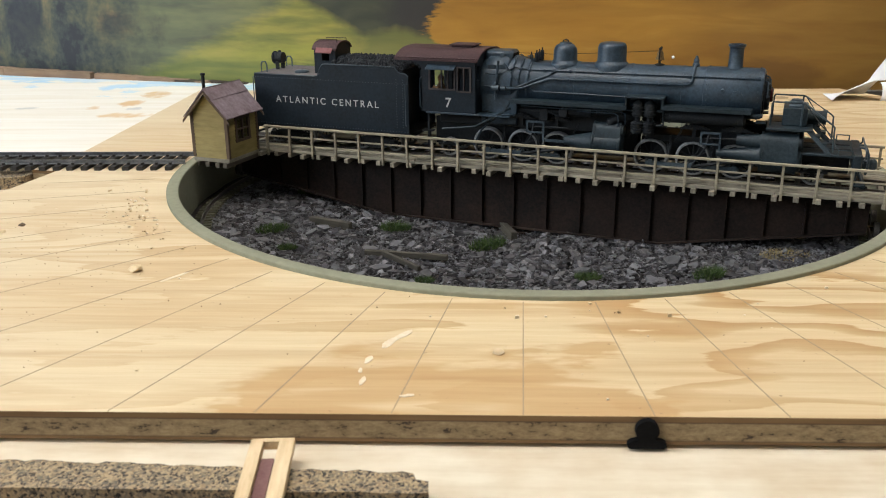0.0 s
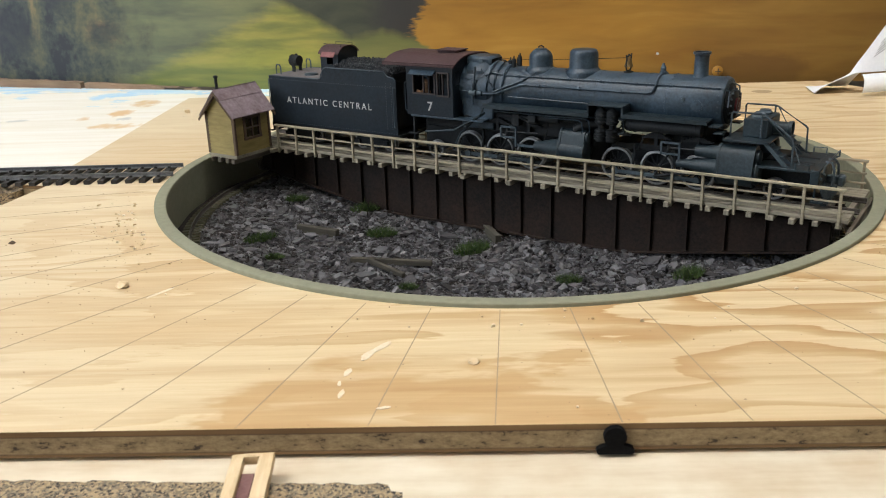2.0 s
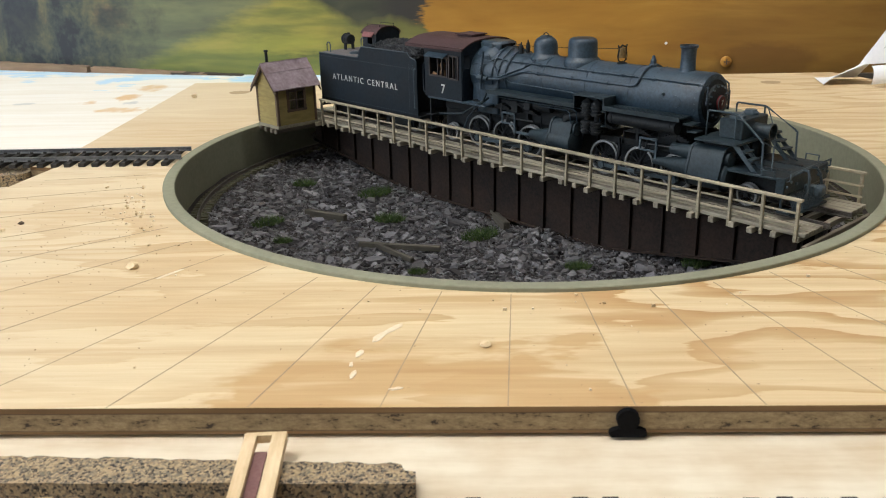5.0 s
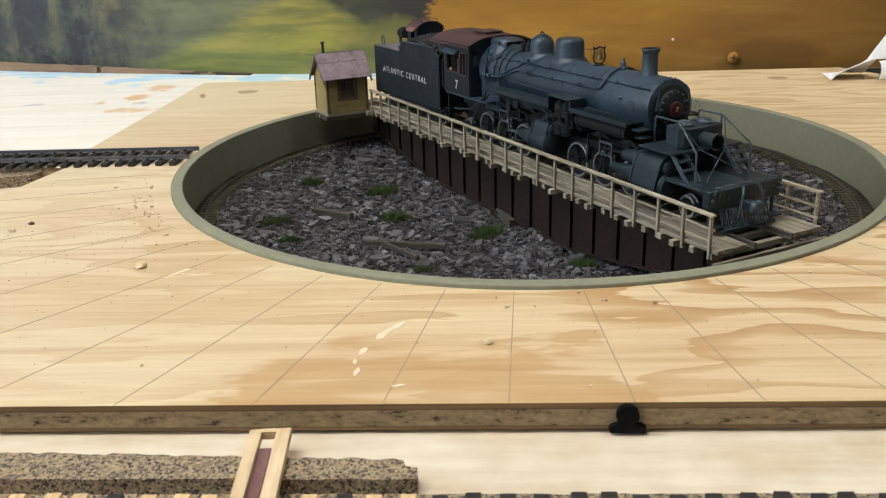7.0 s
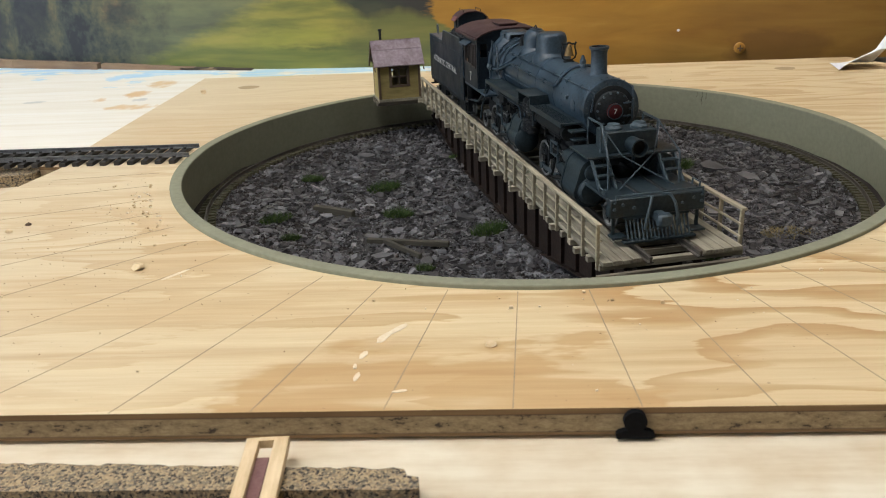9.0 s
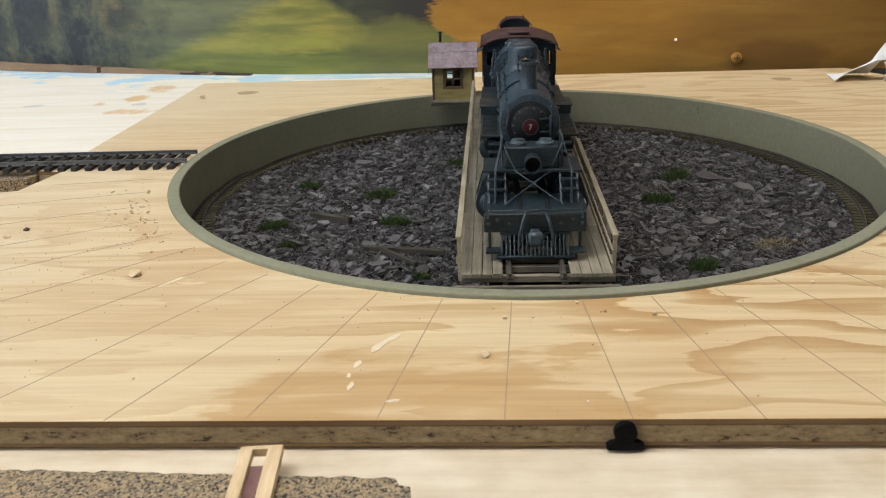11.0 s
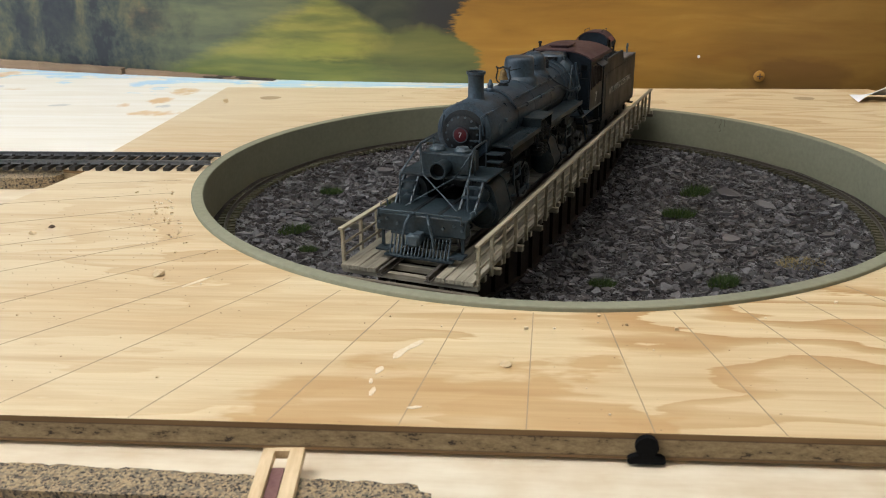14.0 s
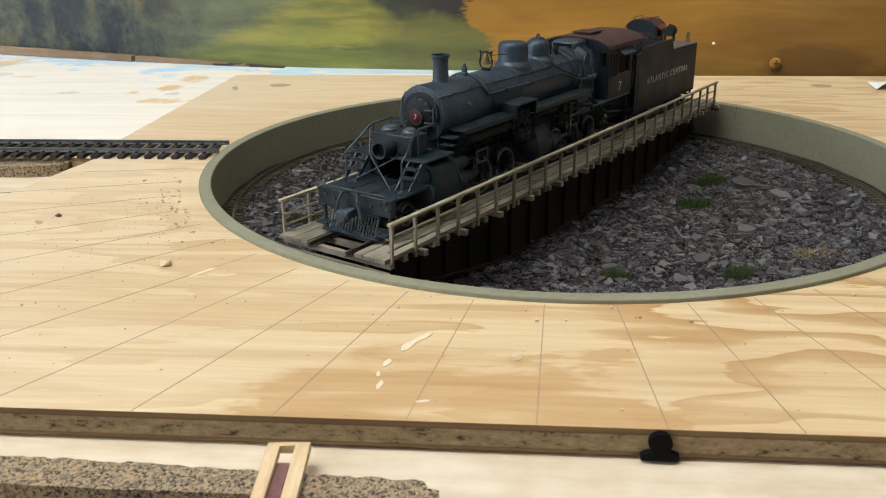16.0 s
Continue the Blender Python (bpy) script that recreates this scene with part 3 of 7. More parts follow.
def words(name, text, size, mat, parent, at, turn, label=""):
    cu = bpy.data.curves.new(name, "FONT")
    cu.body, cu.size, cu.extrude, cu.offset = text, size / 1000, 0.00006, size * (0.000014 if len(text) == 1 else 0.000004)
    cu.space_character = 1.0 if len(text) == 1 else 1.42
    cu.align_x, cu.align_y = "CENTER", "CENTER"
    tmp = new(name + "_outline", cu)
    bpy.context.view_layer.update()
    me = bpy.data.meshes.new_from_object(tmp.evaluated_get(bpy.context.evaluated_depsgraph_get()))
    bpy.data.objects.remove(tmp)
    bpy.data.curves.remove(cu)
    me.materials.clear()
    me.materials.append(mat)
    ob = piece(name, me, parent, at, turn)
    if label:
        tagged(ob, label)
    return ob


# ---- setting ----
RI, RO = 170.5, 176.0
PIT = Matrix.Translation((1.2, 0, 0)) @ Matrix.Diagonal((0.967, 1, 1, 1))  # the pit is not quite round
RIM = 1.5


def rubble_height(x, y):
    r2 = (x * x + y * y) / (165.0 ** 2)
    return -31.0 + 10.3 * r2 + 1.5 * (noise.noise(Vector((x * 0.035, y * 0.035, 3))))


def annular_board(name, outline, radius, z0, z1, face_mat, edge_mat, label):
    """A board with a round hole about the origin; the outline is seen whole from there."""
    corners = sorted(math.atan2(y, x) % (2 * math.pi) for x, y in outline)
    angles = sorted(set([round(2 * math.pi * i / 192, 6) for i in range(192)] + [round(a, 6) for a in corners]))
    inner, outer = [], []
    n = len(outline)
    for a in angles:
        d = Vector((math.cos(a), math.sin(a)))
        best = None
        for i in range(n):
            p, q = Vector(outline[i]), Vector(outline[(i + 1) % n])
            e = q - p
            den = d.x * e.y - d.y * e.x
            if abs(den) < 1e-9:
                continue
            s = (p.x * e.y - p.y * e.x) / den
            k = (p.x * d.y - p.y * d.x) / den
            if s > 0 and -1e-4 <= k <= 1 + 1e-4 and (best is None or s > best):
                best = s
        inner.append((PIT @ Vector((d.x * radius, d.y * radius, 0))).to_2d())
        outer.append(d * best)
    bm = B()
    rows = [[bm.verts.new((p.x, p.y, z)) for p in ring] for ring, z in ((inner, z1), (outer, z1), (outer, z0), (inner, z0))]
    m = len(angles)
    for k in range(4):
        a, b = rows[k], rows[(k + 1) % 4]
        for i in range(m):
            f = bm.faces.new((a[i], a[(i + 1) % m], b[(i + 1) % m], b[i]))
            f.material_index = 1 if k in (1, 3) else 0
    ob = part(name, bm, face_mat, smooth=False)
    ob.data.materials.append(edge_mat)
    return tagged(ob, label, "board", kind="structure")


def make_setting():
    board = annular_board("ground_plywood", [(-273, -245.5), (-229.5, -12), (-243, -9), (-243, 20), (-234, 24), (-234, 243), (250, 243), (272, 196), (460, 130), (460, -245.5)],
                          RO - 0.4, -7.2, 0.0, PLY, PLY_EDGE, "honey-coloured plywood baseboard with flame grain and pencil lines")
    # radial pencil lines where tracks will go
    for k in range(-12, 8):
        a = radians(-93.15 + 7.08 * k)
        c, s = math.cos(a), math.sin(a)
        far = (245.2 / abs(s)) if s < -0.3 else 400.0
        far = min(far, 262.0 / max(0.001, abs(c)) if c < 0 else 440.0)
        if c < 0 and s > -0.25:
            far = 226.0
        if far < RO + 6:
            continue
        w = 0.15
        bm = B()
        pts = [(RO + 1.2, -w), (far, -w), (far, w), (RO + 1.2, w)]
        prism(bm, [(c * p - s * q, s * p + c * q) for p, q in pts], -0.2, 0.06, "xy")
        part("pencil_line", bm, GRAPHITE, board, smooth=False)
    # smears of filler
    for cx, cy_, lx, ly, rot in ((-45, -202.0, 1.0, 5.2, -38), (-48.2, -207.0, 1.3, 3.4, -24), (-52.5, -217.0, 0.9, 2.2, -20), (-52.8, -229.0, 0.7, 2.2, -10), (-54, -223.5, 0.5, 1.4, 5), (-41, -236.5, 1.8, 0.6, 12), (-124, -157, 0.8, 6.0, -35)):
        bm = B()
        ring = []
        for i in range(18):
            a = 2 * math.pi * i / 18
            r = 1 + 0.35 * noise.noise(Vector((math.cos(a) * 1.5, math.sin(a) * 1.5, cx)))
            ring.append((lx * r * math.cos(a), ly * r * math.sin(a)))
        c, s = math.cos(radians(rot)), math.sin(radians(rot))
        prism(bm, [(cx + c * p - s * q, cy_ + s * p + c * q) for p, q in ring], -0.2, 0.07 + 0.0006 * (cx + 200), "xy")
        part("filler_smear", bm, FILLER, board, "pale smear of dried filler", smooth=False)
    for cx, cy_, rx, ry in ((-188.5, 197.5, 7.5, 6.5), (191.9, 203, 7, 6)):
        bm = B()
        prism(bm, [(cx + rx * math.cos(a) * (1 + 0.1 * math.sin(3 * a)), cy_ + ry * math.sin(a)) for a in [2 * math.pi * i / 24 for i in range(24)]], -0.2, 0.07, "xy")
        part("knot", bm, KNOT, board, "brown knot plug in the veneer", smooth=False)

    bm = B()
    bx(bm, -900, -234.05, 24.05, 700, -8.3, -0.05)
    bx(bm, -234.05, 30, 243.05, 300, -8.3, -0.05)
    tagged(part("ground_white_board", bm, WHITE_PLY, smooth=False), "white-painted plywood with blue and ochre paint marks", "board", kind="structure")
    bm = B()
    bx(bm, -900, 900, -800, -190, -27, -8.4)
    bx(bm, -900, -200, -190, 24, -27, -8.4)
    tagged(part("ground_pine_sheet", bm, PINE, smooth=False), "pale pine sheet a step below the plywood", "board", kind="structure")
    # added spacer, coloured dark for the shade in the gap under the board
    bm = B()
    bx(bm, -264, 440, -239, -192, -8.35, -7.25)
    tagged(part("trim_packing", bm, DARK_STRIP, smooth=False), "thin dark spacer added under the plywood to shade its gap", "packing", kind="structure")
    bm = B()
    bx(bm, 30, 900, 243.4, 420, -60, -30)
    bx(bm, 200, 900, 100, 420, -90, -62)
    tagged(part("ground_bench_rear", bm, DARK_TIE, smooth=False), "dark bench timber in the gap behind the board", "board", kind="structure")

    # backdrop sheet
    plan = [(-1100, 545), (-760, 450), (-482, 358), (-420, 341), (-344, 318), (-283, 306), (-233, 288), (-180, 277), (-110, 270), (-40, 265), (300, 262), (1200, 262)]
    back = [(x, y + 4) for x, y in plan]
    bm = B()
    prism(bm, plan + back[::-1], -4, 480, "xy")
    tagged(part("backdrop", bm, BACKDROP), "hand-painted backdrop of wooded hills and an ochre slope", "backdrop", kind="structure")
    # timber strip at the backdrop's foot
    for (a, b, h0, h1, mt) in (((-640, 398), (-432, 331.5), 7.4, 6.6, STRIP), ((-431, 331), (-345, 306.5), 6.4, 5.0, STRIP), ((-342, 307), (-236, 281), 4.6, 1.0, STRIP), ((-268, 288.5), (-206, 274.5), 1.6, 0.9, DARK_STRIP)):
        d = Vector((b[0] - a[0], b[1] - a[1])).normalized()
        n = 14
        rnd = random.Random(int(-a[0]))
        bm = B()
        rings = []
        for k in range(n + 1):
            u = k / n
            p = Vector(a).lerp(Vector(b), u)
            q = p + Vector((-d.y, d.x)) * 5.0
            h = h0 + (h1 - h0) * u + rnd.uniform(-0.3, 0.3)
            j = Vector((d.y, -d.x)) * rnd.uniform(-0.3, 0.3)
            rings.append([bm.verts.new(c) for c in ((p.x + j.x, p.y + j.y, -0.05), (p.x + j.x, p.y + j.y, h), (q.x, q.y, h + 0.4), (q.x, q.y, -0.05))])
        for ra, rb in zip(rings, rings[1:]):
            for i in range(4):
                bm.faces.new((ra[i], rb[i], rb[(i + 1) % 4], ra[(i + 1) % 4]))
        bm.faces.new(rings[0])
        bm.faces.new(rings[-1][::-1])
        tagged(part("trim", bm, mt), "rough brown timber strip at the foot of the backdrop", "trim", kind="structure")

    # pit: ring wall with a lip, dished floor
    bm = B()
    n = 180
    prof = [(RO, 0.02), (RO, RIM - 0.3), (RO - 0.3, RIM), (RI + 0.4, RIM), (RI, RIM - 0.4), (RI, -36), (RI + 4.5, -36), (RI + 4.5, -1.0)]
    rings = [[bm.verts.new((r * math.cos(2 * math.pi * i / n), r * math.sin(2 * math.pi * i / n), z)) for i in range(n)] for r, z in prof]
    for a, b in zip(rings, rings[1:]):
        for i in range(n):
            bm.faces.new((a[i], a[(i + 1) % n], b[(i + 1) % n], b[i]))
    bm.transform(PIT)
    wall = tagged(part("wall_pit", bm, CONCRETE), "grey-green concrete ring wall of the turntable pit", "pit wall", kind="structure")
    rnd = random.Random(9)
    for deg, z0, z1 in ((46.0, -7.5, 1.2), (45.0, -3.5, 0.8), (47.2, -2.5, 0.6)):
        bm = B()
        pts, z = [], z1
        while z > z0:
            a = radians(deg + rnd.uniform(-0.18, 0.18))
            pts.append(PIT @ Vector(((RI - 0.02) * math.cos(a), (RI - 0.02) * math.sin(a), z)))
            z -= rnd.uniform(1.0, 1.8)
        pipe(bm, pts, 0.12, 5)
        part("crack", bm, GIRDER, wall, "fine dark crack in the concrete")
    bm = B()
    rows = []
    for k in range(0, 46):
        r = RI * k / 45.0
        if k == 0:
            rows.append([bm.verts.new((0, 0, rubble_height(0, 0)))])
            continue
        rows.append([bm.verts.new((r * math.cos(2 * math.pi * i / 90), r * math.sin(2 * math.pi * i / 90), rubble_height(r * math.cos(2 * math.pi * i / 90), r * math.sin(2 * math.pi * i / 90)))) for i in range(90)])
    for i in range(90):
        bm.faces.new((rows[0][0], rows[1][i], rows[1][(i + 1) % 90]))
    for a, b in zip(rows[1:], rows[2:]):
        for i in range(90):
            bm.faces.new((a[i], b[i], b[(i + 1) % 90], a[(i + 1) % 90]))
    bm.transform(PIT)
    tagged(part("ground_pit_floor", bm, DIRT), "dark ash floor of the pit", "ground", kind="structure")

    # the room round the layout
    bm = B()
    bx(bm, -2300, 2300, -2300, 2300, -1020, -1000)
    tagged(part("floor", bm, FLOORING, smooth=False), "grey concrete floor of the room", "floor", kind="structure")
    bm = B()
    bx(bm, -2300, 2300, -2300, 2300, 1500, 1520)
    tagged(part("ceiling", bm, PLASTER, smooth=False), "plain off-white ceiling", "ceiling", kind="structure")
    for nm, q in (("wall_south", (-2300, 2300, -2320, -2300)), ("wall_north", (-2300, 2300, 2300, 2320)), ("wall_east", (2300, 2320, -2300, 2300))):
        bm = B()
        bx(bm, *q, -1000, 1500)
        tagged(part(nm, bm, PLASTER, smooth=False), "plain off-white room wall", "wall", kind="structure")
    bm = B()
    bx(bm, -2320, -2300, -2300, -1500, -1000, 1500)
    bx(bm, -2320, -2300, 0, 2300, -1000, 1500)
    bx(bm, -2320, -2300, -1500, 0, -1000, 350)
    bx(bm, -2320, -2300, -1500, 0, 1350, 1500)
    tagged(part("wall_west", bm, PLASTER, smooth=False), "off-white room wall with a window opening", "wall", kind="structure")
    # benchwork legs under the layout
    for x, y in ((-800, -700), (800, -700), (-800, 600), (800, 600)):
        bm = B()
        bx(bm, x - 40, x + 40, y - 40, y + 40, -1000, -27.2 if y < 0 else -91, 3)
        tagged(part("trim_bench_leg", bm, PINE), "square pine bench leg", "leg", kind="structure")
    for lx, ly, wx, wy in ((-640, -440, 600, 300), (820, 60, 300, 130)):
        lamp = thing("ceiling_light", "white ceiling light with a glowing diffuser", "lamp", (lx, ly, 1500), "ceiling lights")
        bm = B()
        bx(bm, -wx - 40, wx + 40, -wy - 40, wy + 40, -60, 0, 6)
        part("housing", bm, PLASTER, lamp)
        bm = B()
        bx(bm, -wx, wx, -wy, wy, -72, -60.5, 3)
        part("diffuser", bm, DIFFUSER, lamp)


make_setting()


# ---- pit furniture and tracks ----
def rail_mesh(length, mat, name="rail"):
    bm = B()
    prof = [(-1.1, 0), (1.1, 0), (1.1, 0.35), (0.3, 0.55), (0.3, 1.5), (0.55, 1.65), (0.55, 2.1), (-0.55, 2.1), (-0.55, 1.65), (-0.3, 1.5), (-0.3, 0.55), (-1.1, 0.35)]
    prism(bm, prof, 0, length, "yz")
    return mesh_of(name, bm, mat, smooth=False)


def tie_mesh(lx, ly, lz, mat, name="sleeper", bevel=0.15):
    bm = B()
    bx(bm, -lx / 2, lx / 2, -ly / 2, ly / 2, 0, lz, bevel)
    return mesh_of(name, bm, mat, smooth=False)


def make_pit_track():
    t = thing("pit_track", "grey-green ring rail on short sleepers round the pit floor", "track", (0, 0, -20.6))
    n, r = 180, 162.5
    bm = B()
    prof = [(r - 0.8, 1.6), (r - 0.8, 1.9), (r - 0.35, 2.1), (r - 0.35, 3.4), (r + 0.35, 3.4), (r + 0.35, 2.1), (r + 0.8, 1.9), (r + 0.8, 1.6)]
    rings = [[bm.verts.new((q * math.cos(2 * math.pi * i / n), q * math.sin(2 * math.pi * i / n), z)) for i in range(n)] for q, z in prof]
    for k in range(len(prof)):
        a, b = rings[k], rings[(k + 1) % len(prof)]
        for i in range(n):
            bm.faces.new((a[i], a[(i + 1) % n], b[(i + 1) % n], b[i]))
    bm.transform(PIT)
    part("ring_rail", bm, RAIL, t, "browned ring rail")
    me = tie_mesh(9.0, 1.9, 1.6, OLIVE_TIE)
    for i in range(236):
        a = 360.0 * i / 236
        q = PIT @ Vector((r * math.cos(radians(a)), r * math.sin(radians(a)), 0))
        piece("sleeper", me, t, q, (0, 0, a))


def make_lead_track():
    t = thing("lead_track", "blackened model track with dark sleepers leading to the pit", "track", (-167.5, 4.0, 0), turn=180.6)
    me = rail_mesh(560, RAIL_NEW)
    for y in (-8.8, 8.8):
        piece("rail", me, t, (0 if y < 0 else 0, y, 2.0))
    tm = tie_mesh(3.3, 30.0, 2.0, TIE_BLACK)
    fm = B()
    for y in (-10.4, -7.2, 7.2, 10.4):
        bx(fm, -0.7, 0.7, y - 0.5, y + 0.5, 2.0, 2.9, 0.1)
    fm = mesh_of("rail_clip", fm, TIE_BLACK, smooth=False)
    for i in range(78):
        x = 7 + 6.95 * i
        piece("sleeper", tm, t, (x, random.uniform(-0.2, 0.2), 0), (0, 0, random.uniform(-1, 1)))
        piece("rail_clip", fm, t, (x, 0, 0))
    # cork step under the track where the plywood stops
    bm = B()
    pts = [(-520, -17), (-300, -17.5), (-262, -18), (-247, -14), (-244, -9), (-244, 21), (-520, 21)]
    prism(bm, pts, -8.35, -2.6, "xy")
    bmesh.ops.subdivide_edges(bm, edges=bm.edges[:], cuts=3, use_grid_fill=True)
    for v in bm.verts:
        if v.co.x > -515:
            v.co += Vector((0.5, 0.8, 0.0)) * noise.noise(v.co * 0.21)
    tagged(part("cork_strip", bm, CORK), "speckled brown cork roadbed under the black track", "cork strip")


def make_front_track():
    bm = B()
    top = []
    rnd = random.Random(4)
    x = -420.0
    while x < -39:
        top.append((x, -259.6 - 0.018 * (x + 134) - (0.0 if x < -120 else 0.02 * (x + 120)) + rnd.uniform(-0.5, 0.5)))
        x += rnd.uniform(1.5, 3.0)
    tip = [(-38, -263.2), (-37.2, -265.5), (-34.6, -266.2), (-34.4, -270.2)]
    low = []
    x = -38.0
    while x > -420:
        low.append((x, -270.0 - 0.01 * (x + 130) * 0.5 + rnd.uniform(-0.25, 0.25)))
        x -= rnd.uniform(2, 4)
    prism(bm, top + tip + low, -8.45, -4.1, "xy")
    tagged(part("cork_strip", bm, CORK), "torn strip of speckled cork lying on the pine sheet", "cork strip")
    bm = B()
    bx(bm, -420, 420, -330, -272.0, -8.45, -6.9)
    bmesh.ops.subdivide_edges(bm, edges=[e for e in bm.edges if abs(e.verts[0].co.x - e.verts[1].co.x) > 1], cuts=200)
    for v in bm.verts:
        if v.co.y > -300:
            v.co.y += 0.7 * noise.noise(Vector((v.co.x * 0.3, 0, 0)))
    tagged(part("cork_roadbed", bm, CORK, smooth=False), "speckled cork roadbed under the front track", "cork roadbed")
    t = thing("front_track", "model track on pale and blackened wooden sleepers", "track", (0, -289.2, -6.9))
    pale, dark = tie_mesh(3.4, 29, 2.2, PALE_TIE), tie_mesh(3.4, 29, 2.2, TIE_BLACK)
    for i in range(-48, 48):
        xx = 7.1 * i + random.uniform(-0.7, 0.7)
        piece("sleeper", pale if xx < -36 and i % 7 else dark, t, (xx, random.uniform(-0.6, 0.6), 0), (0, 0, random.uniform(-3, 3)))
    me = rail_mesh(800, RAIL_NEW)
    for y in (-8.8, 8.8):
        piece("rail", me, t, (-400, y, 2.2))
    g = thing("wooden_jig", "slotted birch plywood jig with a plum-brown strip", "jig", (-70.3, -253, -4.1), turn=4.5)
    bm = B()
    bx(bm, -4.9, -2.0, -44, 0, 0.02, 2.1, 0.1)
    bx(bm, 1.5, 4.9, -44, 0, 0.02, 2.1, 0.1)
    bx(bm, -2.0, 1.5, -1.5, 0, 0.02, 2.1)
    bx(bm, -2.0, 1.5, -44, -41, 0.02, 2.1)
    part("frame", bm, BIRCH, g, smooth=False)
    bm = B()
    bx(bm, -1.9, 1.0, -41, -6.6, 0.02, 1.0, 0.1)
    part("slide", bm, PLUM, g, "plum-brown slide in the slot")
    k = thing("black_stop", "black rounded rubber stop against the board edge", "stop", (15.0, -246.22, -7.5))
    bm = B()
    dome = [(2.75 * math.cos(radians(q)), 4.5 + 2.75 * math.sin(radians(q))) for q in range(-50, 231, 20)]
    prism(bm, [(4.0, 0.0), (4.6, 0.5), (4.5, 1.4), (3.6, 1.9)] + dome + [(-3.4, 1.9), (-4.3, 1.3), (-4.4, 0.5), (-3.9, 0.0)], -1.0, 0.7, "xz")
    part("knob", bm, BLACK, k)


def chip_field(name, count, radius, size, mat, seed, height, squash=(0.25, 0.5), skew=4.2, tilt=0.3):
    """Flat broken stones, each a small irregular prism, laid over the ground."""
    rnd = random.Random(seed)
    verts, faces = [], []
    for _ in range(count):
        r, a = radius * math.sqrt(rnd.random()), rnd.uniform(0, 2 * math.pi)
        x, y = 1.2 + 0.967 * r * math.cos(a), r * math.sin(a)
        s = size[0] + (size[1] - size[0]) * rnd.random() ** skew
        h = s * rnd.uniform(*squash)
        n = rnd.choice((4, 5, 5, 6))
        m = Matrix.Translation((x, y, height(x, y) + h * rnd.uniform(0.0, 0.6) + 0.9 * rnd.random() ** 2)) @ Euler((rnd.gauss(0, tilt), rnd.gauss(0, tilt), rnd.uniform(0, 6.3))).to_matrix().to_4x4()
        o = len(verts)
        el = rnd.uniform(0.35, 0.85)
        base = [(2 * math.pi * (i + rnd.uniform(-0.3, 0.3)) / n, rnd.uniform(0.75, 1.15)) for i in range(n)]
        for z, k in ((-h / 2, rnd.uniform(0.8, 1.1)), (h / 2, rnd.uniform(0.7, 1.0))):
            for t, q in base:
                verts.append(tuple((m @ Vector((s * 0.5 * k * q * math.cos(t), s * 0.5 * k * q * el * math.sin(t), z + rnd.uniform(-0.12, 0.12) * h))) * 0.001))
        faces.append(tuple(range(o + n - 1, o - 1, -1)))
        faces.append(tuple(range(o + n, o + 2 * n)))
        faces += [(o + i, o + (i + 1) % n, o + n + (i + 1) % n, o + n + i) for i in range(n)]
    me = bpy.data.meshes.new(name)
    me.from_pydata(verts, [], faces)
    me.materials.append(mat)
    return new(name, me)


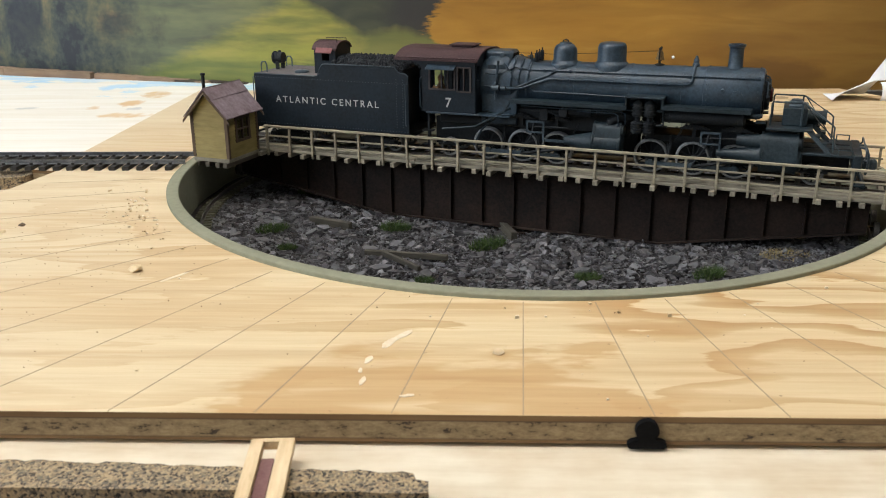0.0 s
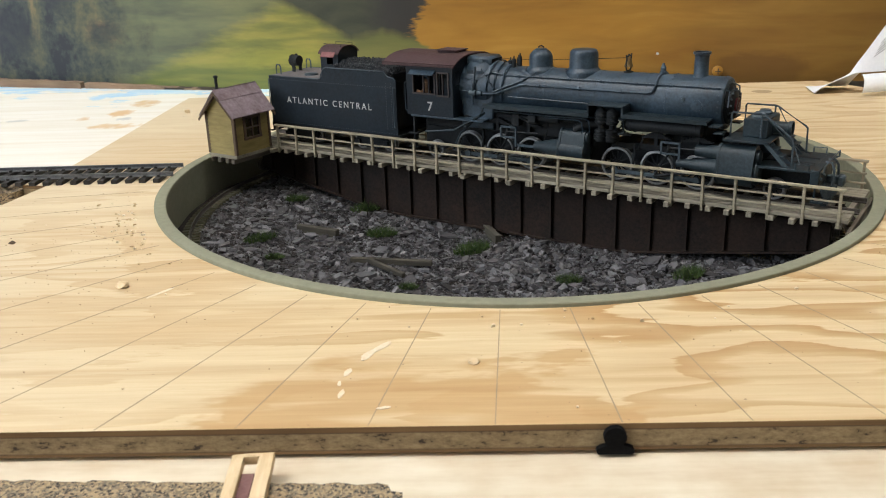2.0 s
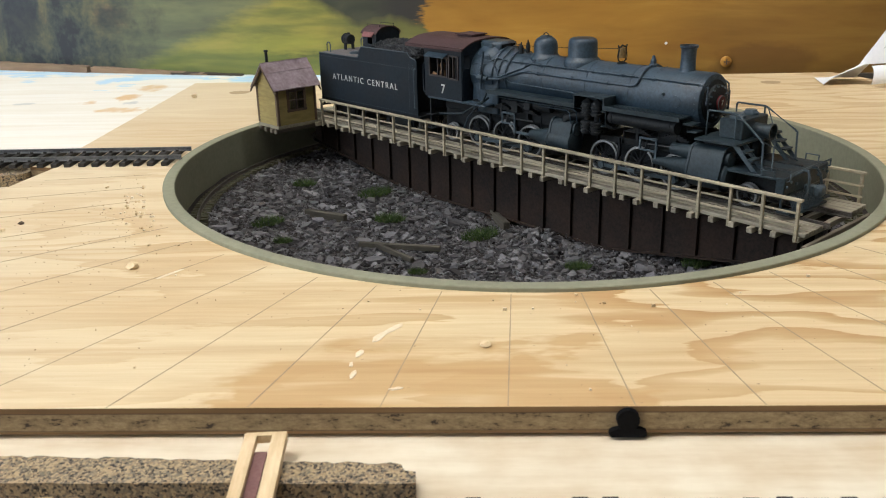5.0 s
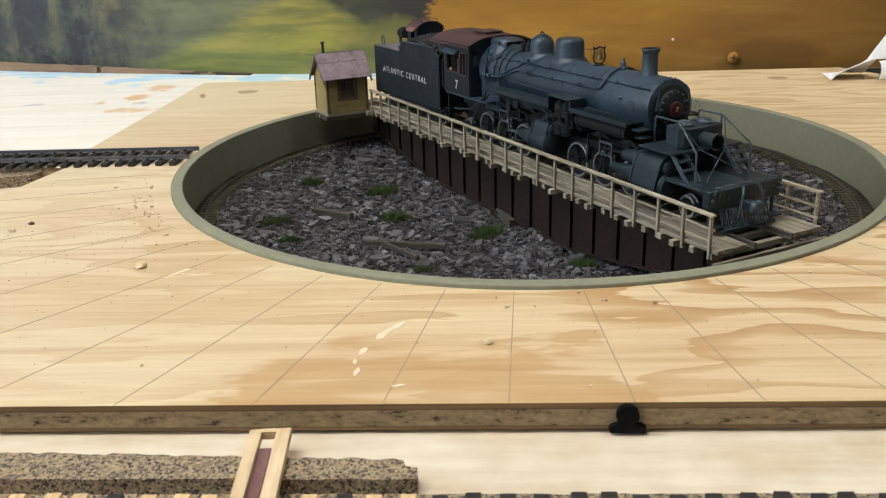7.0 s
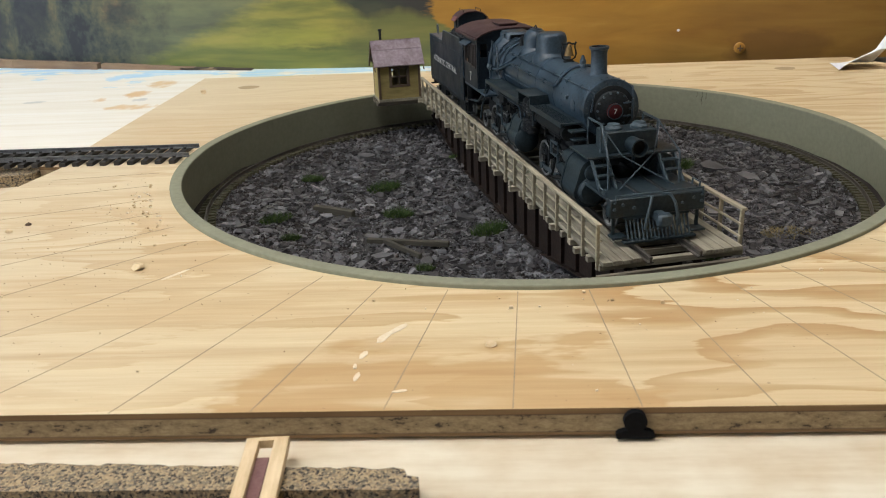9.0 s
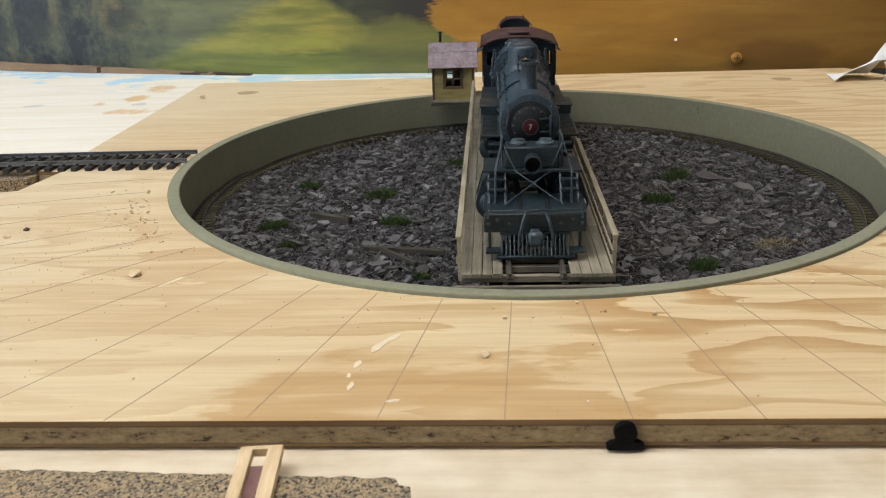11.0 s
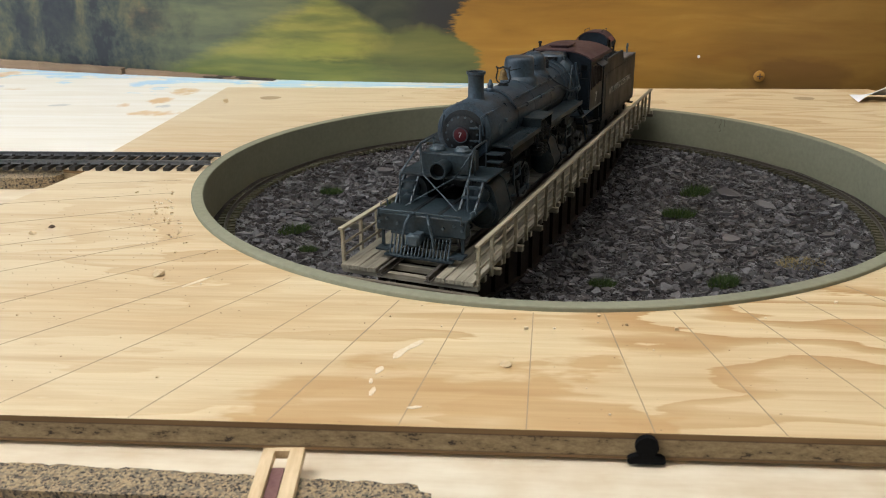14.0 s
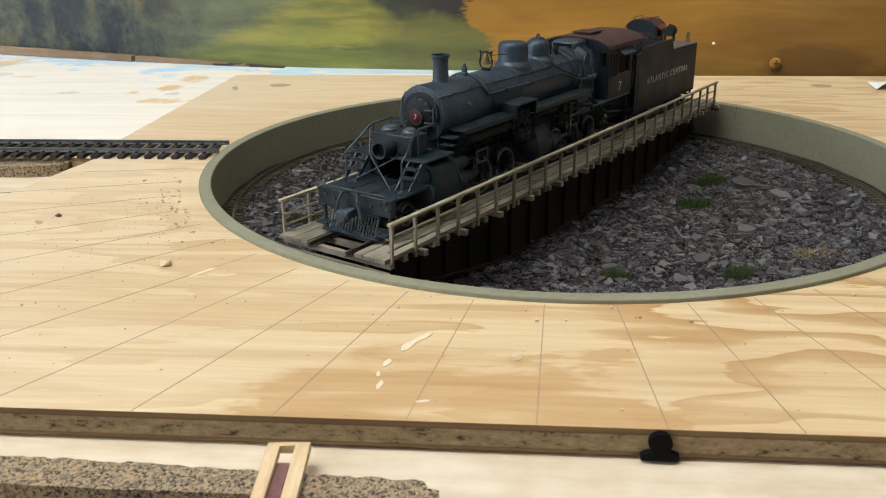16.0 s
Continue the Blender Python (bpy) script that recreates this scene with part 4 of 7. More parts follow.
def make_rubble():
    tagged(chip_field("slate_rubble", 42000, 159.0, (0.9, 8.2), SLATE, 11, rubble_height, (0.10, 0.28), 4.6, 0.27), "purple-grey broken slate rubble covering the pit floor", "rubble", kind="stuff")
    tagged(chip_field("slate_gravel", 30000, 161.0, (0.5, 2.0), SLATE, 12, lambda x, y: rubble_height(x, y) + 1.0, (0.2, 0.5), 2.0), "fine slate gravel among the rubble", "gravel", kind="stuff")
    rnd = random.Random(21)
    shapes = []
    for k in range(5):
        bm = B()
        n = rnd.choice((5, 6, 7))
        pts = [((1 + rnd.uniform(-0.25, 0.25)) * math.cos(2 * math.pi * i / n), (0.66 + rnd.uniform(-0.15, 0.15)) * math.sin(2 * math.pi * i / n)) for i in range(n)]
        prism(bm, pts, -0.16, 0.16, "xy")
        for v in bm.verts:
            v.co.z += rnd.uniform(-0.08, 0.08)
        shapes.append(mesh_of("slate_slab", bm, SLATE_BIG, smooth=False))
    spots = [(-71, -52.7, 5.5), (-30, -18.9, 8.0), (-90.5, 82.8, 7.5), (21.4, -76.8, 6.5), (116.8, 19.4, 7.0), (88, -30.4, 7.5), (104, 44, 9.0), (60, -70, 6.0), (-120, -22, 6.0), (-104, -55, 5.0), (96, 10, 5.0), (-64, -80, 6.5)]
    while len(spots) < 52:
        r, a = 150 * math.sqrt(rnd.random()), rnd.uniform(0, 6.283)
        spots.append((r * math.cos(a), r * math.sin(a), rnd.uniform(2.4, 4.2)))
    for x, y, s in spots:
        ob = new("slate_slab", rnd.choice(shapes))
        ob.matrix_basis = pose(x / 1000, y / 1000, (rubble_height(x, y) + 2.0) / 1000, rnd.uniform(-14, 14), rnd.uniform(-14, 14), rnd.uniform(0, 360)) @ Matrix.Scale(0.8 * s, 4)
        tagged(ob, "larger flat grey slate slab lying on the rubble", "stone", "slabs on the rubble")
    # old beams
    for (x0, y0), (x1, y1), w, h in (((-104.8, -13.1), (-83.7, -23.4), 3.2, 2.6), ((-72.9, -58.5), (-35.8, -65.2), 2.2, 1.6), ((-64.9, -61.9), (-47.2, -82.1), 1.9, 1.4), ((-13.7, 2.1), (-5.0, -27.0), 3.2, 3.0)):
        length = math.hypot(x1 - x0, y1 - y0)
        cx, cy_ = (x0 + x1) / 2, (y0 + y1) / 2
        bm = B()
        bx(bm, -length / 2, length / 2, -w / 2, w / 2, -h, h * 0.6, 0.25)
        me = mesh_of("old_beam", bm, BEAM, smooth=False)
        ob = new("old_beam", me)
        z = max(rubble_height(cx, cy_), (rubble_height(x0, y0) + rubble_height(x1, y1)) / 2)
        ob.matrix_basis = pose(cx / 1000, cy_ / 1000, (z + 3.0) / 1000, 0, 0, math.degrees(math.atan2(y1 - y0, x1 - x0)))
        tagged(ob, "weathered grey timber beam dropped on the slate", "beam", "beams in the pit")
    # tufts
    def tuft(n, rx, ry, h, mat, seed):
        rr = random.Random(seed)
        bm = B()
        for _ in range(n):
            q, a = math.sqrt(rr.random()), rr.uniform(0, 6.283)
            x, y = rx * q * math.cos(a), ry * q * math.sin(a)
            hh = h * rr.uniform(0.5, 1.1) * (1.1 - 0.5 * q)
            lean = Vector((rr.gauss(0, 0.5) + 0.35 * math.cos(a), rr.gauss(0, 0.5) + 0.35 * math.sin(a), 1)).normalized() * hh
            w, d = 0.13, rr.uniform(0, 6.283)
            base = [bm.verts.new((x + w * math.cos(d + k * 2.094), y + w * math.sin(d + k * 2.094), 0)) for k in range(3)]
            tip = bm.verts.new(Vector((x, y, 0)) + lean)
            for k in range(3):
                bm.faces.new((base[k], base[(k + 1) % 3], tip))
        return mesh_of("grass_tuft", bm, mat, smooth=False)
    metas = [tuft(420, 6.0, 3.8, 5.0, GRASS, 1), tuft(420, 7.8, 4.2, 5.0, GRASS, 2)]
    for i, (x, y, s) in enumerate(((-114, 33.4, 0.9), (-74.2, 25.8, 1.15), (-62.7, -17.8, 1.1), (-119.5, -33.6, 0.95), (-107.1, -60.3, 0.65), (87.5, 47.9, 1.2), (71.3, 10.1, 1.2), (71.2, -89.6, 0.95), (22.0, -89.0, 0.8), (-34.9, 84.5, 0.8), (-44.6, -94.3, 0.6), (-17.9, -43.6, 1.15))):
        ob = new("grass_tuft", metas[i % 2])
        ob.matrix_basis = pose(x / 1000, y / 1000, (rubble_height(x, y) + 2.0) / 1000, 0, 0, 40 * (i % 2)) @ Matrix.Scale(1.12 * s, 4)
        tagged(ob, "small tuft of green static grass in the slate", "grass", "grass tufts in the pit")
    ob = new("grass_tuft", tuft(520, 12, 8, 2.6, STRAW, 5))
    ob.matrix_basis = pose(0.110, -0.067, (rubble_height(110, -67) + 0.9) / 1000)
    tagged(ob, "patch of dry straw-coloured static grass", "grass", "grass tufts in the pit")


def make_crumbs():
    rnd = random.Random(8)
    verts, faces = [], []
    spots = []
    for _ in range(70):
        a = radians(rnd.gauss(-153, 7))
        r = RO + 2 + abs(rnd.gauss(0, 9))
        spots.append((r * math.cos(a), r * math.sin(a), rnd.uniform(0.2, 0.6)))
    for _ in range(150):
        x, y = rnd.uniform(-230, 140), rnd.uniform(-243, 235)
        if math.hypot(x, y) > RO + 3 and not (x < -150 and y > -16):
            spots.append((x, y, rnd.uniform(0.15, 0.42)))
    spots += [(10.3, -178.7, 0.6), (18.1, -185.1, 0.6), (32.4, -187.3, 0.8), (86.2, -164.7, 0.6), (-12.2, -189.2, 0.7), (-168, -79, 0.6), (-215.6, 178.8, 2.0)]
    for x, y, s in spots:
        o = len(verts)
        for sx in (-1, 1):
            for sy in (-1, 1):
                for z in (0.02, 1.3 * s):
                    verts.append(((x + s * sx * rnd.uniform(0.5, 1)) / 1000, (y + s * sy * rnd.uniform(0.5, 1)) / 1000, z * rnd.uniform(0.8, 1) / 1000))
        faces += [tuple(o + i for i in q) for q in ((0, 1, 3, 2), (4, 6, 7, 5), (0, 4, 5, 1), (2, 3, 7, 6), (0, 2, 6, 4), (1, 5, 7, 3))]
    me = bpy.data.meshes.new("crumbs")
    me.from_pydata(verts, [], faces)
    me.materials.append(CRUMB)
    tagged(new("wood_crumbs", me), "scattered crumbs of wood and plaster on the board", "crumbs", kind="stuff")
    verts, faces = [], []
    for _ in range(420):
        x, y = rnd.uniform(-228, 130), rnd.uniform(-243, 238)
        if rnd.random() < 0.6:
            x, y = rnd.gauss(-165, 32), rnd.gauss(-115, 45)
        if math.hypot(x, y) < RO + 2 or (x < -150 and y > -16) or y < -244 or x < -236:
            continue
        s = rnd.uniform(0.10, 0.30)
        o = len(verts)
        a0 = rnd.uniform(0, 6.28)
        for k in range(3):
            verts.append(((x + s * math.cos(a0 + 2.09 * k)) / 1000, (y + s * math.sin(a0 + 2.09 * k)) / 1000, 0.00001))
        verts.append((x / 1000, y / 1000, 1.2 * s / 1000))
        faces += [(o, o + 1, o + 3), (o + 1, o + 2, o + 3), (o + 2, o, o + 3)]
    me = bpy.data.meshes.new("specks")
    me.from_pydata(verts, [], faces)
    me.materials.append(SPECK)
    tagged(new("dirt_specks", me), "fine dark specks of dirt on the plywood", "specks", kind="stuff")
    for x, y, s, lab in ((-138.8, -151.3, 2.1, "pale wood chip lying on the plywood"), (-202.3, -101.5, 1.1, "brown crumb lying on the plywood"), (-18.3, -213.1, 1.3, "pale wood chip lying on the plywood"), (-206, -110, 1.3, "pale wood chip lying on the plywood")):
        bm = B()
        lathe(bm, [(0.5, 0.03), (1.0, 0.3), (0.8, 0.8), (0.3, 1.05)], n=7)
        for v in bm.verts:
            v.co = Vector((v.co.x * 1.25, v.co.y, v.co.z)) * s + Vector((0, 0, 0)) + noise.noise_vector(v.co * 2 + Vector((x, y, 0))) * 0.35 * s * (1 if v.co.z > 0.1 else 0)
        ob = part("wood_chip", bm, HUT_TRIM if "brown" in lab else CRUMB, smooth=False)
        ob.matrix_basis = pose(x / 1000, y / 1000, 0)
        tagged(ob, lab, "wood chip", "chips on the board")


def make_paper():
    p = thing("paper_sheet", "folded white printed paper sheet standing on the board", "paper", (222, 186, 0))

    def sheet(rows, thick=0.16):
        bm = B()
        top = [[bm.verts.new(q) for q in r] for r in rows]
        bot = [[bm.verts.new((q[0], q[1] + thick, q[2] - thick)) for q in r] for r in rows]
        for j in range(len(rows) - 1):
            for i in range(len(rows[0]) - 1):
                bm.faces.new((top[j][i], top[j][i + 1], top[j + 1][i + 1], top[j + 1][i]))
                bm.faces.new((bot[j][i], bot[j + 1][i], bot[j + 1][i + 1], bot[j][i + 1]))
        for r_t, r_b in ((top[0], bot[0]), (top[-1], bot[-1]), ([r[0] for r in top], [r[0] for r in bot]), ([r[-1] for r in top], [r[-1] for r in bot])):
            for i in range(len(r_t) - 1):
                bm.faces.new((r_t[i], r_t[i + 1], r_b[i + 1], r_b[i]))
        return bm

    # the standing leaf: its foot runs from the tip along the fold
    foot = lambda u: Vector((0.5 + 84 * u, -6 * u, 0.6 + 12.6 * min(1, 3.2 * u) ** 0.7 + 4 * u))
    def leaf(u, v):
        rise = max(0.0, min(1.0, (u - 0.26) / 0.5)) ** 1.1
        return foot(u) + Vector((4 * v * rise, 14 * v * rise + 2.0 * math.sin(3 * u) * v, 62 * v * rise + 0.4 * v))
    part("leaf", sheet([[leaf(i / 26, j / 8) for i in range(27)] for j in range(9)]), PAPER, p, "upright printed leaf")
    # the leaf that lies back from the tip, under the fold
    part("back_leaf", sheet([[foot(u) * 1.0 + Vector((3 * k, 26 * k, (1.2 - foot(u).z) * k + 0.2)) for u in [0.34 * i / 10 for i in range(11)]] for k in [j / 5 for j in range(6)]]), PAPER, p, "low folded leaf")
    # the curl that hangs below the fold
    curl = []
    for j in range(10):
        a = radians(-95 + 150 * j / 9)
        curl.append([Vector((28 + 9 * u + 50 * u * u, -8 - 6 * u - 5.0 * math.cos(a), max(0.3, 7.4 + 3.0 * u + 6.6 * math.sin(-a)))) for u in [i / 10 for i in range(11)]])
    part("curl", sheet(curl), PAPER, p, "curled lower edge")
    for k in range(5):
        u0, u1, v = 0.44 + 0.012 * k, 0.525 + 0.02 * k, 0.46 + 0.055 * k
        bm = B()
        n = Vector((0, -0.25, 0.05))
        lo = [bm.verts.new(leaf(u0 + (u1 - u0) * i / 4, v) + n) for i in range(5)]
        hi = [bm.verts.new(leaf(u0 + (u1 - u0) * i / 4, v + 0.02) + n) for i in range(5)]
        bk = [bm.verts.new(leaf(u0 + (u1 - u0) * i / 4, v) + n * 0.3) for i in range(5)]
        for i in range(4):
            bm.faces.new((lo[i], lo[i + 1], hi[i + 1], hi[i]))
            bm.faces.new((bk[i], bk[i + 1], lo[i + 1], lo[i]))
        part("print_line", bm, PRINT, p, "grey bar of unreadable print")
    s = thing("screw_head", "ochre-painted screw head in the backdrop", "screw", (175.6, 261.9, 6.6))
    bm = B()
    lathe(bm, [(4.2, 0), (4.2, -1.0), (3.0, -2.0), (0.6, -2.2)], axis="y", n=20)
    part("head", bm, OCHRE_SCREW, s)
    bm = B()
    bx(bm, -2.2, 2.2, -2.6, -2.1, -0.4, 0.4)
    bx(bm, -0.4, 0.4, -2.55, -2.1, -2.2, 2.2)
    part("slot", bm, HUT_TRIM, s, "dark cross slot")
    bm = B()
    lathe(bm, [(0.1, 0.6), (1.1, 0.2), (0.9, -0.9), (0.2, -1.3)], axis="y", n=9)
    ob = part("plaster_fleck", bm, PAPER)
    ob.matrix_basis = pose(0.1288, 0.2618, 0.0213)
    tagged(ob, "white fleck stuck to the painted backdrop", "fleck")


make_pit_track()
make_lead_track()
make_front_track()
make_rubble()
make_crumbs()
make_paper()


# ---- turntable bridge: x runs along it, y across ----
def make_bridge():
    t = thing("turntable_bridge", "deck-girder turntable bridge with bleached timber walkways and railings", "bridge", (0, 0, 0))
    # plate girders with sloping ends
    for v in (-13.5, 13.5):
        sgn = 1 if v > 0 else -1
        out = [(-156, -1.2), (156, -1.2), (156, -13), (70, -27.5), (-70, -27.5), (-156, -13)]
        bm = B()
        prism(bm, out, v - 0.5, v + 0.5, "xz")
        g = part("girder", bm, GIRDER, t, "rusty dark brown plate girder", smooth=False)
        bm = B()
        low = [(-156, -13), (-70, -27.5), (70, -27.5), (156, -13)]
        for a, b in zip(low, low[1:]):
            prism(bm, [a, b, (b[0], b[1] - 0.7), (a[0], a[1] - 0.7)], v - 2.2, v + 2.2, "xz")
        prism(bm, [(-156, -0.6), (156, -0.6), (156, -1.3), (-156, -1.3)], v - 2.2, v + 2.2, "xz")
        part("flange", bm, GIRDER, g, smooth=False)
        for k in range(-9, 10):
            u = 16.4 * k
            zb = -27.0 if abs(u) < 70 else -27.0 + (abs(u) - 70) * 14.5 / 86
            bm = B()
            bx(bm, u - 0.35, u + 0.35, v + sgn * 0.5, v + sgn * 2.0, zb, -1.4)
            part("stiffener", bm, GIRDER, g, smooth=False)
    bm = B()
    lathe(bm, [(17, -33), (17, -29.8), (9, -29), (8, -4), (12, -1.4)], n=28)
    part("pivot", bm, GIRDER, t, "dark centre pivot")
    for u in (-145, -75, 75, 145):
        bm = B()
        bx(bm, u - 0.6, u + 0.6, -13, 13, -12.5 if abs(u) > 100 else -24, -2)
        part("cross_frame", bm, GIRDER, t, smooth=False)
    for u in (-160, 160):
        for v in (-10, 10):
            bm = B()
            cy(bm, (u - 1, v, -13.0), (u + 1, v, -13.0), 3.6, n=18)
            bx(bm, u - 6 * (1 if u > 0 else -1) - 2, u - 6 * (1 if u > 0 else -1) + 2, v - 1, v + 1, -14, -3)
            part("bogie_wheel", bm, RAIL, t, "small rusty end wheel")
    # sleepers: long ones carry the walkways
    short, lng = tie_mesh(2.3, 50.5, 2.2, BRIDGE_TIE, "tie"), tie_mesh(2.3, 54.5, 2.2, BRIDGE_TIE, "tie")
    n = 39
    for i in range(n):
        u = -160.5 + 321.0 * i / (n - 1)
        piece("tie", lng if i % 3 == 0 else short, t, (u, random.uniform(-0.4, 0.4), 0.1), (0, 0, random.uniform(-0.8, 0.8)))
    me = rail_mesh(330, RAIL)
    for v in (-8.75, 8.75):
        piece("rail", me, t, (-165, v, 2.3))
    # walkway boards
    cuts = [-163.6, -118, -62, -8, 52, 104, 163.6]
    for sgn in (-1, 1):
        for k in range(4):
            v0 = sgn * (11.0 + 3.42 * k)
            off = (k % 2) * 14
            us = [cuts[0]] + [c + off for c in cuts[1:-1]] + [cuts[-1]]
            for a, b in zip(us, us[1:]):
                bm = B()
                lo, hi = sorted((v0, v0 + sgn * 3.25))
                bx(bm, a + 0.12, b - 0.12, lo, hi, 2.35, 3.9 + random.uniform(-0.12, 0.12), 0.12)
                part("walkway_plank", bm, DECK, t, smooth=False)
    for u in (-164.4, 164.4):
        bm = B()
        bx(bm, u - 0.8, u + 0.8, -27, 27, -2.6, 0.1, 0.2)
        part("end_beam", bm, DARK_TIE, t, "dark timber end beam", smooth=False)
    # railings
    post = B()
    bx(post, -0.55, 0.55, -0.6, 0.6, 0.3, 15.4, 0.1)
    post = mesh_of("post", post, RAILING, smooth=False)
    for v in (-25.2, 25.2):
        sgn = 1 if v > 0 else -1
        a0 = -131.0 if v < 0 else -158.5
        m = int(round((160.2 - a0) / 13.3))
        for i in range(m + 1):
            piece("post", post, t, (a0 + (160.2 - a0) * i / m, v - sgn * 0.2, 0), (random.uniform(-1, 1), random.uniform(-1, 1), 0))
        for z0, z1, y0, y1 in ((15.3, 16.3, -0.95, 0.95), (10.3, 11.1, 0.5, 1.1), (6.0, 6.8, 0.5, 1.1)):
            us = [a0 - 1.5, -60, 8, 84, 161.6]
            for a, b in zip(us, us[1:]):
                bm = B()
                lo, hi = sorted((v - sgn * y0, v - sgn * y1))
                bx(bm, a + 0.05, b - 0.05, lo, hi, z0 + random.uniform(-0.1, 0.1), z1, 0.12)
                part("handrail" if z0 > 14 else "rail_board", bm, RAILING, t, smooth=False)
    return t


def make_hut():
    t = thing("control_hut", "small yellow clapboard control hut with a tin roof", "hut", (0, 0, 0))
    u0, u1, v0, v1, zb, ze, zr = -157.0, -137.0, -51.3, -25.9, 3.4, 26.5, 37.2
    um = (u0 + u1) / 2
    bm = B()
    bx(bm, u0 - 0.6, u1 + 0.6, v0 - 0.8, v1 + 0.2, 1.4, 3.3, 0.2)
    part("floor_frame", bm, DECK, t, "grey timber floor frame", smooth=False)
    for u in (-155, -149, -143, -138.5):
        bm = B()
        bx(bm, u - 1.2, u + 1.2, v0 - 2.0, -20, -1.0, 1.35, 0.15)
        part("joist", bm, DARK_TIE, t, smooth=False)
    # core walls with a real window opening in the track-end face
    bm = B()
    prism(bm, [(u0, zb), (u1, zb), (u1, ze), (um, zr - 0.8), (u0, ze)], v0, v0 + 0.9, "xz")
    prism(bm, [(u0, zb), (u1, zb), (u1, ze), (um, zr - 0.8), (u0, ze)], v1 - 0.9, v1, "xz")
    for ua in (u0, u1 - 0.9):
        wy0, wy1, wz0, wz1 = (-44.2, -33.0, 11.4, 22.4) if ua > u0 else (-43.2, -39.4, 13.5, 20.5)
        bx(bm, ua, ua + 0.9, v0 + 0.9, wy0, zb, ze)
        bx(bm, ua, ua + 0.9, wy1, v1 - 0.9, zb, ze)
        bx(bm, ua, ua + 0.9, wy0, wy1, zb, wz0)
        bx(bm, ua, ua + 0.9, wy0, wy1, wz1, ze)
    body = part("wall", bm, HUT_WALL, t, "yellow-ochre painted clapboard wall", smooth=False)
    # clapboards
    z = zb
    while z < zr - 3.0:
        h = 1.72
        half = 10.0 if z + h < ze else max(0.0, 10.0 * (zr - 1.2 - z - h) / (zr - ze))
        if half > 1.0:
            for vv, s in ((v0, -1), (v1, 1)):
                bm = B()
                y_a, y_b = sorted((vv, vv + s * 0.42))
                prism(bm, [(vv, z), (vv + s * 0.75, z), (vv + s * 0.08, z + h), (vv, z + h)], um - half, um + half, "yz")
                part("clapboard", bm, HUT_WALL, body, smooth=False)
        if z + h < ze:
            for uu, s in ((u0, -1), (u1, 1)):
                spans = [(v0, v1)] if (z + h < 11.4 or z > 22.4) else [(v0, -44.3), (-32.9, v1)]
                for a, b in spans:
                    bm = B()
                    prism(bm, [(uu, z), (uu + s * 0.75, z), (uu + s * 0.08, z + h), (uu, z + h)], a, b, "xz")
                    part("clapboard", bm, HUT_WALL, body, smooth=False)
        z += h
    for uu in (u0, u1):
        for vv in (v0, v1):
            bm = B()
            bx(bm, uu - 0.9, uu + 0.9, vv - 0.75, vv + 0.75, zb, ze - 0.3, 0.1)
            part("corner_board", bm, HUT_TRIM, body, "dark brown corner board", smooth=False)
    for uu, s in ((u0, -1), (u1, 1)):
        w = B()
        for q in ((-45.0, -43.4, 10.6, 23.2), (-33.8, -32.2, 10.6, 23.2), (-45.0, -32.2, 21.8, 23.2), (-45.2, -32.0, 10.4, 11.8), (-38.9, -38.3, 11.8, 21.8), (-43.4, -33.8, 16.5, 17.1)):
            a, b = sorted((uu - s * 0.3, uu + s * 0.9))
            bx(w, a, b, *q)
        win = part("window_frame", w, HUT_TRIM, t, "dark brown four-light window", smooth=False)
        for ya, yb in ((-43.4, -38.9), (-38.3, -33.8)):
            for za, zb2 in ((11.8, 16.5), (17.1, 21.8)):
                bm = B()
                bx(bm, uu - 0.08, uu + 0.08, ya, yb, za, zb2)
                pane = part("pane", bm, GLASS, win, smooth=False)
                pane.visible_shadow = False
    # tin roof in overlapping sheets
    rv0, rv1 = v0 - 3.0, v1 + 3.0
    slope = (zr - ze) / 10.0
    for s in (-1, 1):
        for row, (a, b) in enumerate(((4.3, 12.9), (-0.2, 4.8))):
            n = 3 if row == 0 else 2
            for i in range(n):
                lift = 0.35 if row else 0.0
                y_a = rv0 + (rv1 - rv0) * i / n
                y_b = rv0 + (rv1 - rv0) * (i + 1) / n + 0.25
                k = 0.12 * (i % 2)
                za, zb2 = zr + 0.3 - slope * a + lift + k, zr + 0.3 - slope * b + lift + k
                bm = B()
                prism(bm, [(um + s * a, za), (um + s * b, zb2), (um + s * b, zb2 + 0.45), (um + s * a, za + 0.45)], y_a, y_b, "xz")
                part("roof_sheet", bm, TIN, t, "rusty purple-grey tin roof sheet", smooth=False)
    for s in (-1, 1):
        for vv in (rv0 + 0.4, rv1 - 0.4):
            bm = B()
            prism(bm, [(um, zr - 0.4), (um + s * 13.6, zr - 0.4 - slope * 13.6), (um + s * 13.6, zr - 1.7 - slope * 13.6), (um, zr - 1.8)], vv - 0.35, vv + 0.35, "xz")
            part("rafter", bm, HUT_TRIM, t, smooth=False)
    bm = B()
    lathe(bm, [(0.85, 30), (0.85, 43.6), (1.25, 43.7), (1.25, 44.6), (0.8, 44.8)], (-151.5, -47, 0), n=12)
    part("stovepipe", bm, LOCO_DARK, t, "thin black stovepipe")
    return t


bridge = make_bridge()
hut = make_hut()


# ---- locomotive: x forward, rail top at z = 4.4 ----
RT = 4.4


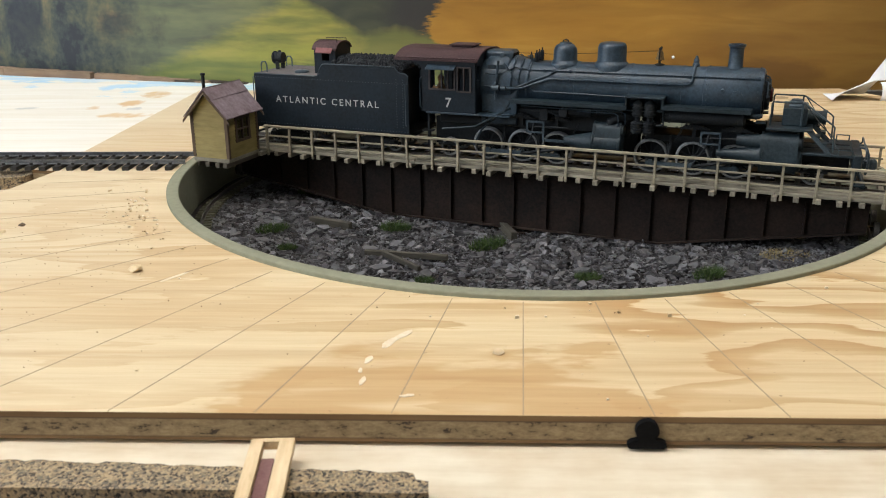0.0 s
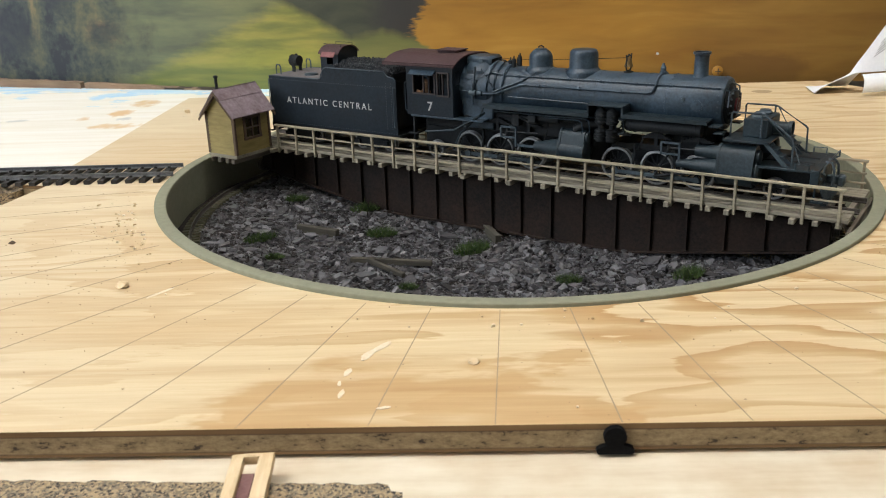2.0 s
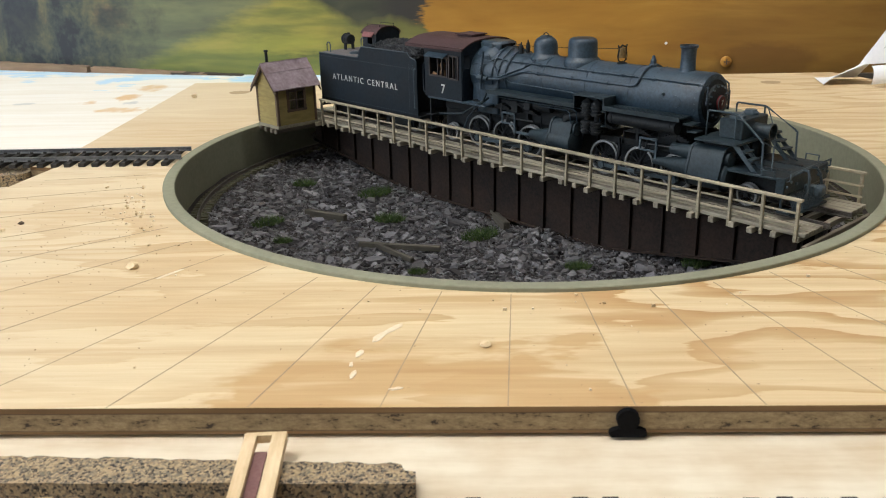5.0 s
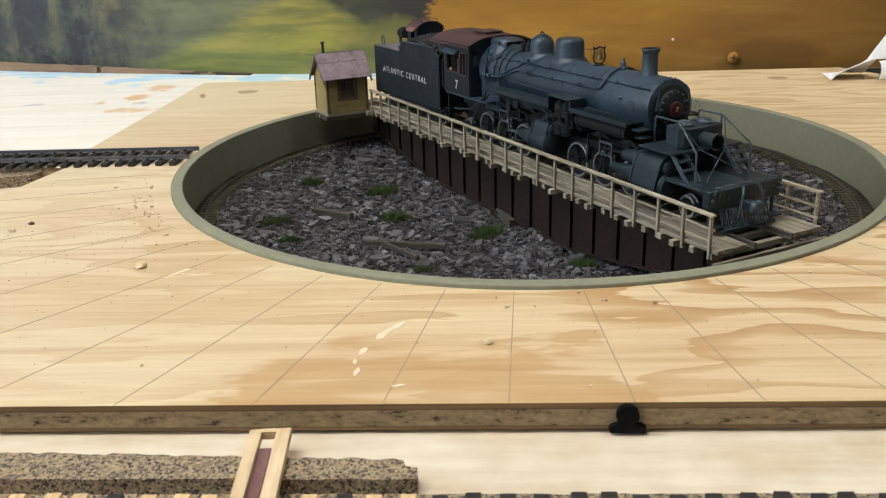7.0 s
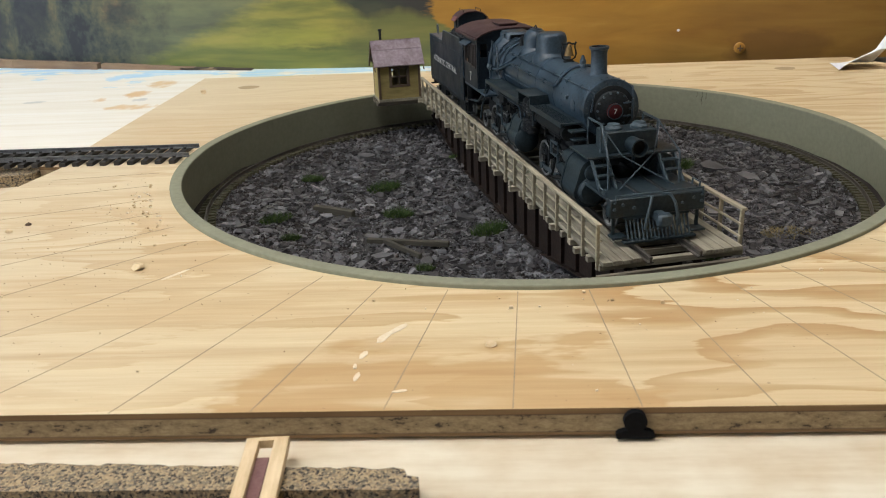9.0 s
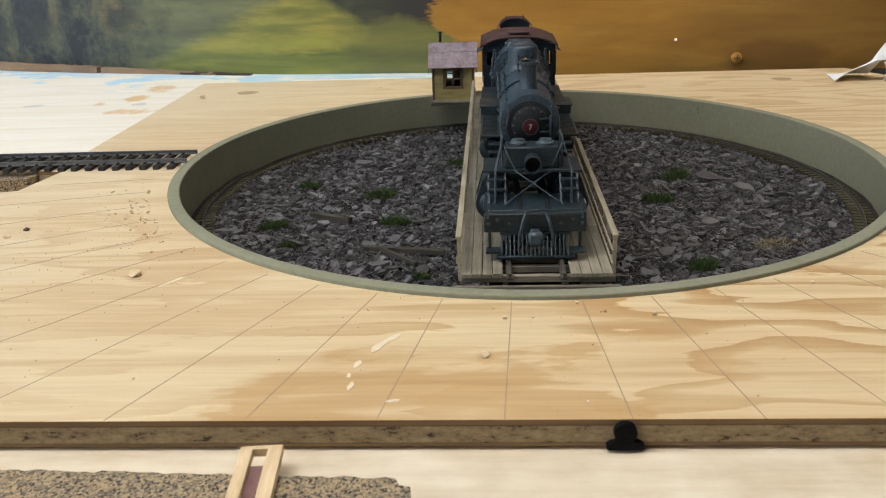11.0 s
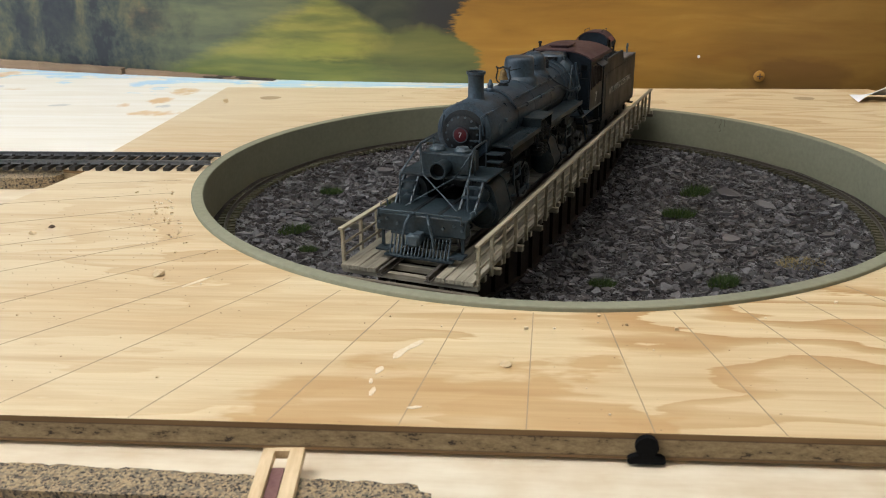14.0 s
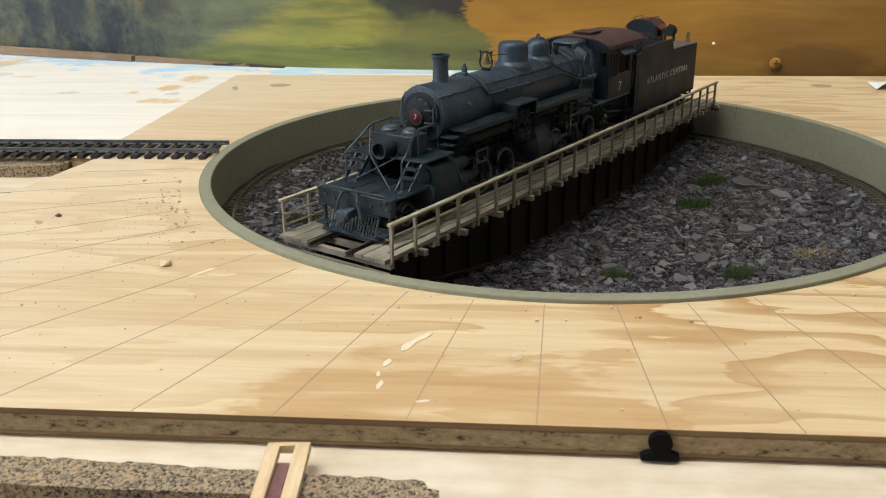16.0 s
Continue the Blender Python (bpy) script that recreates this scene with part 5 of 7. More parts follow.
def wheel_mesh(r, spokes, name):
    bm = B()
    n = 28
    prof = [(r - 1.0, -1.1), (r + 0.35, -1.1), (r + 0.35, -0.6), (r, -0.4), (r, 1.1), (r - 0.25, 1.25), (r - 0.9, 1.25), (r - 1.0, 1.0)]
    rings = [[bm.verts.new((q * math.cos(2 * math.pi * i / n), y, q * math.sin(2 * math.pi * i / n))) for i in range(n)] for q, y in prof]
    for k in range(len(prof)):
        a, b = rings[k], rings[(k + 1) % len(prof)]
        for i in range(n):
            bm.faces.new((a[i], a[(i + 1) % n], b[(i + 1) % n], b[i]))
    tyre = mesh_of("tyre", bm, STEEL)
    bm = B()
    cy(bm, (0, -0.9, 0), (0, 1.5, 0), max(0.9, r * 0.2), n=14)
    if spokes > 8:
        prism(bm, [((r - 0.9) * math.cos(a), (r - 0.9) * math.sin(a)) for a in [radians(210 + 12 * i) for i in range(11)]], 0.1, 0.9, "xz")
    hub = mesh_of("hub", bm, LOCO_DARK)
    bm = B()
    cy(bm, (0.5, 0.2, 0), (r - 0.8, 0.2, 0), 0.36, 0.28, n=5)
    return tyre, hub, mesh_of("spoke", bm, LOCO_DARK), spokes


def put_wheel(meshes, parent, u, v, z, name="driving_wheel", turn=0):
    tyre, hub, spoke, count = meshes
    w = piece(name, hub, parent, (u, v, z), (0, turn, 0 if v > 0 else 180))
    piece("tyre", tyre, w)
    for k in range(count):
        piece("spoke", spoke, w, (0, 0, 0), (0, 360.0 * k / count, 0))
    return w


def arch(width, eave, crown, n=12):
    """Outline of a shallow arched roof across y."""
    return [(-width + 2 * width * i / n, eave + (crown - eave) * (1 - abs(-1 + 2 * i / n) ** 3.0)) for i in range(n + 1)]


def casting(s, y0, z0, r0, y1, z1, r1, n=12):
    """Outline of a cylinder block: a large bore below, a valve chest above, in one skin."""
    low = [(y0 + r0 * math.cos(radians(180 + 180 * k / n)), z0 + r0 * math.sin(radians(180 + 180 * k / n))) for k in range(n + 1)]
    top = [(y1 + r1 * math.cos(radians(10 + 160 * k / n)), z1 + r1 * math.sin(radians(10 + 160 * k / n))) for k in range(n + 1)]
    return [(s * p, q) for p, q in low + top]


def make_locomotive():
    t = thing("steam_locomotive", "weathered blue-black articulated model steam locomotive", "locomotive", (0, 0, 0))
    AX = 40.8
    # boiler
    bm = B()
    lathe(bm, [(9.5, -19), (12.6, -18.6), (12.7, -4), (11.6, 2), (10.8, 6), (10.8, 84)], (0, 0, AX), "x", 40)
    boiler = part("boiler", bm, LOCO, t, "smooth blue-black boiler barrel")
    for u in (3.5, 26, 51, 74):
        bm = B()
        r = 10.95 if u > 5 else 11.5
        lathe(bm, [(r - 0.4, -0.6), (r, -0.55), (r, 0.55), (r - 0.4, 0.6)], (u, 0, AX), "x", 40)
        part("boiler_band", bm, LOCO, boiler)
    bm = B()
    bx(bm, -18.5, -4.6, -6.4, 6.4, 49, 56.0, 1.3)
    cover = part("turret_cover", bm, LOCO, t, "boxy turret cover, its open end a black plate")
    # black plate on the closed front: shade of an open end put into colour
    bm = B()
    bx(bm, -4.8, -4.5, -4.7, 4.7, 51.2, 54.8)
    part("opening", bm, BLACK, cover)
    for q in (-1, 1):
        bm = B()
        bx(bm, -10.4, -8.4, min(q * 6.3, q * 7.2), max(q * 6.3, q * 7.2), 49.5, 55.2, 0.2)
        part("strap", bm, EDGE_WORN, cover)
    bm = B()
    bx(bm, -19, -3, -10.4, 10.4, 40, 53.4, 3.6)
    bx(bm, -18, 0, -11.8, 11.8, 22, 42, 0.6)
    part("firebox", bm, LOCO, t, "squared firebox ahead of the cab")
    bm = B()
    lathe(bm, [(10.4, 83.6), (11.1, 84), (11.1, 107.6), (10.8, 108.3), (10.2, 108.5)], (0, 0, AX), "x", 40)
    sb = part("smokebox", bm, LOCO, t, "smokebox with riveted seams")
    rivet = B()
    lathe(rivet, [(0.33, 0), (0.28, 0.2), (0.1, 0.32)], n=6)
    rivet = mesh_of("rivet", rivet, EDGE_WORN)
    for u in (85.2, 106.6):
        for k in range(30):
            a = 360.0 * k / 30
            piece("rivet", rivet, sb, (u, 11.1 * math.cos(radians(a)), AX + 11.1 * math.sin(radians(a))), (a - 90, 0, 0))
    for k in range(26):
        a = 2 * math.pi * (k + 0.5) / 26
        piece("rivet", rivet, sb, (108.45, 9.7 * math.cos(a), AX + 9.7 * math.sin(a)), (0, 90, 0))
    bm = B()
    lathe(bm, [(8.6, 108.4), (8.6, 109.0), (6.9, 109.3), (6.6, 110.4), (5.6, 111.1), (2.0, 111.5), (0.2, 111.5)], (0, 0, AX), "x", 36)
    door = part("smokebox_door", bm, LOCO_DARK, sb, "dished black smokebox door")
    for k in range(14):
        a = 2 * math.pi * k / 14
        bm = B()
        cy(bm, (109.0, 6.2 * math.cos(a), AX + 6.2 * math.sin(a)), (111.2, 6.2 * math.cos(a), AX + 6.2 * math.sin(a)), 0.5, 0.4, 7)
        part("clamp", bm, EDGE_WORN, sb)
    bm = B()
    for z in (AX + 2.4, AX - 2.4):
        pipe(bm, [(110.8, 6.8, z), (111.6, 3.5, z)], 0.4)
    pipe(bm, [(110.8, 7.4, AX + 3.6), (110.8, 7.4, AX - 3.6)], 0.5)
    part("hinge", bm, LOCO, sb)
    bm = B()
    lathe(bm, [(2.95, 111.3), (2.95, 112.2), (2.6, 112.4), (0.2, 112.4)], (0, 0, AX - 0.3), "x", 28)
    plate = part("number_plate", bm, PLATE_RED, t, "round red number plate with a white rim")
    bm = B()
    n = 28
    prof = [(2.65, 112.3), (3.0, 112.3), (3.0, 112.5), (2.65, 112.5)]
    rings = [[bm.verts.new((h, r * math.cos(2 * math.pi * i / n), AX - 0.3 + r * math.sin(2 * math.pi * i / n))) for i in range(n)] for r, h in prof]
    for k in range(4):
        for i in range(n):
            bm.faces.new((rings[k][i], rings[k][(i + 1) % n], rings[(k + 1) % 4][(i + 1) % n], rings[(k + 1) % 4][i]))
    part("rim", bm, EDGE_WORN, plate)
    words("numeral", "7", 2.7, LETTER, plate, (112.5, 0, AX - 0.3), (90, 0, 90), "white numeral")
    bm = B()
    lathe(bm, [(4.6, 49.6), (3.9, 50.9), (3.1, 52.2), (3.0, 59.5), (3.25, 60.6), (3.7, 60.9), (3.7, 61.8), (2.9, 61.8), (2.7, 59), (2.6, 54)], (95.6, 0, 0), n=28)
    part("smokestack", bm, LOCO, t, "straight smokestack with a flared lip")
    bm = B()
    lathe(bm, [(7.4, 46.5), (7.3, 50.0), (7.1, 50.7), (6.2, 51.5), (5.65, 52.3), (5.55, 52.6), (5.5, 56.2), (5.2, 57.6), (4.3, 58.9), (3.2, 59.6), (2.9, 59.7), (2.8, 60.1), (1.2, 60.5), (0.3, 60.6)], (19.4, 0, 0), n=30)
    d1 = part("steam_dome", bm, LOCO, t, "rounded steam dome with a lifting ring")
    bm = B()
    pipe(bm, [(17.9, 0, 59.7), (18.2, 0, 61.1), (19.4, 0, 61.6), (20.6, 0, 61.1), (20.9, 0, 59.7)], 0.3)
    part("lifting_ring", bm, LOCO_DARK, d1)
    bm = B()
    lathe(bm, [(8.4, 46.0), (8.3, 50.3), (8.15, 51.0), (7.5, 51.8), (6.75, 52.5), (6.6, 52.9), (6.5, 58.3), (6.3, 59.6), (5.7, 60.5), (4.7, 60.9), (0.3, 61.1)], (41.3, 0, 0), n=30)
    part("sand_dome", bm, LOCO, t, "flat-topped sand dome")
    # bell
    bm = B()
    for q in (-1, 1):
        pipe(bm, [(63, 0.3 * q, 52.2), (63, 1.4 * q, 52.2), (63, 2.6 * q, 53.0), (63, 3.1 * q, 54.4), (63, 2.9 * q, 55.8), (63, 2.5 * q, 57.0), (63, 2.6 * q, 58.4), (63, 3.1 * q, 59.3)], 0.36)
    pipe(bm, [(63, -2.7, 58.5), (63, -1.2, 58.6), (63, 0, 59.2), (63, 1.2, 58.6), (63, 2.7, 58.5)], 0.42)
    cy(bm, (63, 0, 50.5), (63, 0, 52.3), 0.7, 0.5, 10)
    bell = part("bell_bracket", bm, LOCO_DARK, t, "dark lyre-shaped bell yoke")
    bm = B()
    lathe(bm, [(2.1, 54.0), (1.95, 54.4), (1.5, 55.6), (1.35, 57.0), (0.8, 57.9), (0.3, 58.4)], (63, 0, 0), n=20)
    part("bell", bm, BRASS, bell, "tarnished brass bell")
    bm = B()
    lathe(bm, [(2.4, 50.6), (2.2, 51.8), (1.2, 52.2), (0.6, 52.3)], (63, 0, 0), n=16)
    part("bell_base", bm, LOCO_DARK, bell)
    bm = B()
    lathe(bm, [(1.7, 50), (1.6, 52.6), (1.2, 53.0), (1.25, 54.4), (0.9, 54.8), (0.5, 56.2), (0.2, 56.3)], (79, 0, 0), n=14)
    part("check_valve", bm, LOCO, t)
    # safety valves and whistle by the cab
    for u, v, h in ((6.2, -2.4, 56.5), (6.2, 2.4, 56.5), (8.2, 0, 57.6), (3.0, 0, 55.4)):
        bm = B()
        lathe(bm, [(1.1, 50.2), (0.95, 53.4), (1.1, 53.6), (0.8, h - 1.4), (0.35, h - 1.2), (0.3, h)], (u, v, 0), n=10)
        part("safety_valve", bm, LOCO_DARK, t)
    bm = B()
    pipe(bm, [(-14, 3.0, 54.4), (14, 3.4, 54.2), (36, 3.0, 55.6), (63, 2.0, 57.6)], 0.14, 5)
    part("bell_cord", bm, LOCO_DARK, t)
    # handrails and pipes on the boiler flanks
    for s in (-1, 1):
        bm = B()
        zz, vv = 48.2, s * 8.6
        pipe(bm, [(-16, s * 12.9, 46.0), (-9, s * 12.4, 46.0), (-2, s * 10.2, 49.0), (6, vv, zz), (30, vv, zz), (60, vv, zz), (107, s * 8.8, zz), (110.2, s * 7.4, 47.2), (110.4, s * 8.6, 40.5)], 0.36)
        hr = part("boiler_handrail", bm, LOCO, t)
        for u in (12, 24, 38, 54, 70, 86, 100):
            bm = B()
            lathe(bm, [(0.62, -0.55), (0.72, 0), (0.62, 0.55)], (u, vv, zz), "x", 8)
            cy(bm, (u, vv, zz), (u, s * 7.6, 47.0), 0.3, n=5)
            part("stanchion", bm, LOCO, hr)
        bm = B()
        over = [(79, s * 11.55 * math.sin(radians(q)), AX + 11.55 * math.cos(radians(q))) for q in range(6, 60, 7)]
        bend = [(78.8, s * 10.3, 46.3), (78.2, s * 10.65, 45.3), (77.0, s * 10.85, 44.75), (75.4, s * 10.9, 44.6)]
        pipe(bm, over + bend + [(60, s * 10.95, 44.6), (40, s * 10.95, 44.6), (18, s * 10.95, 44.6), (14, s * 11.0, 44.3), (8, s * 11.6, 42.2), (3, s * 12.8, 40.2), (0, s * 13.4, 39.7), (-5, s * 13.6, 39.6)], 0.55, 8)
        for u in (24, 44, 64):
            cy(bm, (u - 0.6, s * 10.95, 44.6), (u + 0.6, s * 10.95, 44.6), 0.85, n=8)
        part("injector_pipe", bm, LOCO, t)
        bm = B()
        pipe(bm, [(-9.5, s * 12.4, 52.0), (-10, s * 13.4, 44.0), (-10.5, s * 13.6, 34.0)], 0.6)
        pipe(bm, [(-6.5, s * 11.6, 51.0), (0, s * 12.4, 42.5), (8, s * 11.2, 38.6), (50, s * 11.0, 38.2)], 0.34)
        pipe(bm, [(20, s * 7.6, 49.6), (15, s * 9.6, 46.4), (6, s * 11.2, 43.0), (0, s * 12.6, 40.4)], 0.5)
        pipe(bm, [(-17, s * 13.0, 40.2), (-6, s * 13.4, 39.8)], 0.32)
        part("piping", bm, LOCO, t)
        bm = B()
        cy(bm, (-12, s * 13.7, 39.6), (-8.6, s * 13.7, 39.6), 1.35, n=12)
        cy(bm, (-7.6, s * 13.7, 39.6), (-5.2, s * 13.7, 39.6), 1.15, n=12)
        cy(bm, (-10.3, s * 13.7, 37.0), (-10.3, s * 13.7, 42.4), 0.7, n=10)
        part("globe_valve", bm, EDGE_WORN, t)
        bm = B()
        lathe(bm, [(2.4, 0), (2.4, 0.3), (0.3, 0.5)], (98, 0, 0), "y", 20)
        for v in bm.verts:
            v.co = Vector((v.co.x, s * (10.95 + v.co.y), AX + v.co.z))
        part("wash_out_plate", bm, LOCO, sb)
        bm = B()
        cy(bm, (92, s * 10.4, AX + 2.4), (92, s * 11.9, AX + 2.2), 0.85, 0.6, 10)
        part("plug", bm, EDGE_WORN, sb)
        # running boards
        bm = B()
        bx(bm, -2, 52.5, min(s * 10, s * 18.4), max(s * 10, s * 18.4), 34.4, 35.1, 0.1)
        bx(bm, -2, 52.5, min(s * 17.9, s * 18.5), max(s * 17.9, s * 18.5), 33.6, 35.3)
        part("running_board", bm, CHASSIS_SHADED, t, "worn grey running board edge")
        bm = B()
        bx(bm, 67.5, 105, min(s * 9, s * 18.2), max(s * 9, s * 18.2), 35.1, 35.9, 0.1)
        bx(bm, 67.5, 105, min(s * 17.7, s * 18.3), max(s * 17.7, s * 18.3), 34.4, 36.1)
        part("running_board", bm, CHASSIS_SHADED, t, "worn grey running board edge")
        tread = B()
        for k in range(25):
            bx(tread, 69 + 1.42 * k, 69.5 + 1.42 * k, min(s * 12, s * 17.5), max(s * 12, s * 17.5), 35.85, 36.05)
        part("tread_plate", tread, CHASSIS_SHADED, t, smooth=False)
        bm = B()
        bx(bm, 51.5, 68.5, min(s * 9.5, s * 19.0), max(s * 9.5, s * 19.0), 39.0, 39.7, 0.1)
        bx(bm, 51.6, 52.4, min(s * 10, s * 18.4), max(s * 10, s * 18.4), 34.6, 39.0)
        bx(bm, 67.6, 68.4, min(s * 10, s * 18.4), max(s * 10, s * 18.4), 35.2, 39.0)
        part("pump_shelf", bm, CHASSIS_SHADED, t, "small raised shelf over the air pump")
        # steps ahead of the low running board
        bm = B()
        bx(bm, 105, 109.5, min(s * 9.5, s * 15.5), max(s * 9.5, s * 15.5), 33.0, 33.7, 0.1)
        bx(bm, 107, 111, min(s * 10, s * 15.5), max(s * 10, s * 15.5), 30.4, 31.0, 0.1)
        part("step", bm, CHASSIS_SHADED, t)
        # air pump: two ribbed cylinders
        for u in (57.2, 62.4):
            prof = [(2.3, 22.8)]
            for z in (24.0, 25.2, 26.4, 27.6):
                prof += [(2.5, z - 0.3), (2.95, z - 0.2), (2.95, z + 0.2), (2.5, z + 0.3)]
            prof += [(2.5, 28.2), (1.2, 28.6), (1.2, 30.4), (2.5, 30.8)]
            for z in (31.8, 33.2, 34.6):
                prof += [(2.5, z - 0.3), (2.95, z - 0.2), (2.95, z + 0.2), (2.5, z + 0.3)]
            prof += [(2.6, 36.2), (1.6, 37.0), (0.5, 38.0)]
            bm = B()
            lathe(bm, prof, (u, s * 15.2, 0), n=16)
            part("air_pump", bm, LOCO_DARK, t, "ribbed air pump cylinder")
        bm = B()
        cy(bm, (69, s * 14.0, 31.2), (102, s * 14.0, 31.2), 2.7, n=18)
        cy(bm, (70.5, s * 14.0, 31.2), (71.2, s * 14.0, 31.2), 2.95, n=18)
        cy(bm, (99, s * 14.0, 31.2), (99.8, s * 14.0, 31.2), 2.95, n=18)
        part("air_reservoir", bm, LOCO_DARK, t, "long air reservoir under the running board")
        bm = B()
        cy(bm, (24, s * 13.6, 30.6), (36, s * 13.6, 30.6), 2.2, n=16)
        cy(bm, (38.5, s * 13.4, 31.4), (50, s * 13.4, 31.4), 1.9, n=16)
        bx(bm, 8, 24, min(s * 12.2, s * 15), max(s * 12.2, s * 15), 29.8, 30.9, 0.15)
        bx(bm, 12, 16, min(s * 12.0, s * 15.6), max(s * 12.0, s * 15.6), 25.8, 31.6, 0.3)
        pipe(bm, [(16, s * 15.2, 30.2), (20, s * 15.2, 28.8), (26, s * 15.2, 28.4)], 0.7)
        part("reverse_gear", bm, LOCO_DARK, t, "dark reversing cylinder and linkage")
        bm = B()
        pipe(bm, [(36, s * 16.6, 33.4), (6, s * 16.6, 33.4)], 0.28)
        pipe(bm, [(4, s * 17.8, 32.6), (34, s * 17.8, 32.4), (50, s * 17.6, 32.8)], 0.24)
        pipe(bm, [(66, s * 16.8, 33.6), (68.5, s * 17.2, 33.4), (68.8, s * 17.2, 27.8), (66, s * 16.6, 27.0)], 0.4)
        pipe(bm, [(-2, s * 17.9, 33.4), (-4, s * 17.9, 29.8), (-19, s * 17.9, 21.4), (-36, s * 17.5, 19.2)], 0.55)
        pipe(bm, [(-2, s * 16.6, 31.0), (-8, s * 16.6, 27.0), (-16, s * 16.6, 20.0), (-20, s * 16.6, 12.0)], 0.5)
        part("underfloor_pipe", bm, CHASSIS_SHADED, t)

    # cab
    cab = part("cab", cab_body(), CAB_SHADED, t, "square blue-black cab")
    bm = B()
    top = arch(19.4, 52.3, 56.8)
    prism(bm, top + [(y, z - 0.7) for y, z in top[::-1]], -60, -17.4, "yz")
    roof = part("roof", bm, ROOF_RED, cab, "faded maroon arched cab roof")
    for s in (-1, 1):
        bm = B()
        pipe(bm, [(-60, s * 18.9, 53.0), (-17.4, s * 18.9, 53.0)], 0.3)
        part("gutter", bm, ROOF_RED, roof)
    bm = B()
    bx(bm, -36, -25, -4.6, 4.6, 56.8, 57.6, 0.15)
    bx(bm, -37, -24, -5.2, 5.2, 57.6, 58.2, 0.2)
    part("roof_hatch", bm, ROOF_RED, roof, "maroon roof hatch")
    for s in (-1, 1):
        y0, y1 = sorted((s * 17.4, s * 18.6))
        for a, b, z0, z1, mid in ((-42.0, -29.4, 38.6, 47.4, True), (-27.6, -21.4, 38.0, 48.6, False)):
            w = B()
            bx(w, a - 0.5, a + 0.2, y0, y1, z0 - 0.5, z1 + 0.5)
            bx(w, b - 0.2, b + 0.5, y0, y1, z0 - 0.5, z1 + 0.5)
            bx(w, a, b, y0, y1, z0 - 0.7, z0)
            bx(w, a, b, y0, y1, z1, z1 + 0.6)
            if mid:
                bx(w, -36.2, -35.7, y0, y1, z0, z1)
                bx(w, -33.0, -32.6, y0, y1, z0, z1)
            else:
                bx(w, -24.8, -24.4, y0, y1, z0, z1)
            part("window_frame", w, CAB_FRAME, cab, "thin dusty brown window frame", smooth=False)
        bm = B()
        prism(bm, [(s * 18.2, 49.9), (s * 18.2, 49.4), (s * 21.4, 47.8), (s * 21.4, 48.2)], -43.2, -28.6, "yz")
        part("awning", bm, LOCO, cab, "small sunshade over the cab window")
        words("numeral", "7", 6.4, LETTER, cab, (-32.6, s * 18.12, 31.9), (90, 0, 0 if s < 0 else 180), "white numeral on the cab side")
        bm = B()
        bx(bm, -44, -2, min(s * 12.5, s * 18.6), max(s * 12.5, s * 18.6), 26.6, 27.4, 0.1)
        part("cab_step_board", bm, LOCO, cab)
        bm = B()
        pipe(bm, [(-46.3, s * 18.2, 44), (-46.9, s * 18.6, 42.8), (-46.9, s * 18.6, 30), (-46.3, s * 18.2, 29)], 0.28)
        part("grab_rail", bm, LOCO, cab)
        bm = B()
        bx(bm, -43.5, -42.7, min(s * 15, s * 17.5), max(s * 15, s * 17.5), 11, 27)
        bx(bm, -46.5, -40.5, min(s * 14.6, s * 18.2), max(s * 14.6, s * 18.2), 10.6, 11.2)
        bx(bm, -46.2, -40.8, min(s * 14.6, s * 18.2), max(s * 14.6, s * 18.2), 17.6, 18.2)
        part("ladder", bm, LOCO_DARK, cab)
    # made-up dark blocks and rod that keep the far windows' brightness out
    bm = B()
    bx(bm, -41.0, -35.5, -3.0, 8.0, 28.2, 47.0, 0.8)
    bx(bm, -34.0, -31.0, 4.0, 10.0, 28.2, 44.0, 0.6)
    pipe(bm, [(-30, 5, 46), (-31.5, 2, 46.6), (-33, -4, 46.0)], 0.4)
    part("cab_dark_fill", bm, LOCO_DARK, cab, "dark blocks added to close the view through the cab")
    # frames and running gear
    for nm, q in (("frame_plate", (-44, 56, -5.6, -4.0, 9.5, 23)), ("frame_plate", (-44, 56, 4.0, 5.6, 9.5, 23)), ("frame_plate", (58, 146, -5.6, -4.0, 9.5, 20)), ("frame_plate", (58, 146, 4.0, 5.6, 9.5, 20)),
                  ("ash_pan", (-40, 54, -10, 10, 21, 30)), ("front_frame", (60, 108, -9, 9, 19, 22)), ("boiler_saddle", (84, 102, -7, 7, 21, 33))):
        bm = B()
        bx(bm, *q, 0.3)
        part(nm, bm, LOCO_DARK, t)
    big, small = wheel_mesh(7.6, 12, "driving_wheel"), wheel_mesh(4.4, 8, "small_wheel")
    for us, cyl_u in (((-14.8, 2.6, 19.4), 43.5), ((63.2, 81.8, 100.0), 118)):
        for s in (-1, 1):
            for u in us:
                put_wheel(big, t, u, s * 9.1, RT + 7.6)
            bm = B()
            z = RT + 7.6 - 3.0
            prism(bm, [(us[0] - 2, z - 0.8), (us[2] + 2, z - 0.8), (us[2] + 2, z + 0.8), (us[0] - 2, z + 0.8)], s * 11.3 - 0.35, s * 11.3 + 0.35, "xz")
            for u in us:
                cy(bm, (u, s * 10.6, z), (u, s * 12.2, z), 1.5, n=14)
            part("side_rod", bm, EDGE_WORN, t, "grey coupling rod")
            bm = B()
            pipe(bm, [(us[1], s * 12.8, z), (cyl_u - 14, s * 14.2, RT + 9.6)], 0.75)
            pipe(bm, [(us[1] + 0.5, s * 13.6, z + 1), (us[1] + 8, s * 14.2, 22.5)], 0.5)
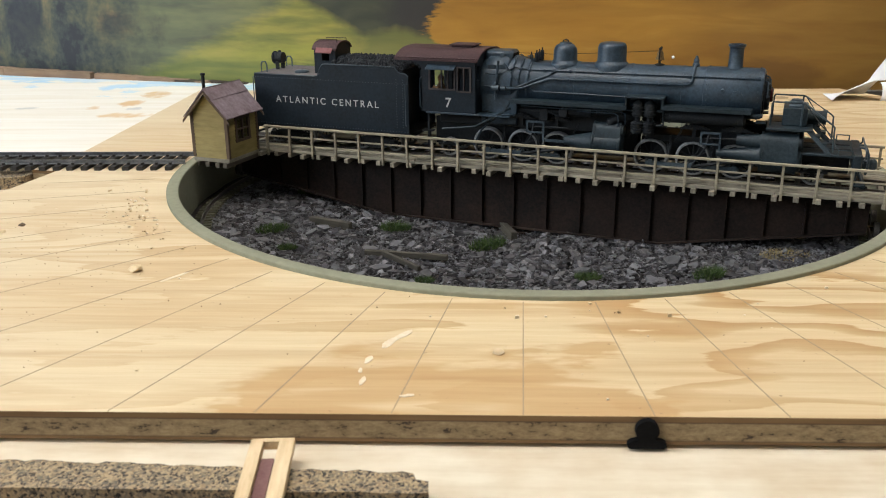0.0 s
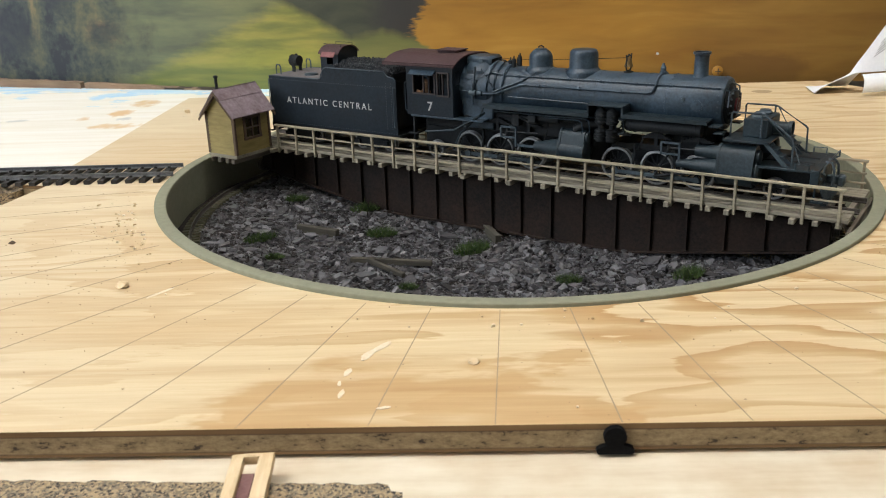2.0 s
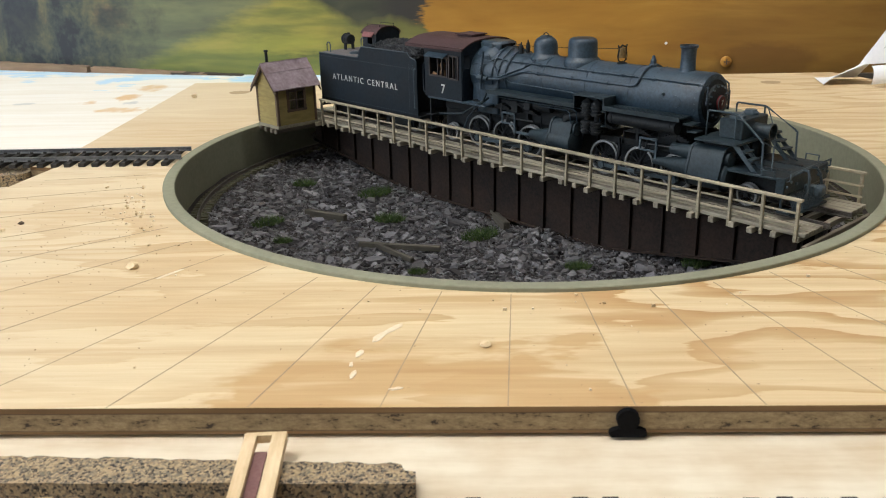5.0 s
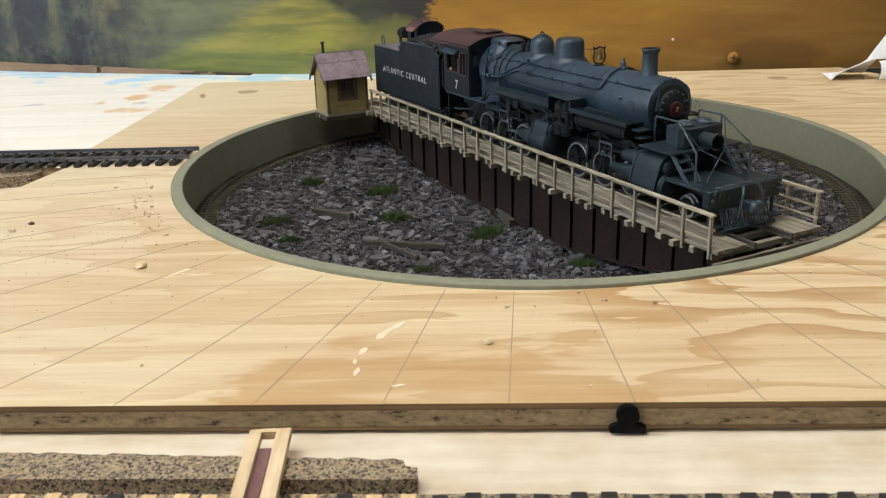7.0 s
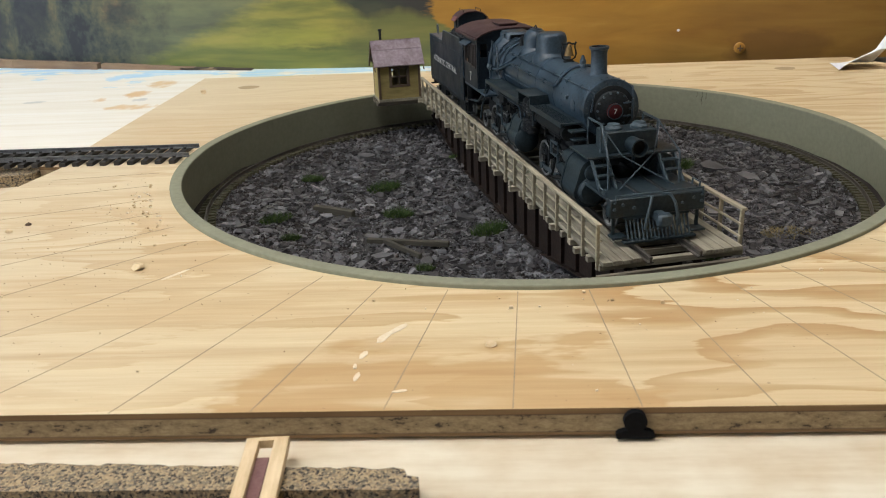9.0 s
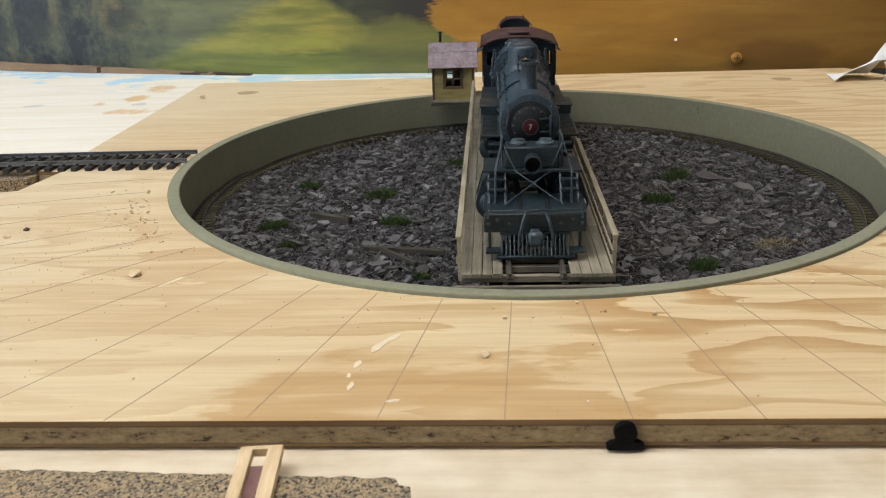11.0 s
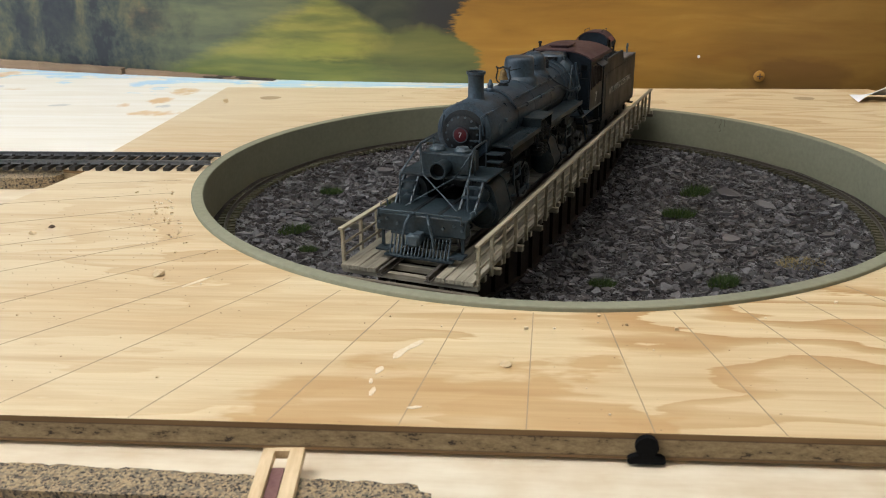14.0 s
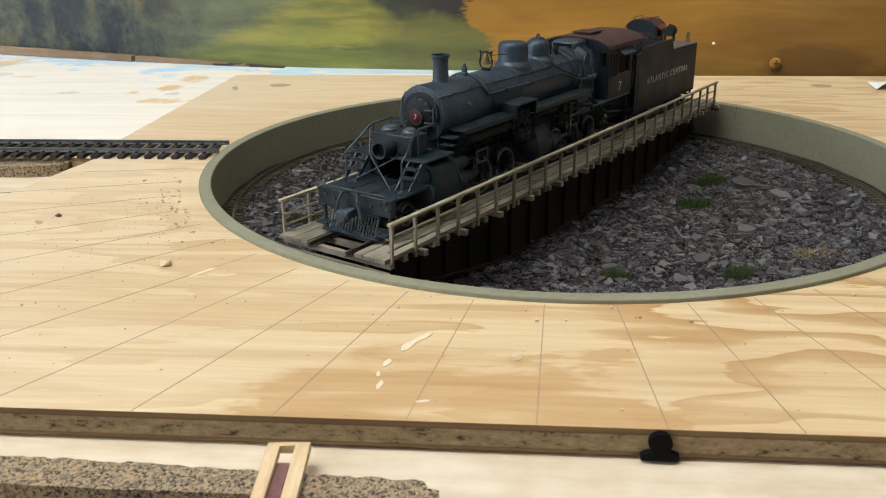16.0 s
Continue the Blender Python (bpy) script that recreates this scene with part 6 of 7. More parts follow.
            pipe(bm, [(us[1] + 6, s * 14.4, 19.5), (us[1] + 7, s * 14.4, 25.5)], 0.8)
            pipe(bm, [(cyl_u - 18, s * 14.6, 23.0), (us[1] + 6, s * 14.6, 22.6)], 0.5)
            part("main_rod", bm, LOCO_DARK, t, "dark main rod and valve gear")
            bm = B()
            # bracket that holds the gear
            for q in ((us[1] + 3.0, us[1] + 11.8, 24.6, 25.5), (us[1] + 3.0, us[1] + 11.8, 19.8, 20.5), (us[1] + 3.0, us[1] + 3.8, 19.8, 25.5), (us[1] + 11.0, us[1] + 11.8, 16.0, 25.5)):
                bx(bm, q[0], q[1], min(s * 14.6, s * 15.4), max(s * 14.6, s * 15.4), q[2], q[3])
            bx(bm, us[1] + 11, cyl_u - 7, min(s * 13.4, s * 14.8), max(s * 13.4, s * 14.8), 16.0, 17.0)
            part("link_bracket", bm, EDGE_WORN, t, smooth=False)
    # springs over the axles, brake hangers between the wheels, small pipes under the boards
    for us in ((-14.8, 2.6, 19.4), (63.2, 81.8, 100.0)):
        for s in (-1, 1):
            for u in us:
                bm = B()
                for k in range(4):
                    bx(bm, u - 6.5 + 1.4 * k, u + 6.5 - 1.4 * k, min(s * 10.2, s * 12.4), max(s * 10.2, s * 12.4), 25.6 + 0.6 * k, 26.1 + 0.6 * k)
                bx(bm, u - 0.7, u + 0.7, min(s * 10.0, s * 12.6), max(s * 10.0, s * 12.6), 22.5, 28.4)
                part("leaf_spring", bm, LOCO_DARK, t, smooth=False)
            for u in us[:2]:
                bm = B()
                pipe(bm, [(u + 8.3, s * 10.6, 22.0), (u + 8.8, s * 11.2, 17.5), (u + 8.0, s * 11.2, 12.5)], 0.6)
                bx(bm, u + 7.2, u + 8.2, min(s * 8.6, s * 10.6), max(s * 8.6, s * 10.6), 13.5, 18.0, 0.2)
                part("brake_hanger", bm, LOCO_DARK, t)
    for s in (-1, 1):
        for v, z, a, b in ((16.0, 32.2, 8, 50), (15.2, 32.9, 20, 62), (16.8, 31.4, 30, 47)):
            bm = B()
            pipe(bm, [(a, s * v, z), (b, s * v, z), (b + 1.6, s * v, z - 0.8), (b + 2.0, s * (v - 0.6), z - 6.0)], 0.3, 5)
            part("air_line", bm, LOCO, t)
        for u in (30, 55, 76, 93):
            bm = B()
            pipe(bm, [(u, s * 11.5, 33.6), (u + 0.6, s * 14.8, 30.0), (u + 0.6, s * 14.8, 25.2), (u - 2.4, s * 12.0, 20.0)], 0.34, 5)
            part("sand_pipe", bm, LOCO_DARK, t)
        bm = B()
        bx(bm, 21.5, 25.5, min(s * 15.4, s * 17.4), max(s * 15.4, s * 17.4), 28.6, 32.0, 0.25)
        cy(bm, (23.5, s * 16.4, 32.0), (23.5, s * 16.4, 33.0), 0.8, n=10)
        part("lubricator", bm, LOCO_DARK, t)
    for u, n in ((-35, "trailing_wheel"), (132, "pilot_wheel")):
        for s in (-1, 1):
            put_wheel(small, t, u, s * 9.1, RT + 4.4, n)
        bm = B()
        bx(bm, u - 6, u + 6, -10.4, 10.4, 9.6, 11, 0.3)
        part("truck_frame", bm, LOCO_DARK, t)
    for s in (-1, 1):
        # rear cylinder
        bm = B()
        lathe(bm, [(2.0, 24), (2.6, 27.5), (4.6, 36.5), (5.2, 37.2), (5.2, 38.0), (4.9, 38.2), (4.9, 49.2), (5.3, 49.4), (5.3, 50.4), (4.4, 51), (1.5, 51.4)], (0, s * 14.4, 17.2), "x", 26)
        cy(bm, (39, s * 12.6, 23.5), (50, s * 12.6, 23.5), 2.6, n=18)
        for u0, u1, g in ((38.4, 49.4, 0.0), (37.6, 38.6, 0.35), (49.2, 50.2, 0.35)):
            prism(bm, casting(s, 14.2, 17.0, 5.0 + g, 13.6, 23.2, 3.5 + g), u0, u1, "yz")
        lathe(bm, [(2.9, 50.0), (2.9, 51.2), (2.0, 51.7), (0.5, 51.8)], (0, s * 14.0, 23.2), "x", 18)
        part("rear_cylinder", bm, CHASSIS_SHADED, t, "rounded blue-grey rear cylinder block")
        # hoops and branch pipes round the firebox end of the boiler
        bm = B()
        for u, r in ((-3.0, 13.1), (0.6, 12.5), (4.6, 11.7)):
            pipe(bm, [(u + 0.4 * math.sin(3 * a), s * r * math.sin(a), AX + r * math.cos(a)) for a in [radians(8 + 11 * k) for k in range(10)]], 0.34)
        part("hoop_pipe", bm, LOCO, boiler)
        bm = B()
        pipe(bm, [(44, s * 13, 22), (45, s * 14.4, 27.4), (49, s * 13.8, 29.2), (55, s * 11, 29.4)], 2.0, 10)
        part("steam_elbow", bm, LOCO_DARK, t)
        # front cylinder: a rounded block
        bm = B()
        for u0, u1, g in ((110.8, 124.2, 0.0), (110.0, 111.0, 0.35), (124.0, 125.0, 0.35)):
            prism(bm, casting(s, 14.0, 15.6, 5.8 + g, 13.2, 22.0, 4.6 + g), u0, u1, "yz")
        lathe(bm, [(4.9, 124.9), (4.9, 126.0), (4.0, 126.9), (1.2, 127.2)], (0, s * 14.0, 15.6), "x", 24)
        lathe(bm, [(1.6, 92), (2.0, 97), (4.0, 108), (4.6, 110.3)], (0, s * 14.0, 16.4), "x", 18)
        lathe(bm, [(2.4, 100), (3.0, 109), (3.2, 110.3)], (0, s * 13.6, 22.6), "x", 16)
        lathe(bm, [(2.9, 124.9), (2.9, 126.4), (2.0, 127)], (0, s * 13.6, 22.4), "x", 16)
        part("front_cylinder", bm, CHASSIS_SHADED, t, "large rounded front cylinder block")
        # platform above the cylinder, steps down to the pilot deck
        bm = B()
        bx(bm, 111.6, 130.0, min(s * 0.2, s * 17.2), max(s * 0.2, s * 17.2), 28.4, 29.2, 0.12)
        plat = part("platform", bm, CHASSIS_SHADED, t, "front platform over the cylinders")
        bm = B()
        bx(bm, 113, 122, min(s * 8, s * 12), max(s * 8, s * 12), 20, 28.3, 0.3)
        part("platform_post", bm, LOCO_DARK, plat)
        for v in (9.6, 15.4):
            bm = B()
            prism(bm, [(127.4, 28.4), (129.6, 28.4), (138.0, 19.8), (135.8, 19.8)], s * v - 0.35, s * v + 0.35, "xz")
            part("stair_stringer", bm, EDGE_WORN, plat, smooth=False)
        for k, z in enumerate((26.4, 23.6)):
            bm = B()
            u = 129.8 + 2.7 * (k + 0.2)
            bx(bm, u, u + 2.8, min(s * 9.6, s * 15.4), max(s * 9.6, s * 15.4), z - 0.3, z + 0.3)
            part("stair_tread", bm, CHASSIS_SHADED, plat, smooth=False)
        # handrails from the platform to the pilot beam
        bm = B()
        v = s * 10.6
        pipe(bm, [(112.8, v, 29.2), (112.8, v, 38.6), (113.4, v, 39.4), (124.8, v, 39.4), (126.2, v, 39.0), (137.4, s * 13.0, 31.2), (138.2, s * 13.0, 30.4), (138.6, s * 13.0, 19.9)], 0.42)
        pipe(bm, [(125, v, 39.2), (125, v, 29.2)], 0.38)
        pipe(bm, [(126.5, v, 38.6), (133, s * 6, 29.8), (141, -s * 10.0, 20.2)], 0.26)
        part("front_handrail", bm, EDGE_WORN, t)
    # cooling box with lids, headlight
    bm = B()
    bx(bm, 117.4, 127.4, -9.4, 9.4, 29.2, 36.8, 0.4)
    bxo = part("tool_box", bm, CHASSIS_SHADED, t, "square box on the front platform")
    for v in (-4.8, 4.8):
        bm = B()
        lathe(bm, [(3.1, 36.8), (3.1, 37.5), (2.4, 38.0), (2.2, 38.6), (0.4, 38.9)], (122.4, v, 0), n=20)
        part("lid", bm, EDGE_WORN, bxo, "round lid")
    bm = B()
    lathe(bm, [(2.0, 126.6), (2.7, 127.4), (2.7, 133.2), (3.1, 133.4), (3.2, 135.0), (2.7, 135.0), (2.5, 133.0), (0.4, 131.2)], (0, 0, 32.2), "x", 26)
    bx(bm, 128, 132, -1.4, 1.4, 28.9, 30)
    hl = part("headlight", bm, CHASSIS_SHADED, t, "round headlight with a blackened hollow")
    # matt black dish: the dark of the headlight's hollow put into the colour
    bm = B()
    lathe(bm, [(2.45, 132.9), (1.9, 132.2), (1.1, 131.6), (0.7, 131.5), (0.6, 132.6), (0.2, 132.7)], (0, 0, 32.2), "x", 24)
    part("reflector", bm, BLACK, hl, "black dish with the hollow's shade painted in")
    # pilot deck, beam and cowcatcher
    bm = B()
    bx(bm, 126, 147.6, -16.8, 16.8, 18.6, 19.6, 0.15)
    part("pilot_deck", bm, CHASSIS_SHADED, t, "flat pilot deck")
    bm = B()
    bx(bm, 146.6, 150.2, -17.0, 17.0, 13.4, 20.0, 0.4)
    beam = part("pilot_beam", bm, CHASSIS_SHADED, t, "heavy front beam with bolts")
    for v in (-15.6, -12.6, -8.6, 8.6, 12.6, 15.6):
        bm = B()
        cy(bm, (150.1, v, 16.6 + (1.4 if abs(v) in (12.6,) else 0)), (150.9, v, 16.6 + (1.4 if abs(v) in (12.6,) else 0)), 0.55, n=8)
        part("bolt", bm, EDGE_WORN, beam)
    bm = B()
    pipe(bm, [(150.2, -15.6, 18.6), (151.4, -15.6, 19.2), (151.4, -15.4, 21.6), (151.4, 15.4, 21.6), (151.4, 15.6, 19.2), (150.2, 15.6, 18.6)], 0.38)
    part("hand_bar", bm, EDGE_WORN, beam)
    for v in (-5.2, 5.8):
        bm = B()
        pipe(bm, [(149.5, v * 0.5, 20.6), (152.0, v * 0.62, 20.4), (153.2, v * 0.8, 18.0), (153.4, v, 13.6), (152.8, v * 1.06, 9.6)], 0.55)
        part("air_hose", bm, EDGE_WORN, beam)
    bm = B()
    bx(bm, 150, 155.4, -1.6, 1.6, 11.6, 14.8, 0.4)
    bx(bm, 154, 157.2, -2.6, 2.4, 10.8, 15.4, 0.9)
    part("coupler", bm, EDGE_WORN, t, "knuckle coupler")
    bm = B()
    bx(bm, 147.4, 150.0, -11.6, 11.6, 12.4, 13.5, 0.2)
    bx(bm, 150.8, 153.2, -13.0, 13.0, 5.0, 5.9, 0.2)
    cc = part("cowcatcher", bm, CHASSIS_SHADED, t, "slatted pilot")
    for k in range(17):
        v = -11 + 22 * k / 16
        bm = B()
        pipe(bm, [(149.4, v, 12.6), (150.6, v, 9.4), (152.4, v, 5.6)], 0.34, 5)
        part("slat", bm, EDGE_WORN, cc)
    for s in (-1, 1):
        bm = B()
        bx(bm, 147.5, 152.5, min(s * 11.5, s * 16.5), max(s * 11.5, s * 16.5), 6.6, 7.4, 0.1)
        bx(bm, 148.2, 148.9, min(s * 14.6, s * 15.6), max(s * 14.6, s * 15.6), 7.2, 13.6)
        part("footboard", bm, CHASSIS_SHADED, t)
        bm = B()
        pipe(bm, [(146, s * 16.9, 19.6), (146, s * 17.1, 21.8), (140.8, s * 17.1, 21.8), (140.8, s * 16.9, 19.6)], 0.34)
        part("corner_rail", bm, EDGE_WORN, t)
    return t


def cab_body():
    bm = B()
    for s in (-1, 1):
        y0, y1 = sorted((s * 17.2, s * 18.0))
        for q in ((-46.4, -42.0, 27.4, 53.0), (-29.4, -27.6, 27.4, 53.0), (-21.4, -19.0, 27.4, 53.0), (-42.0, -29.4, 27.4, 38.6), (-42.0, -29.4, 47.4, 53.0), (-27.6, -21.4, 27.4, 38.0), (-27.6, -21.4, 48.6, 53.0)):
            bx(bm, q[0], q[1], y0, y1, q[2], q[3])
    front = arch(17.4, 52.4, 56.2)
    # front wall, with a small window on each side of the boiler
    prism(bm, [(-17.4, 49.6)] + front + [(17.4, 49.6)], -19.4, -18.6, "yz")
    for s in (-1, 1):
        for a, b, z0, z1 in ((11.5, 17.4, 27.4, 43.0), (11.5, 12.8, 43.0, 49.7), (16.4, 17.4, 43.0, 49.7)):
            bx(bm, -19.4, -18.6, min(s * a, s * b), max(s * a, s * b), z0, z1)
    bx(bm, -19.4, -18.6, -11.6, 11.6, 27.4, 49.7)
    bx(bm, -46.4, -19.4, -17.2, 17.2, 27.4, 28.2)
    bx(bm, -30, -19.4, -9.5, 9.5, 28.2, 50.5)
    bmesh.ops.remove_doubles(bm, verts=bm.verts[:], dist=0.02)
    return bm


def make_tender():
    t = thing("coal_tender", "blue-black model coal tender with faded white lettering", "tender", (0, 0, 0))
    bm = B()
    bx(bm, -141.6, -104, -17, 17, 15.5, 41.0, 0.5)
    bx(bm, -104, -62, -16.2, 16.2, 15.5, 40.5, 0.3)
    body = part("tank", bm, CAB_SHADED, t, "riveted blue-black tender tank")
    for s in (-1, 1):
        bm = B()
        out = [(-141.6, 15.2), (-53.8, 15.2), (-53.8, 43.2), (-55.2, 44.4), (-58.4, 44.8), (-60.0, 46.0), (-61.0, 47.4), (-99.6, 47.4), (-101.4, 46.8), (-102.4, 45.2), (-103.0, 42.6), (-104.4, 41.4), (-106.0, 41.2), (-141.6, 41.2)]
        prism(bm, out, min(s * 16.4, s * 17.1), max(s * 16.4, s * 17.1), "xz")
        side = part("side_sheet", bm, CAB_SHADED, t, "tall lettered tender side sheet", smooth=False)
        bm = B()
        pipe(bm, [(-141.6, s * 17.0, 41.3), (-106.0, s * 17.0, 41.3), (-104.2, s * 17.0, 41.6), (-102.6, s * 17.0, 45.2), (-101.2, s * 17.0, 47.2), (-99.4, s * 17.0, 47.6), (-61.2, s * 17.0, 47.6), (-59.0, s * 17.0, 45.2), (-55.0, s * 17.0, 44.4), (-53.8, s * 17.0, 43.2)], 0.34, 5)
        part("beading", bm, EDGE_WORN, side)
        bm = B()
        for u0, u1, z in ((-141, -54, 15.8), (-141, -54, 41.0 - 1.6)):
            k = 0
            u = u0
            while u < u1:
                bx(bm, u, u + 0.35, min(s * 17.05, s * 17.25), max(s * 17.05, s * 17.25), z, z + 0.35)
                u += 1.6
        for u in (-57.0, -60.4):
            z = 18.0
            while z < 42:
                bx(bm, u, u + 0.35, min(s * 17.05, s * 17.25), max(s * 17.05, s * 17.25), z, z + 0.35)
                z += 1.3
        part("rivet_row", bm, EDGE_WORN, side, smooth=False)
        words("lettering", "ATLANTIC CENTRAL", 4.7, LETTER, side, (-99.6 if s < 0 else -99.0, s * 17.18, 28.6), (90, 0, 0 if s < 0 else 180), "faded white capital lettering")
        bm = B()
        pipe(bm, [(-55.0, s * 17.2, 40), (-55.0, s * 18.1, 39.6), (-55.0, s * 18.1, 19.6), (-55.0, s * 17.2, 19.2)], 0.28)
        part("grab_rail", bm, EDGE_WORN, side)
        bm = B()
        pipe(bm, [(-141.8, s * 16.0, 39.5), (-143.0, s * 16.2, 39.2), (-143.0, s * 16.2, 21.0), (-141.8, s * 16.0, 20.6)], 0.3)
        part("grab_rail", bm, EDGE_WORN, side)
    bm = B()
    bx(bm, -142.6, -52.6, -16.8, 16.8, 13.4, 15.2, 0.2)
    part("frame", bm, LOCO_DARK, t, "dark tender frame")
    bm = B()
    bx(bm, -141.2, -104.2, -16.3, 16.3, 41.02, 41.5)
    deck = part("deck", bm, paint("dusty_tank_top", (0.085, 0.078, 0.078), (0.17, 0.155, 0.155), 0.8, 0, 80, 900, 0.3, 0.6), t, "dusty grey tank top")
    bm = B()
    lathe(bm, [(3.8, 41.5), (3.8, 42.3), (3.2, 42.7), (0.4, 42.9)], (-118.5, -7.5, 0), n=20)
    part("water_hatch", bm, EDGE_WORN, deck, "round water hatch lid")
    # fuel bunker load
    rnd = random.Random(3)
    bm = B()
    prism(bm, [(-98, 40.5), (-62, 40.5), (-60, 45.2), (-70, 49.0), (-84, 49.8), (-96, 48.2)], -15.8, 15.8, "xz")
    for v in bm.verts:
        if v.co.z > 44:
            v.co.y *= 0.62
    load = part("coal_heap", bm, COAL, t, "heap of black coal", smooth=False)
    verts, faces = [], []
    for _ in range(1900):
        u, v = rnd.uniform(-98, -60), rnd.uniform(-15.6, 15.6)
        cap = 46.2 + 4.8 * max(0.0, 1 - abs(v / 15.0) ** 2) * (1 if u > -96 else 0.8) - max(0, (u + 72)) * 0.3
        c = Vector((u, v, min(cap, 50.2) + rnd.uniform(-0.9, 0.4)))
        s = rnd.uniform(0.38, 0.95)
        o = len(verts)
        for d in ((1, 0, 0), (-1, 0, 0), (0, 1, 0), (0, -1, 0), (0, 0, 1), (0, 0, -1)):
            q = Vector(d) * s * rnd.uniform(0.7, 1.2) + noise.random_unit_vector() * 0.2 * s
            verts.append(tuple((c + q) * 0.001))
        faces += [tuple(o + i for i in f) for f in ((0, 2, 4), (2, 1, 4), (1, 3, 4), (3, 0, 4), (2, 0, 5), (1, 2, 5), (3, 1, 5), (0, 3, 5))]
    me = bpy.data.meshes.new("coal_lumps")
    me.from_pydata(verts, [], faces)
    me.materials.append(COAL)
    lumps = new("coal_lumps", me)
    lumps.parent = load
    tagged(lumps, kind="stuff")
    # brakeman's shelter
    bm = B()
    for u0, u1, q in ((-98.8, -98.0, [(-8.4, 41.0), (8.4, 41.0)]), (-110.2, -109.4, [(-8.4, 41.0), (8.4, 41.0)])):
        top = arch(8.4, 54.2, 57.2)
        prism(bm, [q[0]] + top + [q[1]], u0, u1, "yz")
    for s in (-1, 1):
        y0, y1 = sorted((s * 7.7, s * 8.5))
        for q in ((-109.4, -105.6, 41, 54.4), (-101.4, -98.8, 41, 54.4), (-105.6, -101.4, 41, 48.0), (-105.6, -101.4, 52.8, 54.4)):
            bx(bm, q[0], q[1], y0, y1, q[2], q[3])
    bmesh.ops.remove_doubles(bm, verts=bm.verts[:], dist=0.02)
    dog = part("shelter", bm, CAB_SHADED, t, "small arched shelter on the tender")
    bm = B()
    top = arch(8.9, 54.0, 57.6)
    prism(bm, top + [(y, z - 0.6) for y, z in top[::-1]], -111.2, -97.2, "yz")
    part("shelter_roof", bm, ROOF_RED, dog, "maroon arched roof")
    for s in (-1, 1):
        bm = B()
        prism(bm, [(s * 8.6, 54.6), (s * 8.6, 54.1), (s * 10.4, 52.0), (s * 10.4, 52.5)], -108.6, -99.4, "yz")
        part("awning", bm, AWNING_RED, dog, "dusty red awning")
        bm = B()
        pipe(bm, [(-110, s * 5, 57.0), (-110, s * 5, 58.4), (-98.5, s * 5, 58.4), (-98.5, s * 5, 57.0)], 0.22, 5)
        part("roof_rail", bm, LOCO_DARK, dog)
    # rear lamp
    bm = B()
    cy(bm, (-139.4, 1.5, 47.4), (-134.8, 1.5, 47.4), 2.9, n=22)
    cy(bm, (-140.2, 1.5, 47.4), (-139.3, 1.5, 47.4), 3.3, n=22)
    cy(bm, (-138.2, 1.5, 47.4), (-137.6, 1.5, 47.4), 3.1, n=22)
    cy(bm, (-137.0, 1.5, 50.2), (-137.0, 1.5, 51.2), 1.0, 0.7, n=12)
    for v in (-1.2, 4.2):
        bx(bm, -138, -136, v - 0.4, v + 0.4, 41.4, 45.6)
    lampo = part("rear_lamp", bm, LOCO_DARK, t, "round black rear lamp on a bracket")
    for v in (-12.5, 12.5):
        bm = B()
        pipe(bm, [(-139.8, v, 41.3), (-139.8, v, 45.4), (-139.0, v, 46.8), (-137.2, v, 46.8), (-136.4, v, 45.4), (-136.4, v, 41.3)], 0.4)
        part("deck_rail", bm, EDGE_WORN, t)
    # trucks
    small = wheel_mesh(4.4, 8, "tender_wheel")
    for c in (-124.5, -74.0):
        for s in (-1, 1):
            for u in (c - 9.2, c + 9.2):
                put_wheel(small, t, u, s * 9.1, RT + 4.4, "tender_wheel")
            bm = B()
            prism(bm, [(c - 12, 10.2), (c - 6, 11.8), (c + 6, 11.8), (c + 12, 10.2), (c + 12, 7.4), (c + 7, 7.4), (c + 4, 6.0), (c - 4, 6.0), (c - 7, 7.4), (c - 12, 7.4)], s * 12.4 - 0.6, s * 12.4 + 0.6, "xz")
            for u in (c - 9.2, c + 9.2):
                bx(bm, u - 1.5, u + 1.5, min(s * 12.8, s * 14), max(s * 12.8, s * 14), 7.2, 10.4, 0.3)
            part("truck_side", bm, LOCO_DARK, t, "dark truck side frame")
        bm = B()
        bx(bm, c - 3, c + 3, -12, 12, 8.6, 13.4, 0.4)
        part("bolster", bm, LOCO_DARK, t)
    bm = B()
    bx(bm, -147.4, -142.4, -1.8, 1.8, 10.8, 14.4, 0.5)
    part("coupler", bm, EDGE_WORN, t)
    bm = B()
    bx(bm, -144.6, -142.6, -17, 17, 9.8, 10.6, 0.2)
    bx(bm, -143.8, -143.0, -15, -14, 10.4, 15)
    bx(bm, -143.8, -143.0, 14, 15, 10.4, 15)
    part("footboard", bm, LOCO_DARK, t)
    return t


def make_figure():
    bm = B()
    lathe(bm, [(2.0, 28.3), (2.3, 34), (2.5, 38.5), (1.2, 40.4), (1.0, 41.0), (1.5, 42.0), (1.5, 43.4), (0.5, 44.6)], (-38.5, -12.6, 0), n=14)
    pipe(bm, [(-37.6, -14.4, 39.4), (-38.6, -16.6, 38.4), (-40.6, -17.4, 39.5)], 0.8, 7)
    return tagged(part("figurine", bm, FIGURE), "plain painted figurine standing inside the cab window", "figurine")


locomotive = make_locomotive()
tender = make_tender()
figurine = make_figure()


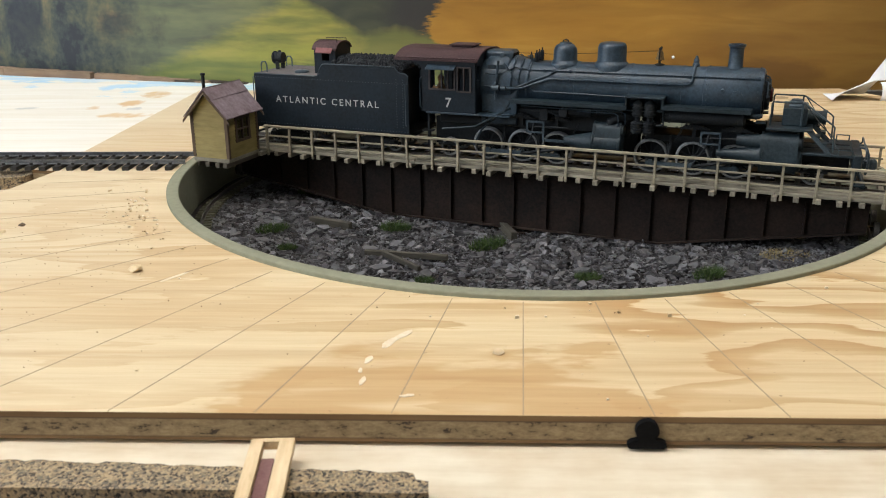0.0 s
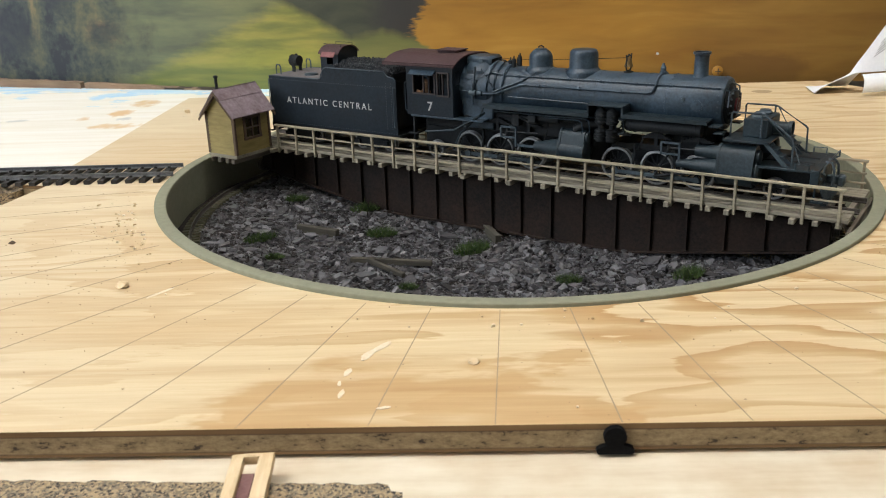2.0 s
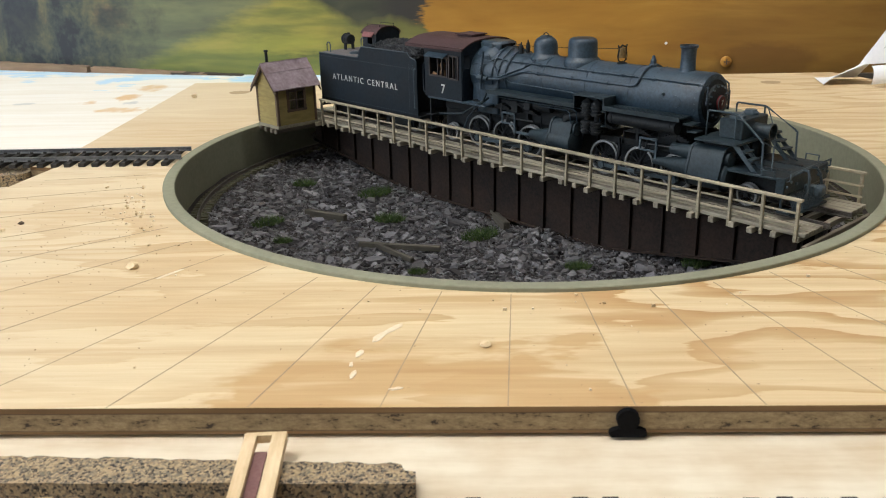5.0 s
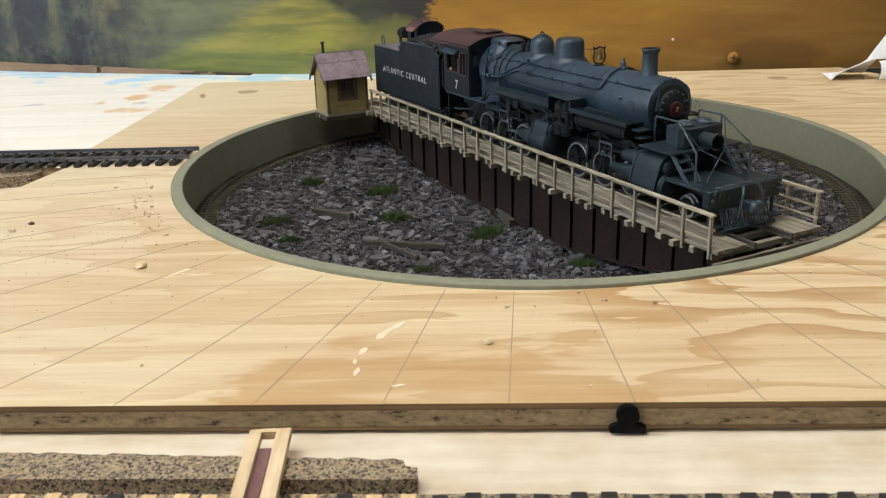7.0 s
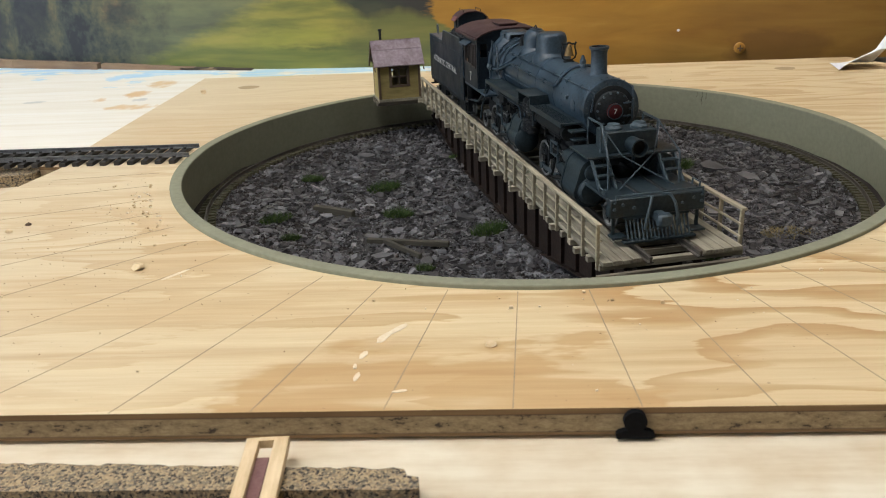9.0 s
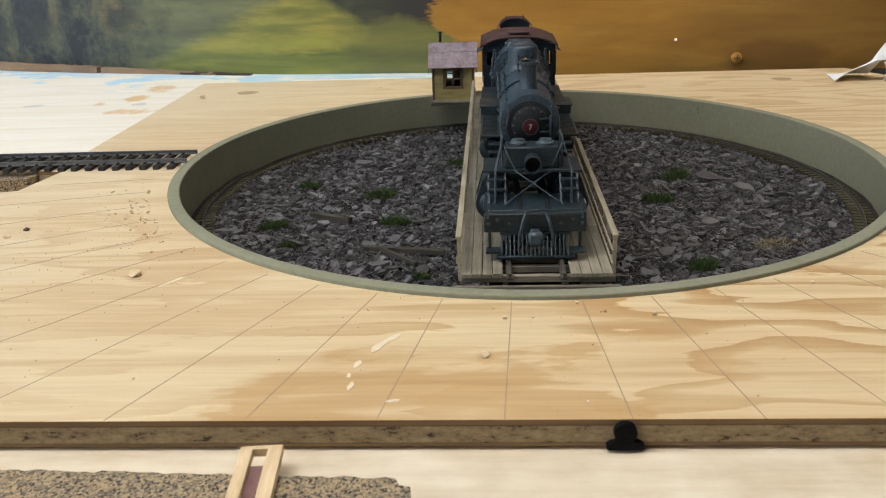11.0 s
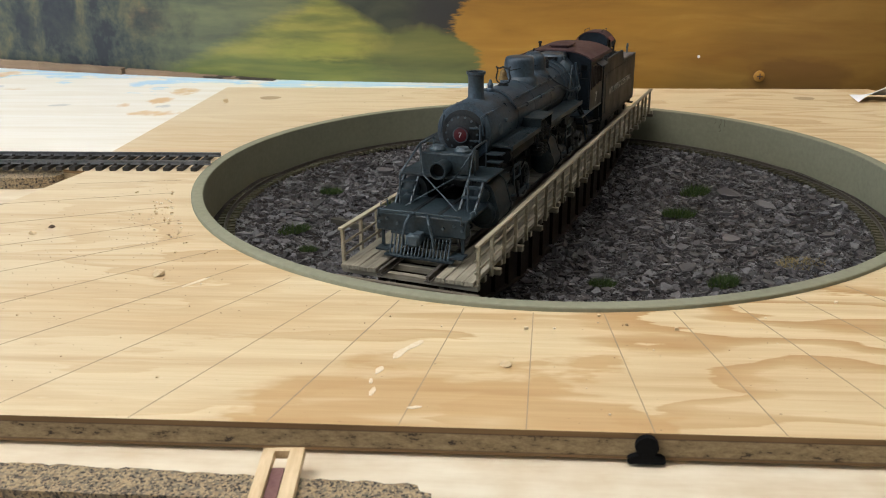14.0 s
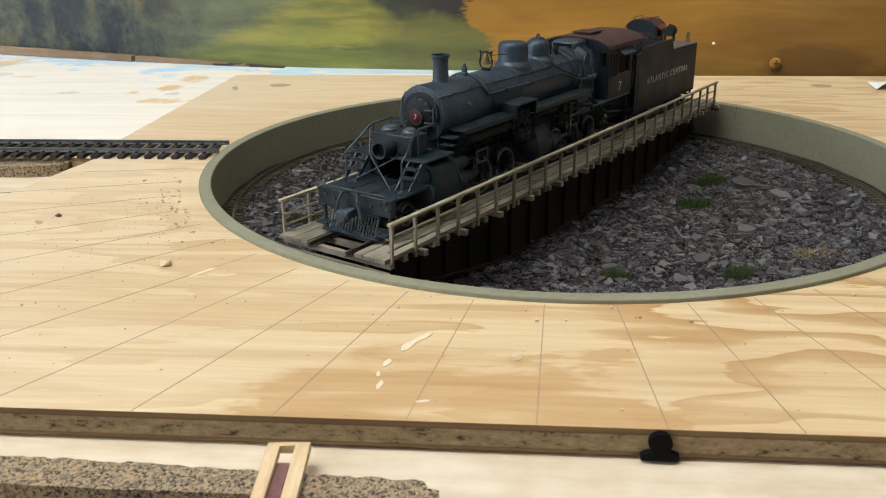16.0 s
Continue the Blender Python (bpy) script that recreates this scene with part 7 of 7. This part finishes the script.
# ---- the turning of the bridge, in degrees, and all that rides on it ----
TURNS = [
    (0.00, -20.01),
    (0.50, -20.01),
    (0.90, -20.21),
    (1.00, -21.91),
    (1.50, -30.73),
    (2.00, -32.05),
    (2.50, -32.09),
    (3.00, -32.43),
    (3.50, -41.33),
    (4.00, -45.86),
    (4.20, -46.06),
    (5.00, -46.16),
    (6.10, -60.56),
    (6.50, -60.56),
    (7.00, -60.56),
    (7.20, -60.76),
    (7.50, -63.04),
    (8.00, -73.62),
    (8.50, -75.28),
    (9.00, -75.28),
    (9.30, -75.28),
    (10.45, -90.31),
    (11.50, -90.51),
    (12.00, -97.47),
    (12.50, -104.93),
    (13.00, -104.93),
    (13.50, -104.93),
    (14.00, -108.61),
    (14.50, -118.46),
    (15.00, -119.17),
    (15.50, -119.25),
    (16.00, -120.65),
]


def motions():
    rows = [(t, pose(0, 0, 0, 0, 0, a)) for t, a in TURNS]
    for rider in (bridge, hut, locomotive, tender, figurine):
        walk(rider, rows)


motions()
